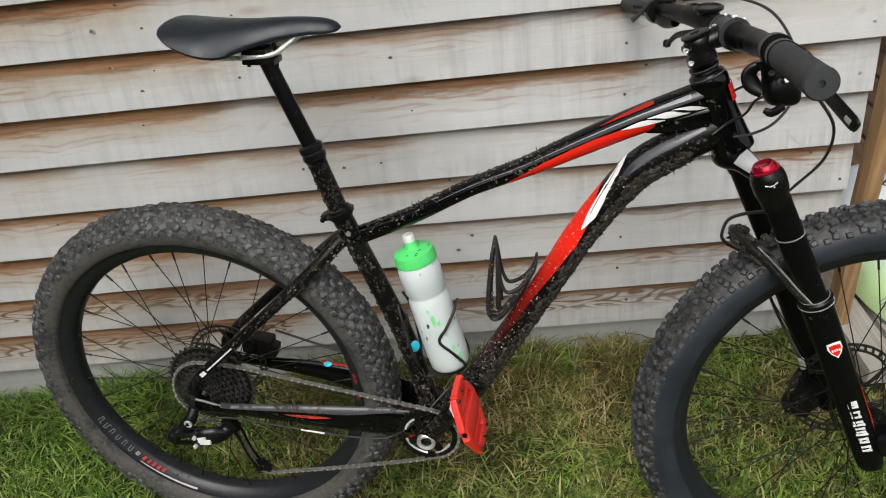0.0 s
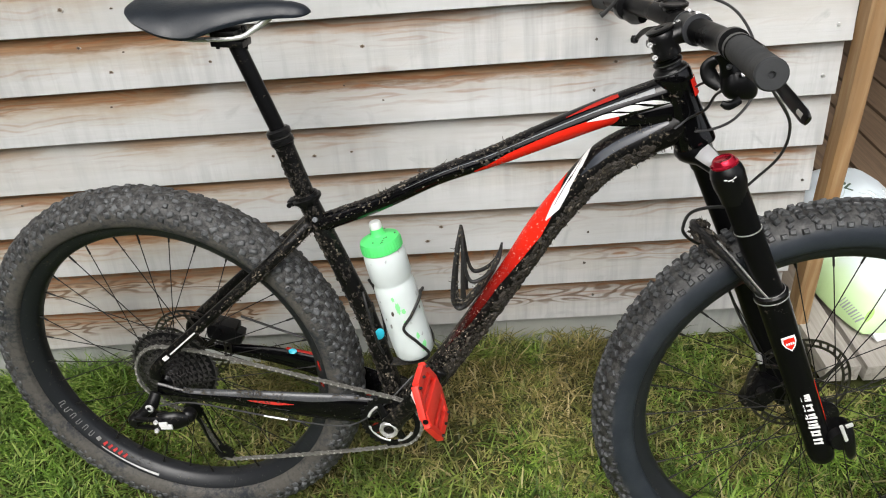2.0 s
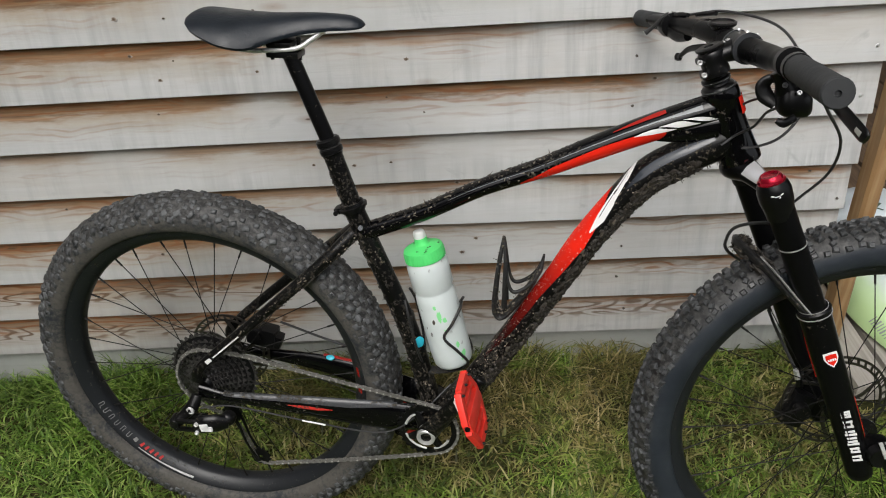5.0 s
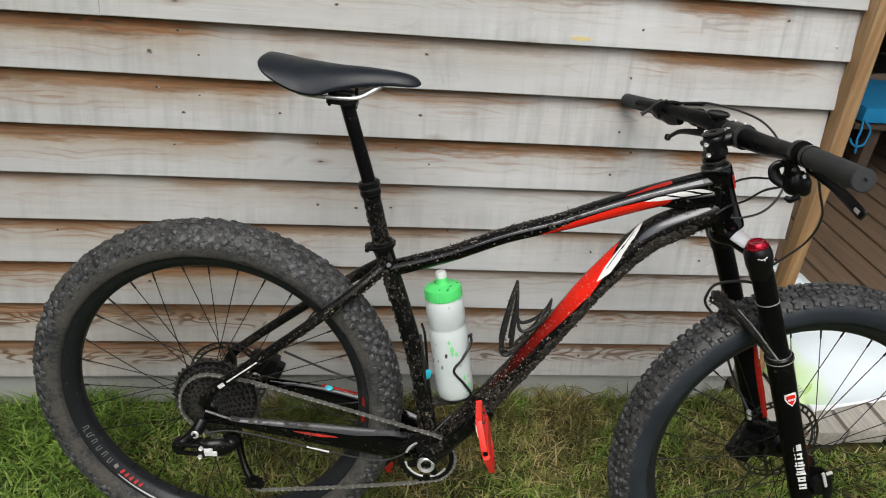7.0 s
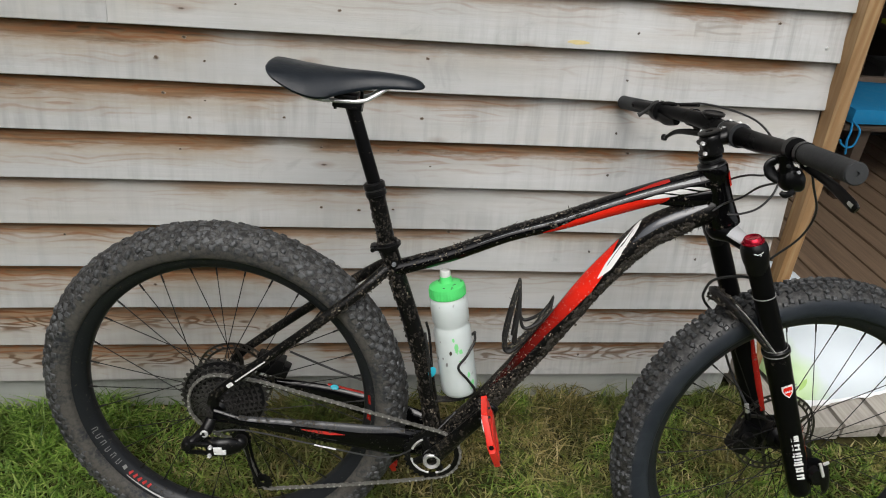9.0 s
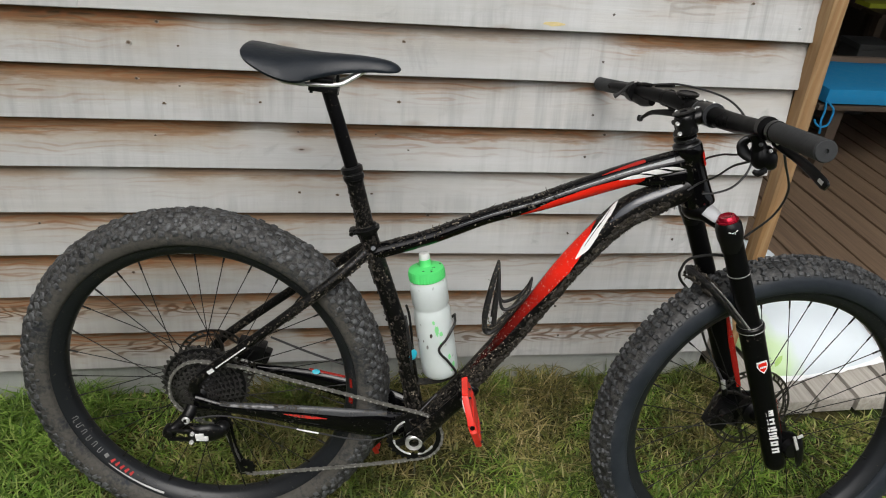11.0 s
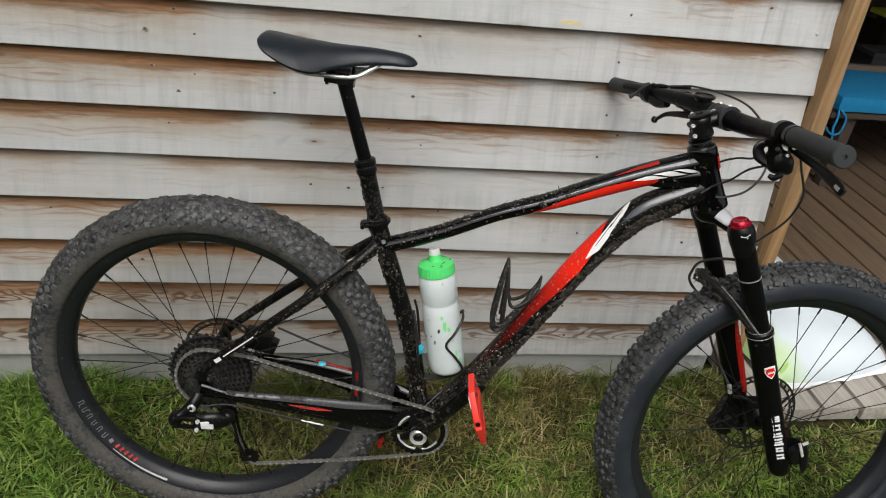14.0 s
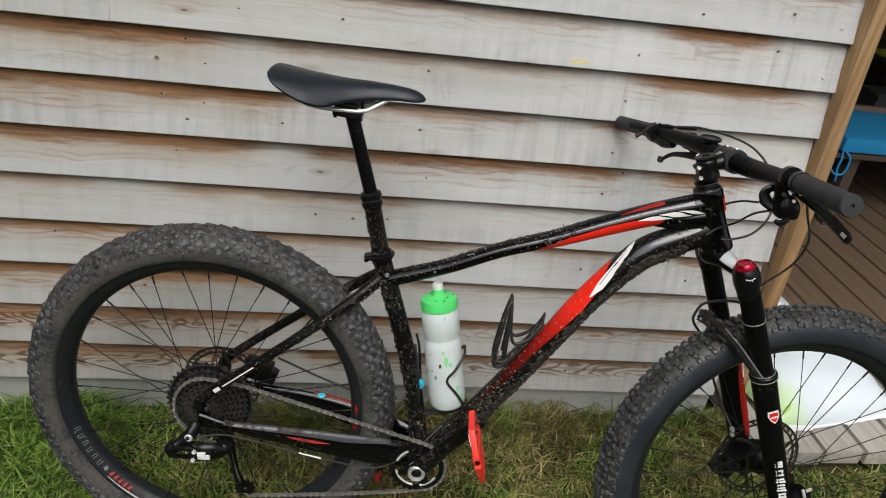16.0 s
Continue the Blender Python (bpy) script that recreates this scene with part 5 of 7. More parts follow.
part("linkage", bm, black_metal, derailleur)
bm = bmesh.new()
box(bm, Matrix.Translation(P(0.0165, -0.0495, 0.1165)) @ pose(0, 0, 0, 0, -6, 0), (0.016, 0.004, 0.0100), 0.0015)
box(bm, Matrix.Translation(P(0.0235, -0.0545, 0.1160)) @ pose(0, 0, 0, 0, -6, 0), (0.018, 0.004, 0.0090), 0.0015)
box(bm, Matrix.Translation(P(0.0150, -0.0585, 0.1155)) @ pose(0, 0, 0, 0, -6, 0), (0.011, 0.003, 0.0040), 0.0010)
# near-white colour stands in for sky mirrored in the polished alloy
part("link_plate", bm, plain("sky_white_plate", (0.85, 0.85, 0.84), 0.3, 0.1, bump=0.05), derailleur, "bare-alloy plate, coloured near white like mirrored sky")
bolts("pivot_bolt", [P(u, v - 0.002, 0.1165) for u, v in ((0.003, -0.043), (0.001, -0.062))], (0, -1, 0), 0.0042, 0.004, silver, derailleur, -0.012)
bolts("hanger_bolt", [P(-0.0135, -0.0285, 0.100)], (0, -1, 0), 0.0078, 0.003, silver, derailleur, -0.004)
bm = bmesh.new()
lathe(bm, [(0.0, 0.098), (0.004, 0.098), (0.010, 0.0965), (0.0135, 0.092), (0.0140, 0.086), (0.0130, 0.078), (0.0, 0.076)][::-1], P(0.050, -0.050), (0, -1, 0), 20)
part("knuckle", bm, black_metal, derailleur)
for w in (0.068, 0.050):
    bm = bmesh.new()
    sweep(bm, [P(0.042, -0.052, w), P(0.057, -0.080, w), P(0.066, -0.120, w), P(0.078, -0.150, w), P(0.086, -0.166, w)], [(0.0085, 0.0012), (0.0036, 0.0012), (0.0028, 0.0012), (0.0036, 0.0012), (0.0075, 0.0012)], 10, 3)
    part("cage_plate", bm, black_metal, derailleur)
for u, v in ((0.044, -0.062), (0.086, -0.162)):
    bm = bmesh.new()
    gear(bm, P(u, v, 0.058), 0.0175, 12, 0.003, 0.004, 0.003)
    part("jockey_wheel", bm, black_metal, derailleur, smooth=False)


# brake discs and calipers
def disc(parent, m, r):
    bm = bmesh.new()
    lathe(bm, [(r - 0.0045, -0.0009), (r, -0.0009), (r, 0.0009), (r - 0.0045, 0.0009)], seg=64, closed=True)
    lathe(bm, [(r - 0.0150, -0.0009), (r - 0.0105, -0.0009), (r - 0.0105, 0.0009), (r - 0.0150, 0.0009)], seg=64, closed=True)
    for k in range(36):
        a = 2 * math.pi * k / 36
        sweep(bm, [Vector(((r - 0.0115) * math.cos(a), 0, (r - 0.0115) * math.sin(a))), Vector(((r - 0.0035) * math.cos(a + 0.06), 0, (r - 0.0035) * math.sin(a + 0.06)))], [(0.0024, 0.0008), (0.0024, 0.0008)], 6)
    for k in range(6):
        a = 2 * math.pi * k / 6
        sweep(bm, [Vector((0.022 * math.cos(a), 0, 0.022 * math.sin(a))), Vector((0.045 * math.cos(a + 0.25), 0, 0.045 * math.sin(a + 0.25))), Vector(((r - 0.012) * math.cos(a + 0.55), 0, (r - 0.012) * math.sin(a + 0.55)))], [(0.005, 0.0008), (0.004, 0.0008), (0.004, 0.0008)], 8, 4)
    lathe(bm, [(0.014, -0.001), (0.026, -0.001), (0.026, 0.001), (0.014, 0.001)], seg=24, closed=True)
    ob = part("brake_disc", bm, plain("disc_steel", (0.13, 0.12, 0.11), 0.35, 0.95), parent, "thin steel brake disc")
    ob.matrix_local = m
    return ob


disc(rear_wheel, Matrix.Translation((0, 0.058, 0)), 0.080)
disc(front_wheel, Matrix.Translation((0, 0.055, 0)), 0.090)
bm = bmesh.new()
box(bm, Matrix.Translation(P(0.072, 0.040, -0.060)) @ pose(0, 0, 0, 0, 12, 0), (0.058, 0.032, 0.040), 0.008)
box(bm, Matrix.Translation(P(0.098, 0.030, -0.058)) @ pose(0, 0, 0, 0, 20, 0), (0.026, 0.024, 0.030), 0.006)
lathe(bm, [(0.0, -0.02), (0.013, -0.02), (0.014, 0.0), (0.0, 0.002)], P(0.060, 0.046, -0.040), (0, -1, 0), 18)
bike_part("rear_caliper", bm, black_metal)

worn = plain("worn_black_alloy", (0.20, 0.205, 0.21), 0.3, 0.5, bump=0.1)
# ---- fork ----
fork_legs = [o for o in bicycle.children if o.name.startswith("fork_leg")]
near_leg, far_leg = fork_legs
bm = bmesh.new()
sweep(bm, [Q(-0.2175, 0.430, 0.074), Q(-0.224, 0.436, 0.056), Q(-0.235, 0.444, 0.026), Q(-0.244, 0.446, 0.0), Q(-0.235, 0.444, -0.026), Q(-0.224, 0.436, -0.056), Q(-0.2175, 0.430, -0.074)], [(0.0170, 0.0170), (0.0115, 0.0130), (0.0150, 0.0185), (0.0220, 0.0270), (0.0150, 0.0185), (0.0115, 0.0130), (0.0170, 0.0170)], 18, 5, side=(1, 0, 0))
sweep(bm, [Q(-0.243, 0.455), Q(-0.30, 0.592)], 0.0145, 16)
crown = bike_part("fork_crown", bm, fork_black)
crown.matrix_local = STEER
bm = bmesh.new()
sweep(bm, [Q(-0.2430, 0.4545, 0.0360), Q(-0.2365, 0.4500, 0.0480), Q(-0.2300, 0.4450, 0.0600)], [(0.0034, 0.0125), (0.0034, 0.0115), (0.0032, 0.0095)], 4, 3, side=(0.55, 0.2, 0.75))
part("crown_face", bm, silver, crown, "bare alloy face of the crown")
axis_up = Vector((-math.cos(HEAD), 0, math.sin(HEAD)))
for leg, s in ((near_leg, 1), (far_leg, -1)):
    bm = bmesh.new()
    lathe(bm, [(0.0184, -0.052), (0.0196, -0.038), (0.0222, -0.026), (0.0228, -0.010), (0.0212, -0.002), (0.0175, 0.005)], Q(-0.2220, 0.4445, 0.076 * s), axis_up, 28)
    part("leg_top", bm, black_metal, leg)
    bm = bmesh.new()
    lathe(bm, [(0.0172, 0.003), (0.0184, 0.0035), (0.0186, 0.0056), (0.0160, 0.0074), (0.0150, 0.0112), (0.0130, 0.0135), (0.0110, 0.0135), (0.0096, 0.0124), (0.0, 0.0124)], Q(-0.2220, 0.4445, 0.076 * s), axis_up, 20)
    part("adjuster_cap", bm, plain("red_anodised", (0.50, 0.012, 0.035), 0.25, 0.7) if s > 0 else black_metal, leg, "red anodised adjuster cap" if s > 0 else "")
    bm = bmesh.new()
    lathe(bm, [(0.0190, -0.003), (0.0240, -0.003), (0.0245, 0.004), (0.0205, 0.008), (0.0187, 0.008)], Q(-0.1320, 0.2500, 0.076 * s), axis_up, 28)
    part("wiper_seal", bm, black_metal, leg, "black wiper seal")
    for h in (-0.0028, 0.0072):
        bm = bmesh.new()
        lathe(bm, [(0.0200, h - 0.0007), (0.0248 if h < 0 else 0.0214, h - 0.0007), (0.0248 if h < 0 else 0.0214, h + 0.0007), (0.0200, h + 0.0007)], Q(-0.1320, 0.2500, 0.076 * s), axis_up, 28)
        part("seal_ring", bm, steel, leg)
    bm = bmesh.new()
    lathe(bm, [(0.0187, -0.0008), (0.0192, -0.0008), (0.0192, 0.0008), (0.0187, 0.0008)], Q(-0.1797, 0.353, 0.076 * s), axis_up, 28)
    if s > 0:
        part("travel_ring", bm, steel, leg)
    else:
        bm.free()
    bm = bmesh.new()
    box(bm, Matrix.Translation(Q(0.001, -0.002, 0.076 * s)), (0.044, 0.028, 0.046), 0.007)
    part("dropout", bm, fork_black, leg)
bm = bmesh.new()
sweep(bm, [Q(-0.136, 0.244, 0.085), Q(-0.165, 0.268, 0.074), Q(-0.196, 0.300, 0.050), Q(-0.218, 0.318, 0.018), Q(-0.222, 0.320, -0.012), Q(-0.200, 0.302, -0.050), Q(-0.166, 0.268, -0.074), Q(-0.136, 0.244, -0.085)], [(0.008, 0.008), (0.009, 0.005), (0.010, 0.005), (0.013, 0.008), (0.013, 0.008), (0.010, 0.005), (0.009, 0.005), (0.008, 0.008)], 12, 5, side=(0.8, 0, 0.6))
arch = part("fork_arch", bm, mud_paint("arch_paint", (0.012, 0.012, 0.0125), 0.35, 0.5), near_leg, "muddy rear-facing fork arch")
# a lighter grey strip along the near edge of the arch
bm = bmesh.new()
sweep(bm, [Q(-0.138, 0.247, 0.0935), Q(-0.160, 0.270, 0.0845), Q(-0.184, 0.297, 0.0670), Q(-0.206, 0.319, 0.0400)], [(0.0034, 0.0018), (0.0056, 0.0018), (0.0056, 0.0018), (0.0030, 0.0016)], 8, 5, side=(0.8, 0, 0.6))
part("arch_edge", bm, plain("light_grey_strip", (0.48, 0.48, 0.47), 0.35, 0.4, vary=0.5, scale=120), arch, "light grey edge")
bm = bmesh.new()
sweep(bm, [Q(0.004, 0.004, 0.092), Q(0.004, 0.004, 0.104)], [0.021, 0.017], 18, side=(0, 0, 1))
sweep(bm, [Q(0.006, 0.030, 0.098), Q(0.012, 0.008, 0.104), Q(0.022, -0.020, 0.101), Q(0.027, -0.034, 0.097)], [(0.010, 0.006), (0.010, 0.005), (0.008, 0.005), (0.004, 0.003)], 12, 3)
axle = part("axle_lever", bm, black_metal, near_leg)
bm = bmesh.new()
box(bm, Matrix.Translation(Q(0.001, 0.022, 0.1065)) @ pose(0, 0, 0, 0, -26, 0), (0.0055, 0.004, 0.032), 0.001)
box(bm, Matrix.Translation(Q(0.008, 0.035, 0.1040)) @ pose(0, 0, 0, 0, -26, 0), (0.0110, 0.004, 0.0050), 0.001)
part("lever_face", bm, silver, axle, "bright worn lever edge")
bm = bmesh.new()
box(bm, Matrix.Translation(Q(-0.062, -0.016, -0.060)) @ pose(0, 0, 0, 0, 20, 0), (0.042, 0.034, 0.068), 0.009)
lathe(bm, [(0.0, 0.018), (0.013, 0.018), (0.014, 0.0), (0.0, -0.002)][::-1], Q(-0.062, -0.008, -0.042), (0, -1, 0), 18)
sweep(bm, [Q(-0.066, 0.032, -0.05), Q(-0.074, 0.062, -0.05)], 0.006, 10)
part("front_caliper", bm, black_metal, far_leg)
bm = bmesh.new()
sweep(bm, [Q(-0.074, 0.050, -0.046), Q(-0.080, 0.068, -0.046)], 0.0048, 12)
part("hose_fitting", bm, silver, far_leg, "bright hose fitting")
bm = bmesh.new()
sweep(bm, [Q(-0.104, 0.225, -0.0535), Q(-0.082, 0.165, -0.0540), Q(-0.058, 0.105, -0.0542), Q(-0.036, 0.05, -0.0545)], [(0.003, 0.002), (0.006, 0.002), (0.0065, 0.002), (0.005, 0.002)], 8, 3)
part("red_decal", bm, dark_red, far_leg, "red stripe decal")
bm = bmesh.new()
sweep(bm, [Q(-0.106, 0.238, -0.0530), Q(-0.094, 0.212, -0.0530), Q(-0.083, 0.180, -0.0530)], [(0.0015, 0.002), (0.0034, 0.002), (0.0012, 0.002)], 8, 3)
part("white_decal", bm, white_paint, far_leg, "white stripe decal")
bm = bmesh.new()
sweep(bm, [Q(-0.0680, 0.100, 0.076), Q(-0.0370, 0.026, 0.076)], [(0.0218, 0.0218)] * 2, 6, 1, arc=lambda g: (radians(-22), radians(-34 - 9 * math.sin(3.14 * g))))
part("red_decal", bm, red_paint, near_leg, "thin red stripe decal")


def on_leg(f, u, side_deg, lift):
    """A pose on the near leg's outside: x down the leg, y round it, z outwards."""
    a = radians(side_deg)
    down = -axis_up
    back = Vector((-math.sin(HEAD), 0, -math.cos(HEAD)))
    out = Vector((0, -1, 0)) * math.cos(a) + back * math.sin(a)
    y = out.cross(down)
    m = Matrix((down, y, out)).transposed().to_4x4()
    m.translation = Q(f, u, 0.076) + out * lift
    return m


# small white print below the red cap
bm = bmesh.new()
for k, (x, y, long) in enumerate(((0.0, -0.007, 0.0050), (0.0015, -0.0015, 0.0070), (0.0, 0.0045, 0.0045), (0.0040, 0.0010, 0.0022))):
    box(bm, on_leg(-0.2185, 0.4360, 4, 0.0229) @ pose(x, y, -0.0008 - 0.0008 * (k == 0), 0, 0, 20 * (k - 1)), (0.0016, long, 0.0014), 0.0003)
part("cap_print", bm, white_paint, near_leg, "small worn white print", smooth=False)

# shield emblem, drawn as plain shapes
def shield(scale, lift, name, mat, parent):
    bm = bmesh.new()
    m = on_leg(-0.102, 0.180, 2, 0.0)
    outline = [(-1.0, -0.85), (-1.15, 0.0), (-1.0, 0.85), (-0.2, 0.9), (0.5, 0.6), (1.15, 0.0), (0.5, -0.6), (-0.2, -0.9)]
    vs = []
    for rr in (lift, lift - 0.0015):
        ring = []
        for a, b in outline:
            x, y = a * scale, b * scale
            z = math.sqrt(max(0.0, rr * rr - y * y))
            ring.append(bm.verts.new(m @ Vector((x, y, z))))
        vs.append(ring)
    bm.faces.new(vs[0])
    for k in range(len(outline)):
        bm.faces.new((vs[0][k], vs[1][k], vs[1][(k + 1) % 8], vs[0][(k + 1) % 8]))
    return part(name, bm, mat, parent, smooth=False)


badge = shield(0.0115, 0.0237, "shield_badge", white_paint, near_leg)
tagged(badge, "small red and white shield badge")
shield(0.0088, 0.0241, "shield_field", red_paint, badge)
bm = bmesh.new()
m = on_leg(-0.102, 0.180, 2, 0.0)
for k in range(4):
    box(bm, m @ pose(-0.001, -0.0048 + 0.0032 * k, 0.0243), (0.0036, 0.0022, 0.0006))
part("shield_mark", bm, white_paint, badge, smooth=False)

# maker's white wordmark down the leg, as upright strokes
bm = bmesh.new()
rng = random.Random(2)
strokes = (0.0, 0.30, 0.62, 1.3, 1.95, 2.6, 3.0, 3.5, 3.95, 4.3, 4.9, 5.35, 6.0, 6.5)
for k, x in enumerate(strokes):
    tall = 0.0130 if k not in (6, 9) else 0.0160
    box(bm, on_leg(-0.0585 + 0.0150 * x * 0.383 * 1.0, 0.088 - 0.0150 * x * 0.924, 18, 0.0212) @ pose(0, 0, 0), (0.0038, tall * 1.05, 0.0016), 0.0004)
for x0, x1, side in ((0.0, 0.62, -1), (1.3, 1.95, 1), (1.3, 1.95, -1), (2.6, 3.0, -1), (4.9, 5.35, 1), (4.9, 5.35, -1), (6.0, 6.5, 1)):
    xm = (x0 + x1) / 2
    box(bm, on_leg(-0.0585 + 0.0150 * xm * 0.383, 0.088 - 0.0150 * xm * 0.924, 18, 0.0212) @ pose(0, 0.0045 * side, 0), (0.0150 * (x1 - x0) + 0.001, 0.0026, 0.0016), 0.0004)
part("leg_lettering", bm, white_paint, near_leg, "white maker's lettering down the leg", smooth=False)

# ---- stem, bar and controls ----
plate_grey = plain("dull_grey_anodising", (0.035, 0.037, 0.040), 0.35, 0.3, spec=0.4)
bm = bmesh.new()
lathe(bm, [(0.016, -0.003), (0.0232, -0.003), (0.0236, 0.002), (0.0215, 0.006), (0.0178, 0.008), (0.0170, 0.011), (0.0196, 0.0125), (0.0196, 0.0165), (0.0168, 0.0180), (0.0168, 0.0215), (0.0190, 0.0225), (0.0190, 0.0255), (0.0150, 0.0265)], Q(-0.2855, 0.5570), axis_up, 28)
headset = bike_part("headset", bm, black_metal, None, "black headset with stacked spacers")
headset.matrix_local = STEER
# thin lighter rings stand in for the glints on the stacked spacers
for h, r0 in ((0.0030, 0.0237), (0.0145, 0.0200), (0.0240, 0.0193)):
    bm = bmesh.new()
    lathe(bm, [(r0 - 0.004, -0.0005), (r0, -0.0005), (r0, 0.0005), (r0 - 0.004, 0.0005)], Q(-0.2855, 0.5570) + axis_up * h, axis_up, 26)
    part("headset_ring", bm, worn, headset)
bm = bmesh.new()
lathe(bm, [(0.0150, 0.0), (0.0178, 0.001), (0.0182, 0.005), (0.0172, 0.012), (0.0172, 0.024), (0.0180, 0.031), (0.0160, 0.034)], Q(-0.2950, 0.5795), axis_up, 26)
sweep(bm, [Q(-0.304, 0.600), Q(-0.290, 0.607), Q(-0.270, 0.614)], [(0.0145, 0.0150), (0.0130, 0.0145), (0.0165, 0.0200)], 18, 4)
sweep(bm, [Q(-0.2660, 0.615, -0.0225), Q(-0.2660, 0.615, 0.0225)], 0.0192, 24, side=(1, 0, 0))
for f, u in ((-0.3235, 0.5965), (-0.3160, 0.5800)):
    sweep(bm, [Q(f + 0.014, u + 0.001), Q(f, u)], [(0.0055, 0.0125), (0.0048, 0.0110)], 12)
stem = bike_part("stem", bm, black_metal, None, "short black alloy stem")
stem.matrix_local = BARS
bm = bmesh.new()
lathe(bm, [(0.0165, 0.0), (0.0186, 0.001), (0.0188, 0.0035), (0.0150, 0.0052), (0.0065, 0.0045), (0.0060, 0.002), (0.0, 0.002)], Q(-0.3085, 0.6125), axis_up, 24)
part("top_cap", bm, black_metal, stem)
bm = bmesh.new()
sweep(bm, [Q(-0.2660, 0.615, -0.0215), Q(-0.2660, 0.615, 0.0215)], 0.0203, 14, side=(1, 0, 0), arc=lambda g: (radians(20), radians(190)))
part("faceplate", bm, plate_grey, stem, "grey worn faceplate of the stem")
for o in (-0.0215, 0.0215):
    bm = bmesh.new()
    lathe(bm, [(0.0170, -0.0022), (0.0205, -0.0020), (0.0205, 0.0020), (0.0170, 0.0022)], Q(-0.2660, 0.615, o), (0, 1, 0), 26)
    part("clamp_edge", bm, plate_grey, stem)
bolts("stem_bolt", [Q(f, u, o) for o in (-0.016, 0.016) for f, u in ((-0.268, 0.6345), (-0.2545, 0.6310), (-0.2500, 0.6030))], (0.4, 0, 0.9), 0.0030, 0.003, steel, stem)
bolts("clamp_bolt", [Q(-0.3235, 0.5965, 0.0110), Q(-0.3160, 0.5800, 0.0110)], (0, -1, 0), 0.0036, 0.004, silver, stem)
bm = bmesh.new()
for k in range(3):
    box(bm, Matrix.Translation(Q(-0.2985 + 0.006 * k, 0.6185 + 0.0032 * k, 0.0)) @ pose(0, 0, 0, 0, -28, 0), (0.0042, 0.0080, 0.0012))
part("stem_lettering", bm, plain("grey_print", (0.42, 0.42, 0.42), 0.5), stem, "small white printed marks", smooth=False)

for s in (1, -1):
    bm = bmesh.new()
    lathe(bm, [(0.0142, -0.003), (0.0153, -0.0025), (0.0153, 0.007), (0.0142, 0.008)], Q(-0.2948, 0.6236, 0.243 * s), (-0.16, -s, 0), 22)
    part("grip_collar", bm, black_metal, bar)
    bm = bmesh.new()
    lathe(bm, [(0.0142, -0.001), (0.0145, 0.002), (0.0130, 0.004), (0.0032, 0.0042), (0.0026, 0.001), (0.0, 0.001)], Q(-0.317, 0.622, 0.382 * s), (-0.16, -s, 0), 24)
    part("grip_end", bm, rubber_grip, bar, "round grip end with a pinhole")
# chain-side brake lever: clamp, reservoir, one-finger blade
bm = bmesh.new()
lathe(bm, [(0.0122, -0.006), (0.0165, -0.006), (0.0165, 0.006), (0.0122, 0.006)], Q(-0.2885, 0.624, 0.212), (-0.15, -1, 0), 20)
sweep(bm, [Q(-0.274, 0.622, 0.212), Q(-0.256, 0.610, 0.200), Q(-0.246, 0.604, 0.172), Q(-0.240, 0.602, 0.135)], [(0.009, 0.009), (0.011, 0.010), (0.010, 0.009), (0.007, 0.007)], 12, 4, side=(0, 0, 1))
body = part("brake_lever", bm, black_metal, bar, "black hydraulic brake lever")
bm = bmesh.new()
sweep(bm, [Q(-0.258, 0.602, 0.192), Q(-0.252, 0.593, 0.215), Q(-0.250, 0.587, 0.242), Q(-0.248, 0.577, 0.272), Q(-0.243, 0.565, 0.296), Q(-0.241, 0.561, 0.302)], [(0.007, 0.006), (0.0065, 0.005), (0.0075, 0.004), (0.0088, 0.0035), (0.0090, 0.0035), (0.0065, 0.003)], 12, 5, side=(1, 0, 0))
blade = part("lever_blade", bm, black_metal, body)
# the last few millimetres of the blade in a lighter steel
bm = bmesh.new()
sweep(bm, [Q(-0.2445, 0.5690, 0.2895), Q(-0.2428, 0.5650, 0.2975)], [(0.0056, 0.0042), (0.0050, 0.0042)], 8, side=(1, 0, 0))
part("worn_tip", bm, steel, blade, "steel-coloured lever tip")
bolts("lever_bolt", [Q(-0.262, 0.618, 0.219), Q(-0.266, 0.602, 0.209)], (0.3, -1, 0.6), 0.0028, 0.003, steel, body)
# wall-side brake lever tucked under the bar, ball-ended
bm = bmesh.new()
lathe(bm, [(0.0122, -0.006), (0.0165, -0.006), (0.0165, 0.006), (0.0122, 0.006)], Q(-0.274, 0.624, -0.140), (-0.1, 1, 0), 20)
sweep(bm, [Q(-0.268, 0.614, -0.14), Q(-0.262, 0.604, -0.125), Q(-0.262, 0.598, -0.10), Q(-0.268, 0.594, -0.07)], [0.008, 0.009, 0.008, 0.006], 12, 4)
body = part("brake_lever", bm, black_metal, bar, "black hydraulic brake lever")
bm = bmesh.new()
sweep(bm, [Q(-0.262, 0.600, -0.110), Q(-0.274, 0.597, -0.140), Q(-0.284, 0.591, -0.178), Q(-0.290, 0.577, -0.205)], [(0.0075, 0.005), (0.0065, 0.004), (0.005, 0.004), (0.0035, 0.0035)], 10, 5)
lathe(bm, [(0.0, -0.007), (0.0055, -0.005), (0.0068, 0.0), (0.0055, 0.005), (0.0, 0.007)], Q(-0.291, 0.575, -0.210), (0.2, 0.3, 1), 14)
part("lever_blade", bm, black_metal, body)
bolts("lever_bolt", [Q(-0.284, 0.606, -0.075)], (-0.6, -1, 0.3), 0.0042, 0.004, silver, body)
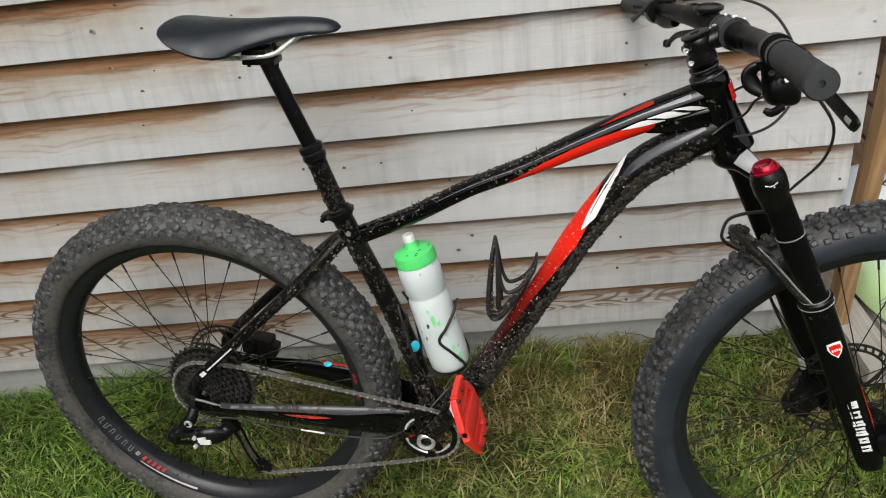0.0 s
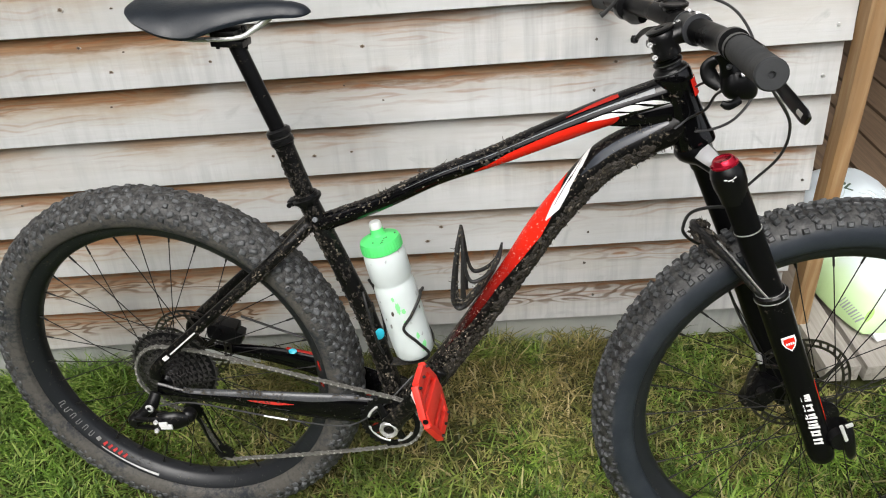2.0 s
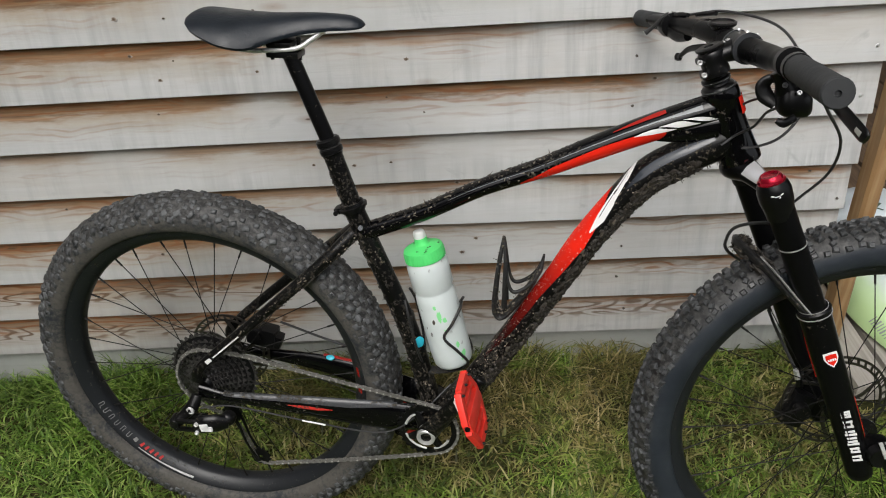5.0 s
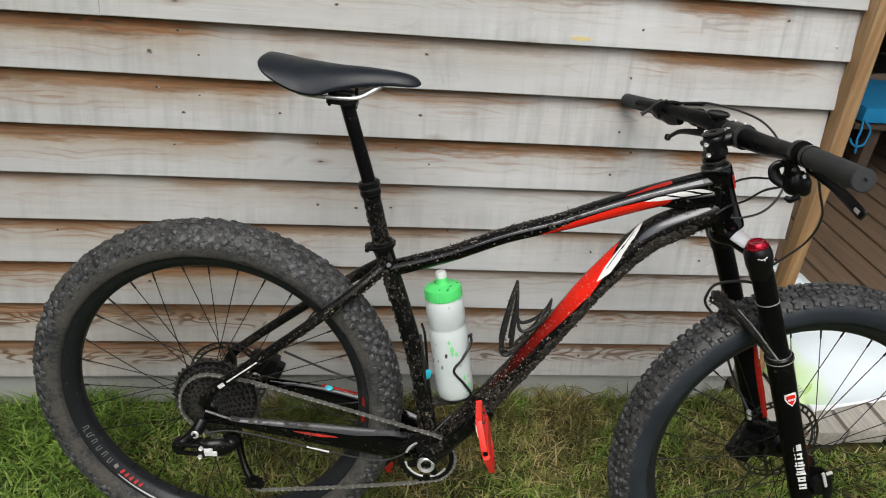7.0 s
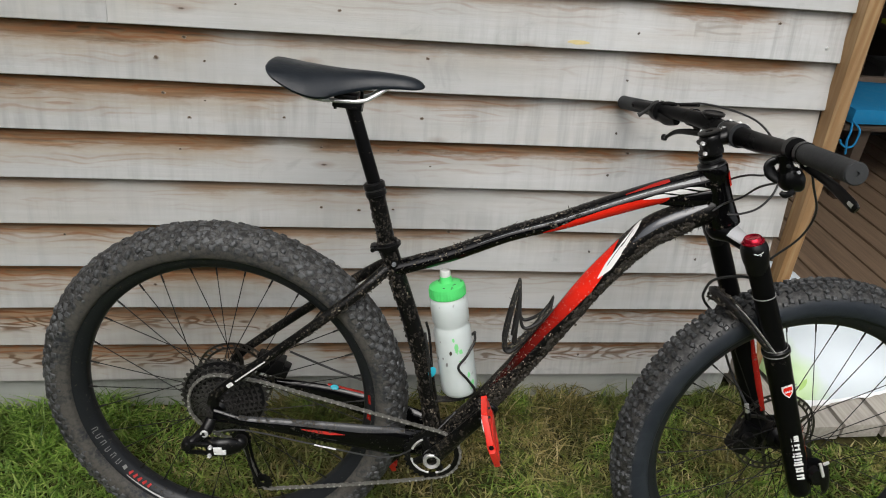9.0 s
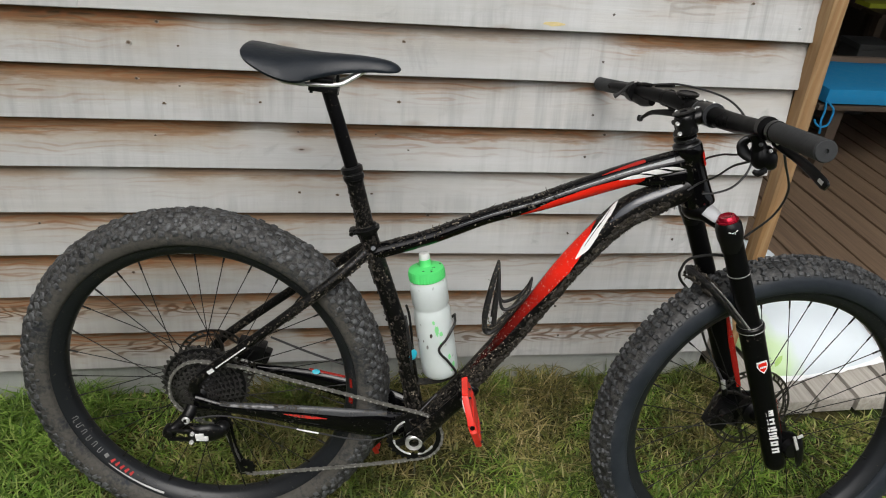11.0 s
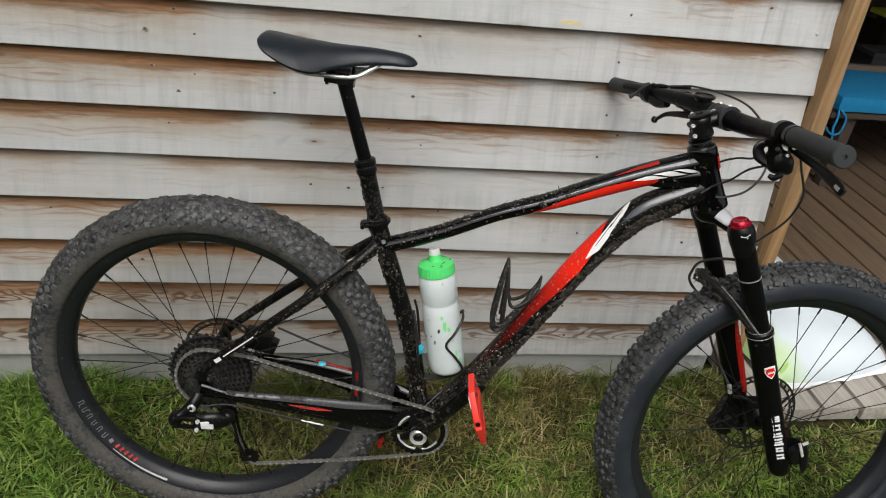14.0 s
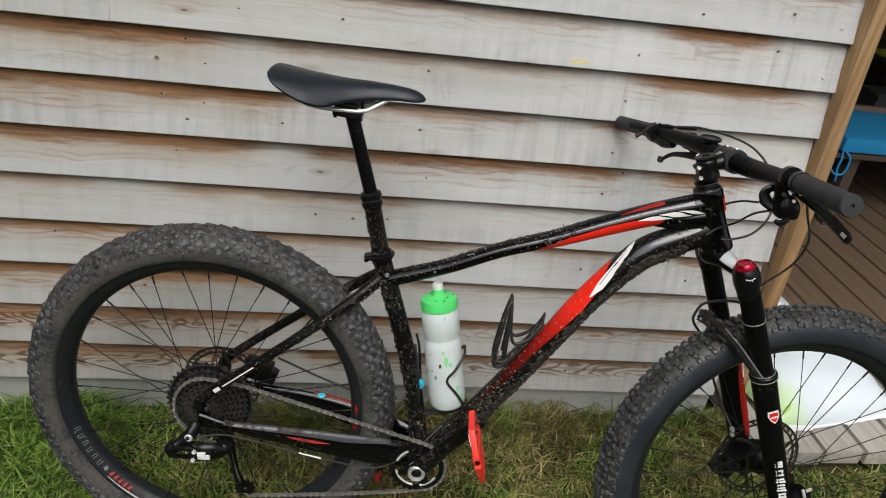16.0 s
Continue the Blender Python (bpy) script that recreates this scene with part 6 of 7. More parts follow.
# shifter under the chain-side grip: an angular pod and two thumb paddles
bm = bmesh.new()
core = Q(-0.270, 0.578, 0.190)
made = bmesh.ops.create_icosphere(bm, subdivisions=3, radius=1.0)
for v in made["verts"]:
    d = v.co.copy()
    k = 1.0 + 0.10 * noise.noise((d.x * 1.4 + 3, d.y * 1.4, d.z * 1.4))
    flat = Vector([math.copysign(abs(c) ** 0.82, c) for c in d])
    v.co = core + Vector((flat.x * 0.0210 * k, flat.y * 0.0150 * k, flat.z * 0.0185 * k - 0.004 * d.x))
shifter = part("shifter", bm, black_metal, bar, "black trigger shifter pod")
bm = bmesh.new()
sweep(bm, [Q(-0.290, 0.612, 0.192), Q(-0.286, 0.602, 0.193), Q(-0.280, 0.590, 0.192)], [(0.011, 0.010), (0.009, 0.008), (0.012, 0.010)], 12, 3)
part("shifter_clamp", bm, black_metal, shifter)
bm = bmesh.new()
sweep(bm, [Q(-0.285, 0.601, 0.186), Q(-0.295, 0.602, 0.182), Q(-0.3015, 0.594, 0.180), Q(-0.298, 0.583, 0.182), Q(-0.288, 0.574, 0.188)], [(0.003, 0.004), (0.0060, 0.0036), (0.0088, 0.0030), (0.0092, 0.0030), (0.006, 0.003)], 12, 5)
part("thumb_paddle", bm, black_metal, shifter)
bm = bmesh.new()
sweep(bm, [Q(-0.272, 0.562, 0.204), Q(-0.284, 0.557, 0.208), Q(-0.292, 0.560, 0.206)], [(0.005, 0.004), (0.005, 0.003), (0.003, 0.0025)], 8, 3)
part("thumb_paddle", bm, black_metal, shifter)
bolts("shifter_bolt", [Q(-0.287, 0.598, 0.203), Q(-0.272, 0.590, 0.2065)], (-0.2, -0.9, 0.4), 0.0030, 0.003, worn, shifter)
# seat-post remote by the wall-side grip
bm = bmesh.new()
lathe(bm, [(0.0122, -0.009), (0.0192, -0.009), (0.0205, 0.0), (0.0192, 0.009), (0.0122, 0.009)], Q(-0.292, 0.624, -0.226), (-0.15, 1, 0), 20)
sweep(bm, [Q(-0.290, 0.617, -0.222), Q(-0.284, 0.612, -0.196), Q(-0.278, 0.612, -0.170)], [(0.013, 0.012), (0.013, 0.011), (0.008, 0.008)], 12, 3)
sweep(bm, [Q(-0.290, 0.636, -0.222), Q(-0.282, 0.640, -0.205), Q(-0.276, 0.641, -0.190)], [0.006, 0.005, 0.0035], 10, 3)
remote = part("post_remote", bm, black_metal, bar, "small black dropper-post remote")
bm = bmesh.new()
sweep(bm, [Q(-0.298, 0.640, -0.218), Q(-0.308, 0.634, -0.222), Q(-0.320, 0.620, -0.228), Q(-0.331, 0.611, -0.231)], [(0.004, 0.003), (0.0036, 0.003), (0.0034, 0.0028), (0.005, 0.003)], 8, 4)
part("thumb_paddle", bm, worn_dark, remote, "worn dark thumb paddle")
bolts("remote_bolt", [Q(-0.296, 0.642, -0.220), Q(-0.284, 0.642, -0.222)], (0, -0.4, 1), 0.0026, 0.002, steel, remote)
# round device mount beside the stem
bm = bmesh.new()
lathe(bm, [(0.010, -0.010), (0.0140, -0.005), (0.0160, 0.001), (0.0195, 0.002), (0.0198, 0.0055), (0.017, 0.0068), (0.0150, 0.0048), (0.0, 0.0048)], Q(-0.262, 0.636, -0.066), (-0.05, -0.15, 1), 26)
part("device_mount", bm, black_metal, bar, "round black device mount")
for ob in list(bar.children):
    if ob.name.startswith(("post_remote", "device_mount")):
        ob.location.x -= 0.012


def cable(points, r=0.0020, mat=None, parent=None, steered=False, label=""):
    bm = bmesh.new()
    sweep(bm, points, r, 8, 8)
    ob = part("cable", bm, mat or cable_black, parent or bicycle, label)
    if steered:
        ob.matrix_local = STEER
    return ob


cable([Q(-0.282, 0.630, -0.215), Q(-0.262, 0.637, -0.185), Q(-0.244, 0.642, -0.155), Q(-0.214, 0.640, -0.09), Q(-0.197, 0.630, -0.035), Q(-0.187, 0.604, 0.010), Q(-0.181, 0.568, 0.035), Q(-0.188, 0.530, 0.045), Q(-0.208, 0.500, 0.044), Q(-0.233, 0.484, 0.034), Q(-0.256, 0.478, 0.022)], steered=True)
bm = bmesh.new()
sweep(bm, [Q(-0.270, 0.631, -0.205), Q(-0.252, 0.638, -0.165)], [0.0034, 0.0038], 10)
fitting = part("cable_barrel", bm, black_metal, bicycle)
fitting.matrix_local = STEER
cable([Q(-0.246, 0.605, 0.215), Q(-0.228, 0.578, 0.202), Q(-0.184, 0.527, 0.160), Q(-0.170, 0.474, 0.118), Q(-0.186, 0.427, 0.084), Q(-0.198, 0.408, 0.075)], 0.0019, steered=True)
cable([Q(-0.277, 0.590, 0.192), Q(-0.268, 0.586, 0.155), Q(-0.244, 0.566, 0.095), Q(-0.243, 0.554, 0.045), Q(-0.255, 0.538, 0.015), Q(-0.275, 0.520, 0.020)], 0.0018, steered=True)
cable([Q(-0.275, 0.575, 0.186), Q(-0.262, 0.552, 0.120), Q(-0.250, 0.518, 0.055), Q(-0.262, 0.498, 0.026), Q(-0.280, 0.484, 0.026)], 0.0018, steered=True)
cable([Q(-0.175, 0.372, 0.088), Q(-0.200, 0.372, 0.040), Q(-0.232, 0.350, 0.0), Q(-0.240, 0.322, -0.014), Q(-0.228, 0.295, -0.030), Q(-0.160, 0.230, -0.088), Q(-0.110, 0.130, -0.090), Q(-0.080, 0.068, -0.050)], 0.0026, steered=True)
cable([P(0.455, 0.02, 0.018), P(0.40, -0.03, 0.050), P(0.33, -0.075, 0.055), P(0.20, -0.048, 0.075), P(0.06, -0.028, 0.078), P(0.0, -0.030, 0.090)], 0.0016)
bm = bmesh.new()
sweep(bm, [P(0.232, -0.0545, 0.0735), P(0.190, -0.0465, 0.0762)], 0.00165, 8)
bike_part("cable_tag", bm, white_paint, None, "white print on the cable housing")
cable([P(0.30, 0.010, -0.06), P(0.20, 0.035, -0.066), P(0.11, 0.070, -0.062)], 0.0024)

bm = bmesh.new()
for k, (du, dv) in enumerate(((0.0, 0.0), (0.006, -0.006))):
    box(bm, Matrix.Translation(P(0.3570 + du, 0.2180 + dv, 0.0165)) @ pose(0, 0, 20, 0, 25 + 60 * k, 0), (0.004, 0.002, 0.016), 0.0008)
part("maker_mark", bm, white_paint, seat_tube, "small white mark")
# teal drops of protective tape
teal = plain("teal_plastic", (0.02, 0.42, 0.55), 0.4, bump=0.0)
for name, p, ax, r in (("frame_sticker", P(0.401, 0.104, 0.0165), (0.45, -1, 0.1), 0.0110), ("stay_sticker", P(0.205, 0.000, -0.056), (0, -1, 0.5), 0.0085)):
    bm = bmesh.new()
    lathe(bm, [(r * 0.9, -0.001), (r, 0.0), (r * 0.8, 0.0012), (0.0, 0.0018)], p, ax, 16)
    for v in bm.verts:
        v.co.z = p.z + (v.co.z - p.z) * (0.5 if name == "stay_sticker" else 1.0)
        v.co.x = p.x + (v.co.x - p.x) * (1.0 if name == "stay_sticker" else 0.75)
    bike_part(name, bm, teal, None, "teal round sticker")

# rim print: maker's pale letters as strokes, then red bars and a white block
bm = bmesh.new()
bm3 = bmesh.new()


def rim_bar(b, deg, r, long, tall, shear=0.0):
    a = radians(deg)
    m = Matrix((Vector((-math.sin(a), 0, math.cos(a))), Vector((math.cos(a), 0, math.sin(a))), Vector((0, -1, 0)))).transposed().to_4x4()
    m.translation = Vector((r * math.cos(a), -0.0201 - (r - 0.2862) * 0.742, r * math.sin(a)))
    box(b, m @ pose(0, 0, 0, 36.6, 0, shear), (long, tall, 0.0012))


for k in range(17):
    if k not in (2, 5, 8, 11, 14):
        rim_bar(bm, 201.5 + 1.15 * k, 0.2850, 0.0013, 0.0105)
    if k in (0, 1, 3, 4, 6, 9, 12, 15):
        rim_bar(bm, 202.0 + 1.15 * k, 0.2850 + (0.0047 if k % 2 else -0.0045), 0.0046, 0.0013)
rim_bar(bm, 223.2, 0.2850, 0.011, 0.0080, 20)
for k in range(11):
    rim_bar(bm3, 227.0 + 2.3 * k, 0.2918, 0.0125, 0.0014 + 0.00028 * k)
part("rim_lettering", bm, plain("pale_print", (0.20, 0.20, 0.195), 0.6, vary=0.8, scale=90), rear_wheel, "pale maker's lettering on the rim", smooth=False)
red_print = plain("scuffed_red_print", (0.52, 0.045, 0.045), 0.5, vary=0.7, scale=110)
for k in range(5):
    bm2 = bmesh.new()
    rim_bar(bm2, 226.5 + 2.35 * k, 0.2850, 0.0075, 0.0095, 34)
    part("rim_red_bar", bm2, red_print, rear_wheel, "slanted red bar on the rim", smooth=False)
part("rim_white_block", bm3, plain("scuffed_white_print", (0.42, 0.42, 0.41), 0.5, vary=0.6, scale=140), rear_wheel, "white print on the rim", smooth=False)
for deg, long, tall in ((-2, 0.012, 0.010), (6, 0.02, 0.006)):
    bm = bmesh.new()
    rim_bar(bm, deg, 0.2865, long, tall)
    part("rim_red_bar", bm, dark_red, rear_wheel, "red print on the rim", smooth=False)


# ---- bottle cages ----
cage_mat = mud_paint("cage_black", (0.014, 0.014, 0.014), 0.45, 0.6)
bm = bmesh.new()
sweep(bm, [P(0.385, 0.150, 0.0), P(0.402, 0.055, 0.0), P(0.412, 0.035, 0.0), P(0.455, 0.040, 0.0), P(0.478, 0.050, 0.0)], [(0.003, 0.014), (0.003, 0.014), (0.003, 0.012), (0.003, 0.010), (0.003, 0.008)], 10, 4)
for s in (1, -1):
    sweep(bm, [P(0.478, 0.050, 0.006 * s), P(0.487, 0.075, 0.022 * s), P(0.470, 0.105, 0.034 * s), P(0.449, 0.130, 0.0365 * s), P(0.462, 0.155, 0.032 * s), P(0.474, 0.180, 0.018 * s), P(0.474, 0.186, 0.0)], 0.0026, 8, 5)
    sweep(bm, [P(0.405, 0.050, 0.008 * s), P(0.398, 0.10, 0.028 * s), P(0.388, 0.16, 0.030 * s), P(0.380, 0.19, 0.020 * s)], 0.0025, 8, 4)
bike_part("bottle_cage", bm, cage_mat, None, "black wire bottle cage holding a bottle")
bm = bmesh.new()
for s in (1, -1):
    sweep(bm, [P(0.5445, 0.308, -0.004 + 0.002 * s), P(0.5390, 0.272, 0.009 * s), P(0.5335, 0.225, 0.015 * s), P(0.5310, 0.190, 0.016 * s), P(0.5330, 0.170, 0.012 * s)], [(0.0024, 0.002), (0.0036, 0.0026), (0.0036, 0.0028), (0.0040, 0.0030), (0.0050, 0.004)], 10, 4)
    sweep(bm, [P(0.5450, 0.306, -0.004 + 0.002 * s), P(0.5485, 0.272, 0.010 * s), P(0.5480, 0.225, 0.016 * s), P(0.5480, 0.185, 0.014 * s)], [(0.0024, 0.002), (0.0030, 0.0026), (0.0034, 0.0028), (0.0050, 0.004)], 10, 4)
    sweep(bm, [P(0.5490, 0.276, 0.010 * s), P(0.5530, 0.240, 0.015 * s), P(0.5600, 0.2205, 0.017 * s), P(0.5720, 0.2200, 0.017 * s), P(0.5910, 0.2340, 0.014 * s), P(0.6050, 0.2570, 0.008 * s), P(0.6100, 0.2810, 0.002 * s)], [(0.0022, 0.002), (0.0026, 0.0025), (0.0034, 0.0028), (0.0036, 0.003), (0.0036, 0.003), (0.0040, 0.003), (0.0018, 0.002)], 10, 4)
sweep(bm, [P(0.5320, 0.176, 0.0), P(0.5345, 0.164, 0.0), P(0.5460, 0.163, 0.0), P(0.5720, 0.196, 0.0), P(0.5960, 0.236, 0.0), P(0.6060, 0.262, 0.0)], [(0.004, 0.013), (0.006, 0.014), (0.007, 0.013), (0.006, 0.012), (0.005, 0.011), (0.003, 0.006)], 12, 4)
bike_part("bottle_cage", bm, cage_mat, None, "empty black bottle cage crusted with mud")


# ---- mud clods on the tubes ----
def clods(name, line, rads, count, spread, size, seed, mat, parent, label):
    """Small rough lumps stuck on a tube over an arc, in degrees."""
    rng = random.Random(seed)
    bm = bmesh.new()
    n = len(line)
    for _ in range(count):
        k = rng.uniform(0, n - 1.001)
        i = int(k)
        p = line[i].lerp(line[i + 1], k - i)
        t = (line[i + 1] - line[i]).normalized()
        s = Vector((0, 1, 0)) - t * t.y
        s.normalize()
        u = t.cross(s)
        a = radians(rng.uniform(*spread))
        nrm = u * math.cos(a) + s * math.sin(a)
        pos = p + u * (rads[i][0] * math.cos(a)) + s * (rads[i][1] * math.sin(a))
        r = rng.uniform(*size)
        q = nrm.cross(t).normalized()
        long = rng.uniform(0.8, 2.2)
        top = bm.verts.new(pos + nrm * r * rng.uniform(0.3, 0.9))
        m = 5
        ring = []
        for j in range(m):
            b = 2 * math.pi * (j + rng.uniform(-0.25, 0.25)) / m
            rr = r * rng.uniform(0.5, 1.2)
            ring.append((bm.verts.new(pos + (t * math.cos(b) * long + q * math.sin(b)) * rr - nrm * r * 0.3), bm.verts.new(pos + (t * math.cos(b) * long + q * math.sin(b)) * rr * 0.7 + nrm * r * rng.uniform(0.15, 0.5))))
        for j in range(m):
            (a0, a1), (b0, b1) = ring[j], ring[(j + 1) % m]
            bm.faces.new((a0, b0, b1, a1))
            bm.faces.new((a1, b1, top))
    return part(name, bm, mat, parent, label, kind="stuff")


def mud_mat():
    m = Mat("wet_mud", 0.8, spec=0.4)
    r = m.island()
    n = m.noise(m.coords(), 120, 4)
    col = m.mix(n, m.ramp(r, (0.0, (0.007, 0.006, 0.0045)), (0.55, (0.016, 0.0135, 0.0100)), (0.90, (0.036, 0.030, 0.022)), (1.0, (0.17, 0.145, 0.110))), (0.02, 0.016, 0.012))
    return m.done(col, m.ramp(n, (0.3, 0.45), (0.7, 0.9)))


mud = mud_mat()
splash = plain("dried_splash", (0.36, 0.29, 0.23), 0.9, vary=0.6, scale=190)
pale_mud = plain("dried_pale_mud", (0.16, 0.138, 0.105), 0.9, vary=0.75, scale=190)
dl, dr = dense(DOWN_TUBE, DOWN_R, 6)
clods("mud", dl[2:40], dr[2:40], 1900, (-95, -195), (0.0012, 0.0056), 3, mud, down_tube, "clods of dark mud and chopped grass")
clods("mud", dl[2:14], dr[2:14], 420, (-10, -120), (0.0008, 0.0028), 4, mud, down_tube, "spatter of pale and dark mud")
tl, tr = dense(TOP_TUBE, TOP_R, 6)
clods("mud", tl[:24], tr[:24], 220, (-60, 60), (0.0008, 0.0026), 5, mud, top_tube, "specks of mud along the tube")
SEAT_LINE = [P(0.417, -0.055), P(0.405, 0.010), P(0.3725, 0.140), P(0.304, 0.330), P(0.294, 0.358)]
sl, sr = dense(SEAT_LINE, [(0.018, 0.018), (0.0175, 0.0175), (0.0175, 0.0175), (0.0165, 0.0165), (0.0175, 0.0175)], 6)
clods("mud", sl, sr, 320, (-150, 60), (0.0010, 0.0042), 6, mud, seat_tube, "spatter of pale and dark mud")
pl, pr = dense([P(0.297, 0.349), P(0.28, 0.407), P(0.264, 0.464)], [(0.0155, 0.0155)] * 3, 8)
clods("mud", pl, pr, 160, (-160, 60), (0.0008, 0.0026), 7, mud, post, "spatter of mud")
ssl, ssr = dense([P(0.302, 0.312, 0.016), P(0.25, 0.265, 0.045), P(0.15, 0.178, 0.066), P(0.012, 0.055, 0.072)], [(0.012, 0.011), (0.0105, 0.009), (0.0095, 0.008), (0.009, 0.007)], 6)
clods("mud", ssl, ssr, 160, (-120, 120), (0.0008, 0.0028), 8, mud, near_seat_stay, "spatter of mud")

clods("mud", dl[9:32], dr[9:32], 170, (-5, -88), (0.0006, 0.0017), 14, splash, down_tube, "pale flecks of mud over the red paint")
clods("mud", tl[2:22], tr[2:22], 70, (10, -100), (0.0005, 0.0020), 15, pale_mud, top_tube, "pale flecks of mud")
clods("mud", sl, sr, 55, (-150, 0), (0.0006, 0.0022), 17, pale_mud, seat_tube, "pale flecks of mud")
clods("mud", dl[2:16], dr[2:16], 90, (-20, -140), (0.0006, 0.0022), 18, pale_mud, down_tube, "pale flecks of mud")
clods("mud", ssl, ssr, 45, (-120, 40), (0.0006, 0.0022), 19, pale_mud, near_seat_stay, "pale flecks of mud")


def chaff(line, rads, count, spread, seed, mat, parent, label):
    """Chopped grass and twigs caught in the mud, sticking out at all angles."""
    rng = random.Random(seed)
    verts, faces = [], []
    for _ in range(count):
        k = rng.uniform(0, len(line) - 1.001)
        i = int(k)
        p = line[i].lerp(line[i + 1], k - i)
        t = (line[i + 1] - line[i]).normalized()
        s = (Vector((0, 1, 0)) - t * t.y).normalized()
        u = t.cross(s)
        a = radians(rng.uniform(*spread))
        nrm = u * math.cos(a) + s * math.sin(a)
        p = p + u * (rads[i][0] * math.cos(a)) + s * (rads[i][1] * math.sin(a))
        d = (nrm * rng.uniform(0.1, 0.8) + t * rng.uniform(-1, 1) + nrm.cross(t) * rng.uniform(-1, 1)).normalized()
        w = d.cross(nrm).normalized() * rng.uniform(0.0004, 0.0010)
        long = rng.uniform(0.003, 0.0085)
        b = len(verts)
        q = p + d * long + nrm * rng.uniform(0, 0.002)
        verts += [p - w, p + w, q + w * 0.6, q - w * 0.6, p + nrm * 0.0006, q + nrm * 0.0004]
        faces += [(b, b + 1, b + 2, b + 3), (b, b + 3, b + 5, b + 4), (b + 1, b + 4, b + 5, b + 2)]
    me = bpy.data.meshes.new("chaff")
    me.from_pydata([tuple(v) for v in verts], [], faces)
    me.materials.append(mat)
    ob = new("chaff", me)
    ob.parent = parent
    return tagged(ob, label=label, kind="stuff")


def chaff_mat():
    m = Mat("chopped_grass", 0.8, spec=0.3)
    r = m.island()
    return m.done(m.ramp(r, (0.0, (0.010, 0.009, 0.006)), (0.6, (0.034, 0.028, 0.018)), (0.88, (0.08, 0.066, 0.045)), (1.0, (0.22, 0.19, 0.14))))


bits = chaff_mat()
chaff(dl[3:42], dr[3:42], 330, (-95, -200), 21, bits, down_tube, "chopped grass caught in the mud")
chaff(tl[:22], tr[:22], 30, (-80, 40), 22, bits, top_tube, "grass flecks")
chaff(sl, sr, 40, (-150, 60), 23, bits, seat_tube, "grass flecks")
chaff(ssl, ssr, 60, (-120, 120), 24, bits, near_seat_stay, "grass flecks")
CAGE = spline([P(0.541, 0.30), P(0.535, 0.18), P(0.574, 0.205), P(0.603, 0.262)], 6)
clods("mud", CAGE, [(0.005, 0.015)] * 19, 110, (-150, 10), (0.0006, 0.0019), 27, pale_mud, down_tube, "pale mud on the empty cage")
chaff(spline([P(0.541, 0.30), P(0.535, 0.18), P(0.574, 0.205), P(0.603, 0.262)], 6), [(0.005, 0.016)] * 19, 60, (-170, 0), 25, bits, down_tube, "grass caught round the cage")

al, ar = dense([Q(-0.196, 0.300, 0.046), Q(-0.218, 0.318, 0.018), Q(-0.222, 0.320, -0.012), Q(-0.200, 0.302, -0.046)], [(0.012, 0.008)] * 4, 6)
clods("mud", al, ar, 170, (-180, 180), (0.0012, 0.0050), 16, mud, arch, "clods of mud on the arch")
chaff(al, ar, 40, (-180, 180), 26, bits, arch, "grass caught on the arch")

# ---- water bottle ----
BOT, TOPDIR = P(0.4600, 0.0545), (P(0.4065, 0.3020) - P(0.4600, 0.0545)).normalized()
BOT = BOT + TOPDIR * 0.005


def bottle_plastic():
    m = Mat("milky_bottle_plastic", 0.35, spec=0.4)
    c = m.coords()
    n = m.noise(c, 18, 3)
    spots = m.math('MULTIPLY', m.ramp(m.math('ADD', m.voronoi(m.coords((1.0, 1.0, 0.55)), 58), m.math('MULTIPLY', m.noise(c, 150, 2), 0.10)), (0.185, 1.0), (0.225, 0.0)), m.ramp(m.noise(c, 21, 2), (0.46, 0.0), (0.53, 1.0)))
    col = m.mix(n, (0.50, 0.555, 0.54), (0.645, 0.70, 0.695))
    m.b.inputs["Subsurface Weight"].default_value = 0.25
    m.b.inputs["Subsurface Radius"].default_value = (0.01, 0.01, 0.01)
    return m.done(m.mix(spots, col, (0.05, 0.04, 0.03)))


bottle = tagged(empty("water_bottle", BIKE @ Matrix.Translation(BOT)), "milky white sports bottle with a green cap, in the frame's cage", "bottle")
bm = bmesh.new()
BODY = [(0.0, 0.002), (0.026, 0.0), (0.031, 0.002), (0.0345, 0.008), (0.0355, 0.03), (0.0355, 0.09), (0.0352, 0.128), (0.0345, 0.142), (0.0318, 0.148), (0.0318, 0.152), (0.0350, 0.159), (0.0352, 0.190), (0.0346, 0.201), (0.0315, 0.208), (0.0, 0.209)]
lathe(bm, BODY, (0, 0, 0), TOPDIR, 48)
part("bottle_body", bm, bottle_plastic(), bottle)
green_cap = plain("green_cap_plastic", (0.085, 0.64, 0.16), 0.4, vary=0.08, bump=0.05)
bm = bmesh.new()
lathe(bm, [(0.0325, 0.2085), (0.0342, 0.2100), (0.0342, 0.222), (0.0325, 0.2285), (0.024, 0.232), (0.013, 0.235), (0.0115, 0.238), (0.0105, 0.247), (0.0, 0.247)], (0, 0, 0), TOPDIR, 144)
e = Vector((0, -1, 0))
e = (e - TOPDIR * e.dot(TOPDIR)).normalized()
f = TOPDIR.cross(e)
for v in bm.verts:
    h = v.co.dot(TOPDIR)
    out = v.co - TOPDIR * h
    if out.length > 0.0335:
        a = math.atan2(out.dot(f), out.dot(e))
        v.co = TOPDIR * h + out.normalized() * (0.0338 + 0.0009 * (1 if math.sin(a * 36) > 0 else 0))
cap = part("cap", bm, green_cap, bottle, "bright green ribbed screw cap")
bm = bmesh.new()
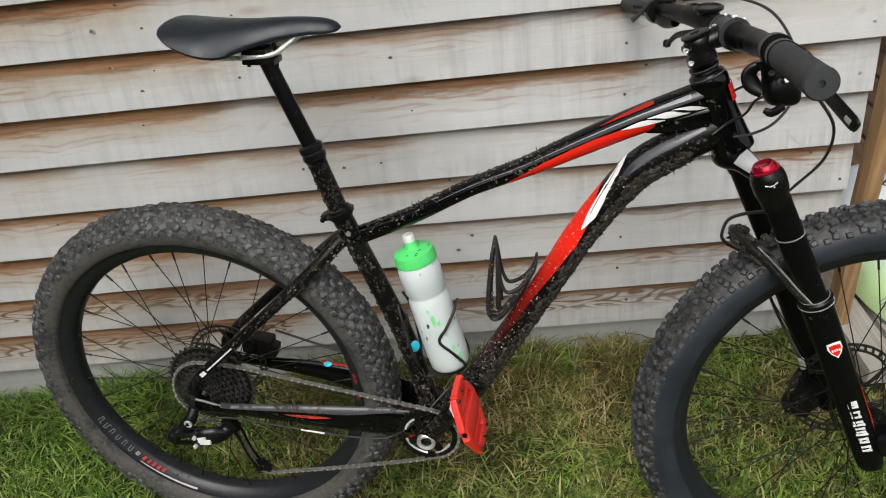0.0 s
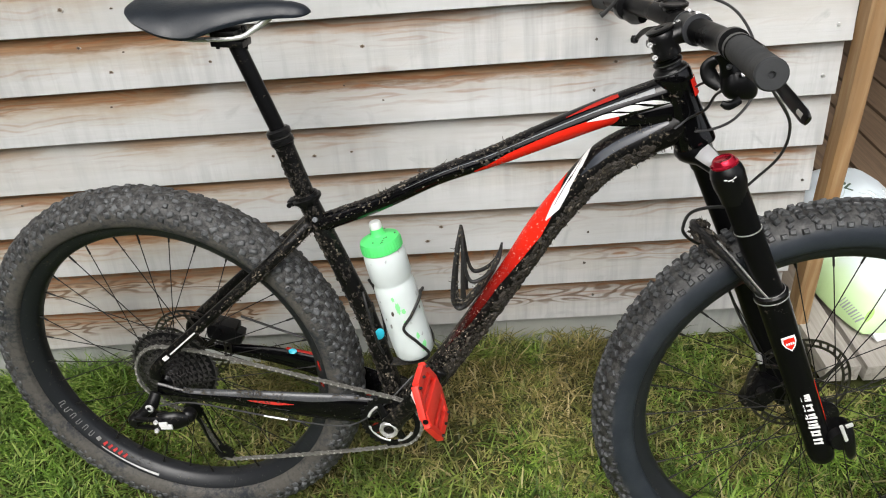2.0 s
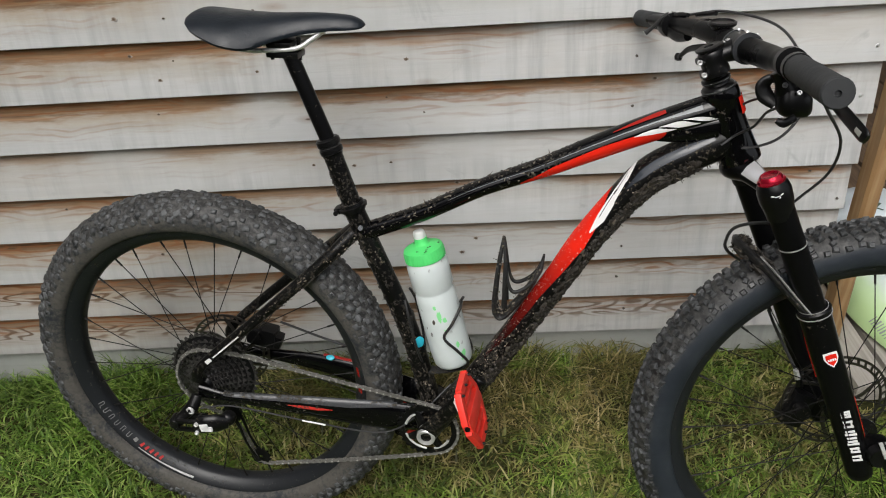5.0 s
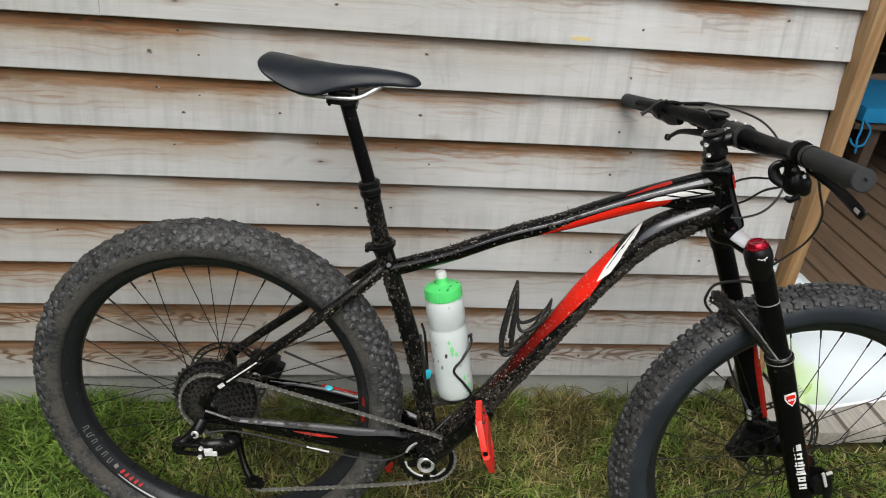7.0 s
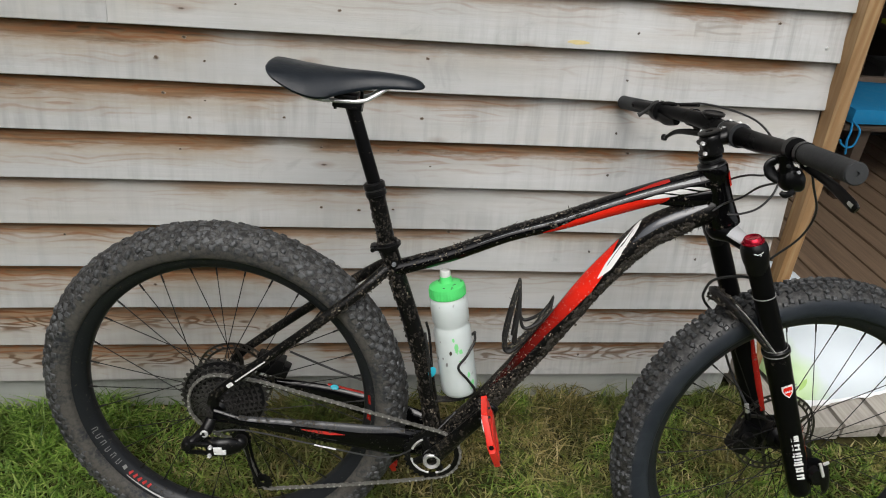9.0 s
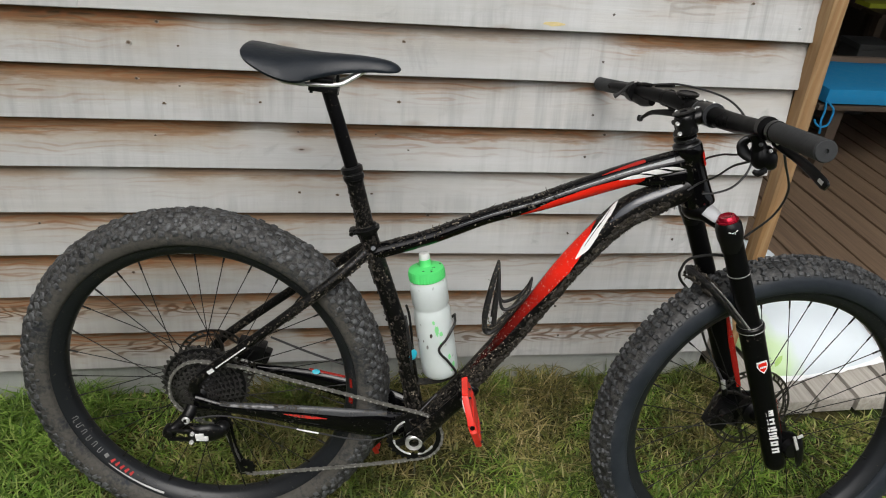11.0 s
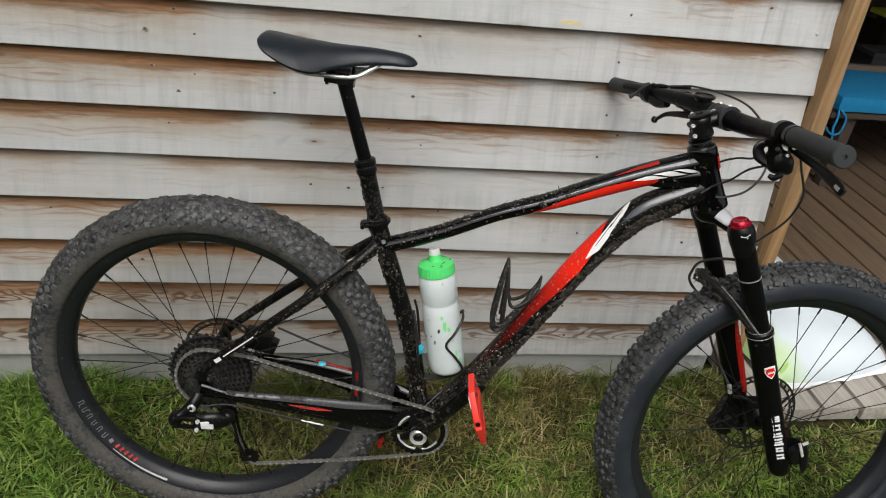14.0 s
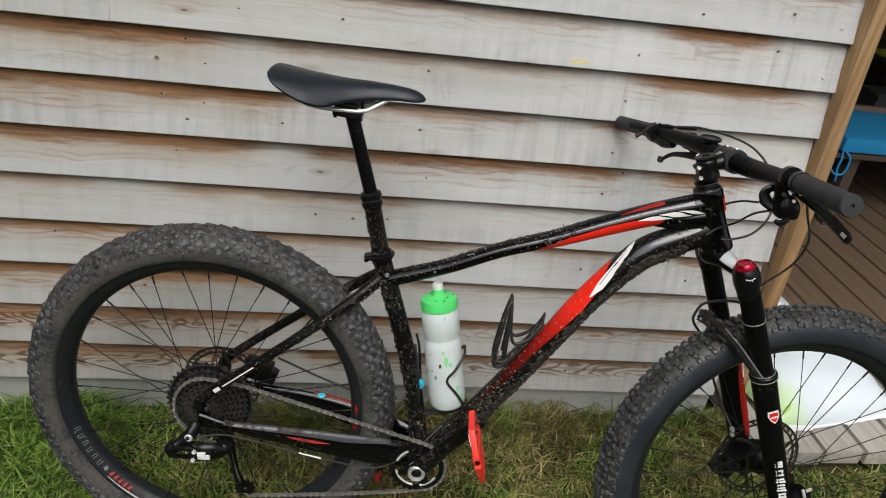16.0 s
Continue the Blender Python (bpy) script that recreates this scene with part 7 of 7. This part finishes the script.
lathe(bm, [(0.0098, 0.245), (0.0102, 0.250), (0.0098, 0.256), (0.0085, 0.2585), (0.004, 0.259), (0.0, 0.258)], (0, 0, 0), TOPDIR, 24)
part("spout", bm, plain("milky_spout", (0.6, 0.62, 0.6), 0.4, vary=0.1), cap, "milky white spout")
bm = bmesh.new()


def on_bottle(h, deg, size, b, r=0.0357):
    a = radians(deg)
    q = (e * math.cos(a) + f * math.sin(a))
    side = TOPDIR.cross(q)
    w0, h0 = size
    ring = []
    for k in range(20):
        g = 2 * math.pi * k / 20
        wob = 0.7 + 0.9 * abs(noise.noise((math.cos(g) * 2.3 + h * 90, math.sin(g) * 2.3, deg)))
        aa = a + 0.5 * w0 * wob * math.cos(g) / r
        ring.append(b.verts.new((e * math.cos(aa) + f * math.sin(aa)) * r + TOPDIR * (h + 0.5 * h0 * wob * math.sin(g))))
    b.faces.new(ring)


smudge = plain("green_print", (0.22, 0.68, 0.27), 0.45, vary=0.1, bump=0)
for h, deg, size in ((0.112, 10, (0.009, 0.022)), (0.104, 22, (0.008, 0.012)), (0.082, 18, (0.006, 0.010)), (0.050, 40, (0.007, 0.014)), (0.030, 52, (0.012, 0.012)), (0.020, 48, (0.010, 0.007)), (0.130, 4, (0.005, 0.010))):
    bm = bmesh.new()
    on_bottle(h, deg, size, bm)
    part("bottle_print", bm, smudge, bottle, "worn green print on the bottle")
bm = bmesh.new()
rng = random.Random(12)
for _ in range(9):
    a, rr = rng.uniform(0, 6.28), rng.uniform(0.014, 0.030)
    q = (e * math.cos(a) + f * math.sin(a)) * rr
    hh = 0.2355 - (rr - 0.013) * 0.30
    t, w = TOPDIR.cross(q).normalized() * rng.uniform(0.0018, 0.0042), q.normalized() * rng.uniform(0.0010, 0.0020)
    mid = q + TOPDIR * (hh + 0.0016)
    bits4 = [bm.verts.new(mid - t - TOPDIR * 0.0014), bm.verts.new(mid - w - TOPDIR * 0.0010), bm.verts.new(mid + t * rng.uniform(0.6, 1.3) - TOPDIR * 0.0014), bm.verts.new(mid + w * rng.uniform(0.5, 1.4) - TOPDIR * 0.0012)]
    peak = bm.verts.new(mid)
    for k in range(4):
        bm.faces.new((bits4[k], bits4[(k + 1) % 4], peak))
part("cap_specks", bm, mud, cap, kind="stuff")

# ---- on the deck ----
def bag_plastic():
    m = Mat("printed_white_plastic", 0.38, spec=0.5)
    c = m.coords()
    n = m.noise(c, 9, 3)
    x, y = m.axis(c, 0), m.axis(c, 1)
    across = m.math('ADD', m.math('ADD', m.math('MULTIPLY', x, 0.973), m.math('MULTIPLY', y, 0.23)), m.math('ADD', 0.26, m.math('MULTIPLY', m.math('SUBTRACT', n, 0.5), 0.08)))
    green = m.ramp(across, (0.01, 0.95), (0.05, 0.75), (0.095, 0.0))
    col = m.mix(green, (0.68, 0.75, 0.79), (0.52, 0.73, 0.33))
    m.bump(m.noise(c, 14, 4), 0.4, 0.01)
    return m.done(col)


BAG = pose(1.26, 0.20, DECK_TOP)
CORNERS = ((-0.205, -0.318), (0.238, -0.238), (0.085, 0.400), (-0.085, 0.350))


def bag_xy(a, b):
    """Across and along the sack, each from -1 to 1; the open side swells out."""
    s, t = (a + 1) / 2, (b + 1) / 2
    (x0, y0), (x1, y1), (x2, y2), (x3, y3) = CORNERS
    x = (x0 * (1 - s) + x1 * s) * (1 - t) + (x3 * (1 - s) + x2 * s) * t
    y = (y0 * (1 - s) + y1 * s) * (1 - t) + (y3 * (1 - s) + y2 * s) * t
    return x - 0.075 * (1 - s) * (1 - b * b), y


def bag_top(a, b):
    """The upper skin of the sack."""
    fx, fy = math.copysign(abs(a) ** 0.8, a), math.copysign(abs(b) ** 0.85, b)
    x, y = bag_xy(fx * (1 - 0.10 * abs(fy) ** 3), fy * (1 - 0.06 * abs(fx) ** 3))
    bulge = ((1 - abs(a) ** 2.6) * (1 - abs(b) ** 3.2)) ** 0.55 if abs(a) < 1 and abs(b) < 1 else 0.0
    wr = noise.noise((x * 9, y * 9, 2.0)) * 0.010 + noise.noise((x * 24, y * 24, 4.0)) * 0.004
    return Vector((x, y, 0.018 + 0.098 * bulge + wr * (0.3 + bulge))), bulge


def on_bag(a, b, turn, lift):
    """A pose on the skin: x turned by so many degrees from across the sack, z outwards."""
    p, _ = bag_top(a, b)
    da, db = bag_top(a + 0.02, b)[0] - p, bag_top(a, b + 0.02)[0] - p
    n = da.cross(db).normalized()
    x = (da.normalized() * math.cos(radians(turn)) + n.cross(da.normalized()) * math.sin(radians(turn))).normalized()
    m = Matrix((x, n.cross(x), n)).transposed().to_4x4()
    m.translation = p + n * lift
    return m


bag = tagged(empty("bag", BAG), "full white and green plastic sack lying on the deck", "bag")
bm = bmesh.new()
nx, ny = 22, 32
top, bot = [], []
for j in range(ny + 1):
    rt, rb = [], []
    for i in range(nx + 1):
        a, b = -1 + 2 * i / nx, -1 + 2 * j / ny
        p, bulge = bag_top(a, b)
        rt.append(bm.verts.new(p))
        rb.append(bm.verts.new((p.x, p.y, max(0.003, 0.014 - 0.012 * bulge))))
    top.append(rt)
    bot.append(rb)
for j in range(ny):
    for i in range(nx):
        bm.faces.new((top[j][i], top[j][i + 1], top[j + 1][i + 1], top[j + 1][i]))
        bm.faces.new((bot[j][i], bot[j + 1][i], bot[j + 1][i + 1], bot[j][i + 1]))
for j in range(ny):
    bm.faces.new((top[j][0], top[j + 1][0], bot[j + 1][0], bot[j][0]))
    bm.faces.new((top[j][nx], bot[j][nx], bot[j + 1][nx], top[j + 1][nx]))
for i in range(nx):
    bm.faces.new((top[0][i], bot[0][i], bot[0][i + 1], top[0][i + 1]))
    bm.faces.new((top[ny][i], top[ny][i + 1], bot[ny][i + 1], bot[ny][i]))
part("sack", bm, bag_plastic(), bag)
for end in (-1, 1):
    bm = bmesh.new()
    rows = []
    for i in range(25):
        a = -0.82 + 1.64 * i / 24
        (x, y), (x2, y2) = bag_xy(a, 0.90 * end), bag_xy(a, (1.02 + 0.03 * noise.noise((a * 6, 3, end))) * end)
        w = 0.004 * noise.noise((a * 7, end * 5, 1.0))
        rows.append([bm.verts.new((x, y, 0.024 + w)), bm.verts.new((x2, y2, 0.010 + abs(w))), bm.verts.new((x, y, 0.008))])
    for a, b in zip(rows, rows[1:]):
        for k in range(3):
            bm.faces.new((a[k], a[(k + 1) % 3], b[(k + 1) % 3], b[k]))
    part("sealed_edge", bm, plain("white_film", (0.8, 0.82, 0.82), 0.35, vary=0.05), bag)


def lettering(text, size, m, mat, parent, name):
    cu = bpy.data.curves.new(name, 'FONT')
    cu.body, cu.size, cu.extrude = text, size, 0.0006
    tmp = bpy.data.objects.new(name, cu)
    scene.collection.objects.link(tmp)
    me = bpy.data.meshes.new_from_object(tmp.evaluated_get(bpy.context.evaluated_depsgraph_get()))
    bpy.data.objects.remove(tmp)
    me.materials.append(mat)
    ob = new(name, me)
    ob.parent = parent
    ob.matrix_local = m
    return ob


ink = plain("dark_green_ink", (0.05, 0.09, 0.06), 0.5, vary=0.1)
lettering("PL", 0.058, on_bag(-0.24, 0.36, -58, 0.004), ink, bag, "lettering")
bm = bmesh.new()
for k in range(9):
    box(bm, on_bag(-0.93, -0.90 + 0.026 * k, 0, 0.0012), (0.022, 0.0022 + 0.0018 * (k % 3 == 0), 0.0012))
part("printed_bars", bm, plain("grey_ink", (0.30, 0.33, 0.31), 0.5), bag, "grey printed bars", smooth=False)

# faint line drawing and a leaf printed on the sack
faint = plain("faint_grey_ink", (0.50, 0.56, 0.56), 0.5, vary=0.1)
rng = random.Random(44)
bm = bmesh.new()
for k in range(9):
    a, b, w = -0.42 + 0.11 * k, 0.18 + 0.05 * math.sin(k * 1.7), rng.uniform(-0.2, 0.2)
    sweep(bm, [on_bag(a + 0.05 * j, b + w * 0.25 * j + 0.02 * math.sin(j * 2.0 + k), 0, 0.0004).translation for j in range(4)], [0.0009, 0.0012, 0.0012, 0.0008], 6, 3)
part("printed_lines", bm, faint, bag, "faint grey line drawing", kind="stuff")
bm = bmesh.new()
outline = [(-0.024, 0.0), (-0.012, 0.006), (0.002, 0.0075), (0.016, 0.005), (0.026, 0.0), (0.014, -0.005), (0.0, -0.006), (-0.014, -0.004)]
leaf = on_bag(-0.82, -0.90, 35, 0.0016)
rim = [bm.verts.new(leaf @ Vector((0.8 * x, y, 0))) for x, y in outline]
low = [bm.verts.new(leaf @ Vector((0.8 * x, y, -0.004))) for x, y in outline]
bm.faces.new(rim)
for k in range(8):
    bm.faces.new((rim[k], low[k], low[(k + 1) % 8], rim[(k + 1) % 8]))
part("printed_leaf", bm, plain("leaf_green_ink", (0.36, 0.60, 0.14), 0.5, vary=0.3, scale=120), bag, "printed green leaf", smooth=False)

# garden bench with a blue cushion, in the shade
bench_wood = plain("brown_bench_wood", (0.060, 0.042, 0.028), 0.75, vary=0.4, scale=14)
rail_wood = plain("faded_rail_wood", (0.17, 0.125, 0.095), 0.8, vary=0.3, scale=20)
blue_cloth = plain("blue_cushion_cloth", (0.006, 0.20, 0.42), 0.9, vary=0.15, scale=260, bump=0.3)
bench = tagged(empty("bench", pose(2.52, 1.14, DECK_TOP)), "brown slatted wooden bench in the shade of the deck", "bench")
for k in range(4):
    bm = bmesh.new()
    box(bm, at(0, 0.045 + 0.105 * k, 0.341), (1.26, 0.09, 0.022), 0.003)
    part("seat_slat", bm, bench_wood, bench)
for x in (-0.50, 0.58):
    for y in (0.06, 0.36):
        bm = bmesh.new()
        box(bm, at(x, y, 0.165), (0.05, 0.05, 0.33), 0.004)
        part("leg", bm, bench_wood, bench)
bm = bmesh.new()
box(bm, at(0, 0.435, 0.418), (1.30, 0.028, 0.032), 0.004)
part("back_rail", bm, rail_wood, bench, "faded brown back rail")
for x in (-0.58, 0.58):
    bm = bmesh.new()
    box(bm, at(x, 0.465, 0.217), (0.045, 0.03, 0.434), 0.004)
    part("back_post", bm, bench_wood, bench)
bm = bmesh.new()
box(bm, Matrix.Identity(4), (1.24, 0.40, 0.068), 0.026)
bmesh.ops.subdivide_edges(bm, edges=[e for e in bm.edges if e.calc_length() > 0.3], cuts=8, use_grid_fill=True)
for v in bm.verts:
    v.co.z += 0.007 * noise.noise((v.co.x * 6, v.co.y * 6, 0))
cushion = tagged(part("cushion", bm, blue_cloth), "bright blue padded seat cushion on the bench", "cushion")
cushion.location = (2.525, 1.335, DECK_TOP + 0.391)
for line in ([(1.915, 1.142, 0.462), (1.945, 1.122, 0.430), (1.948, 1.12, 0.390), (1.940, 1.12, 0.360), (1.911, 1.118, 0.355), (1.886, 1.12, 0.368), (1.873, 1.12, 0.386)], [(1.914, 1.140, 0.455), (1.911, 1.125, 0.420), (1.905, 1.12, 0.385), (1.911, 1.116, 0.353), (1.920, 1.12, 0.325)]):
    bm = bmesh.new()
    sweep(bm, [Vector(p) - Vector(cushion.location) for p in line], 0.0046, 8, 5)
    part("tie_cord", bm, blue_cloth, cushion, "blue cord tied in a loose bow")

# low table, book and storage box against the back
table = tagged(empty("table", pose(3.42, 2.86, DECK_TOP, 0, 0, 4)), "low dark brown wooden table at the back of the deck", "table")
for k in range(4):
    bm = bmesh.new()
    box(bm, at(0, -0.27 + 0.18 * k, 0.42), (0.58, 0.172, 0.024), 0.003)
    part("tabletop_board", bm, bench_wood, table)
for x in (-0.25, 0.25):
    for y in (-0.30, 0.30):
        bm = bmesh.new()
        box(bm, at(x, y, 0.204), (0.05, 0.05, 0.408), 0.004)
        part("leg", bm, bench_wood, table)
bm = bmesh.new()
box(bm, at(0, 0, 0.014), (0.22, 0.13, 0.028), 0.003)
book = tagged(part("book", bm, plain("yellow_green_cover", (0.55, 0.62, 0.06), 0.5)), "thin yellow-green book lying on the low table", "book")
book.matrix_world = pose(3.27, 2.70, DECK_TOP + 0.4325, 0, 0, 4)
bm = bmesh.new()
box(bm, at(0, 0, 0.19), (0.20, 0.16, 0.36), 0.012)
box(bm, at(0, 0, 0.385), (0.215, 0.175, 0.03), 0.008)
crate = tagged(part("storage_box", bm, plain("dark_grey_plastic", (0.035, 0.037, 0.038), 0.55)), "dark grey lidded storage box behind the bench", "box")
crate.location = (2.76, 2.05, DECK_TOP - 0.0095)
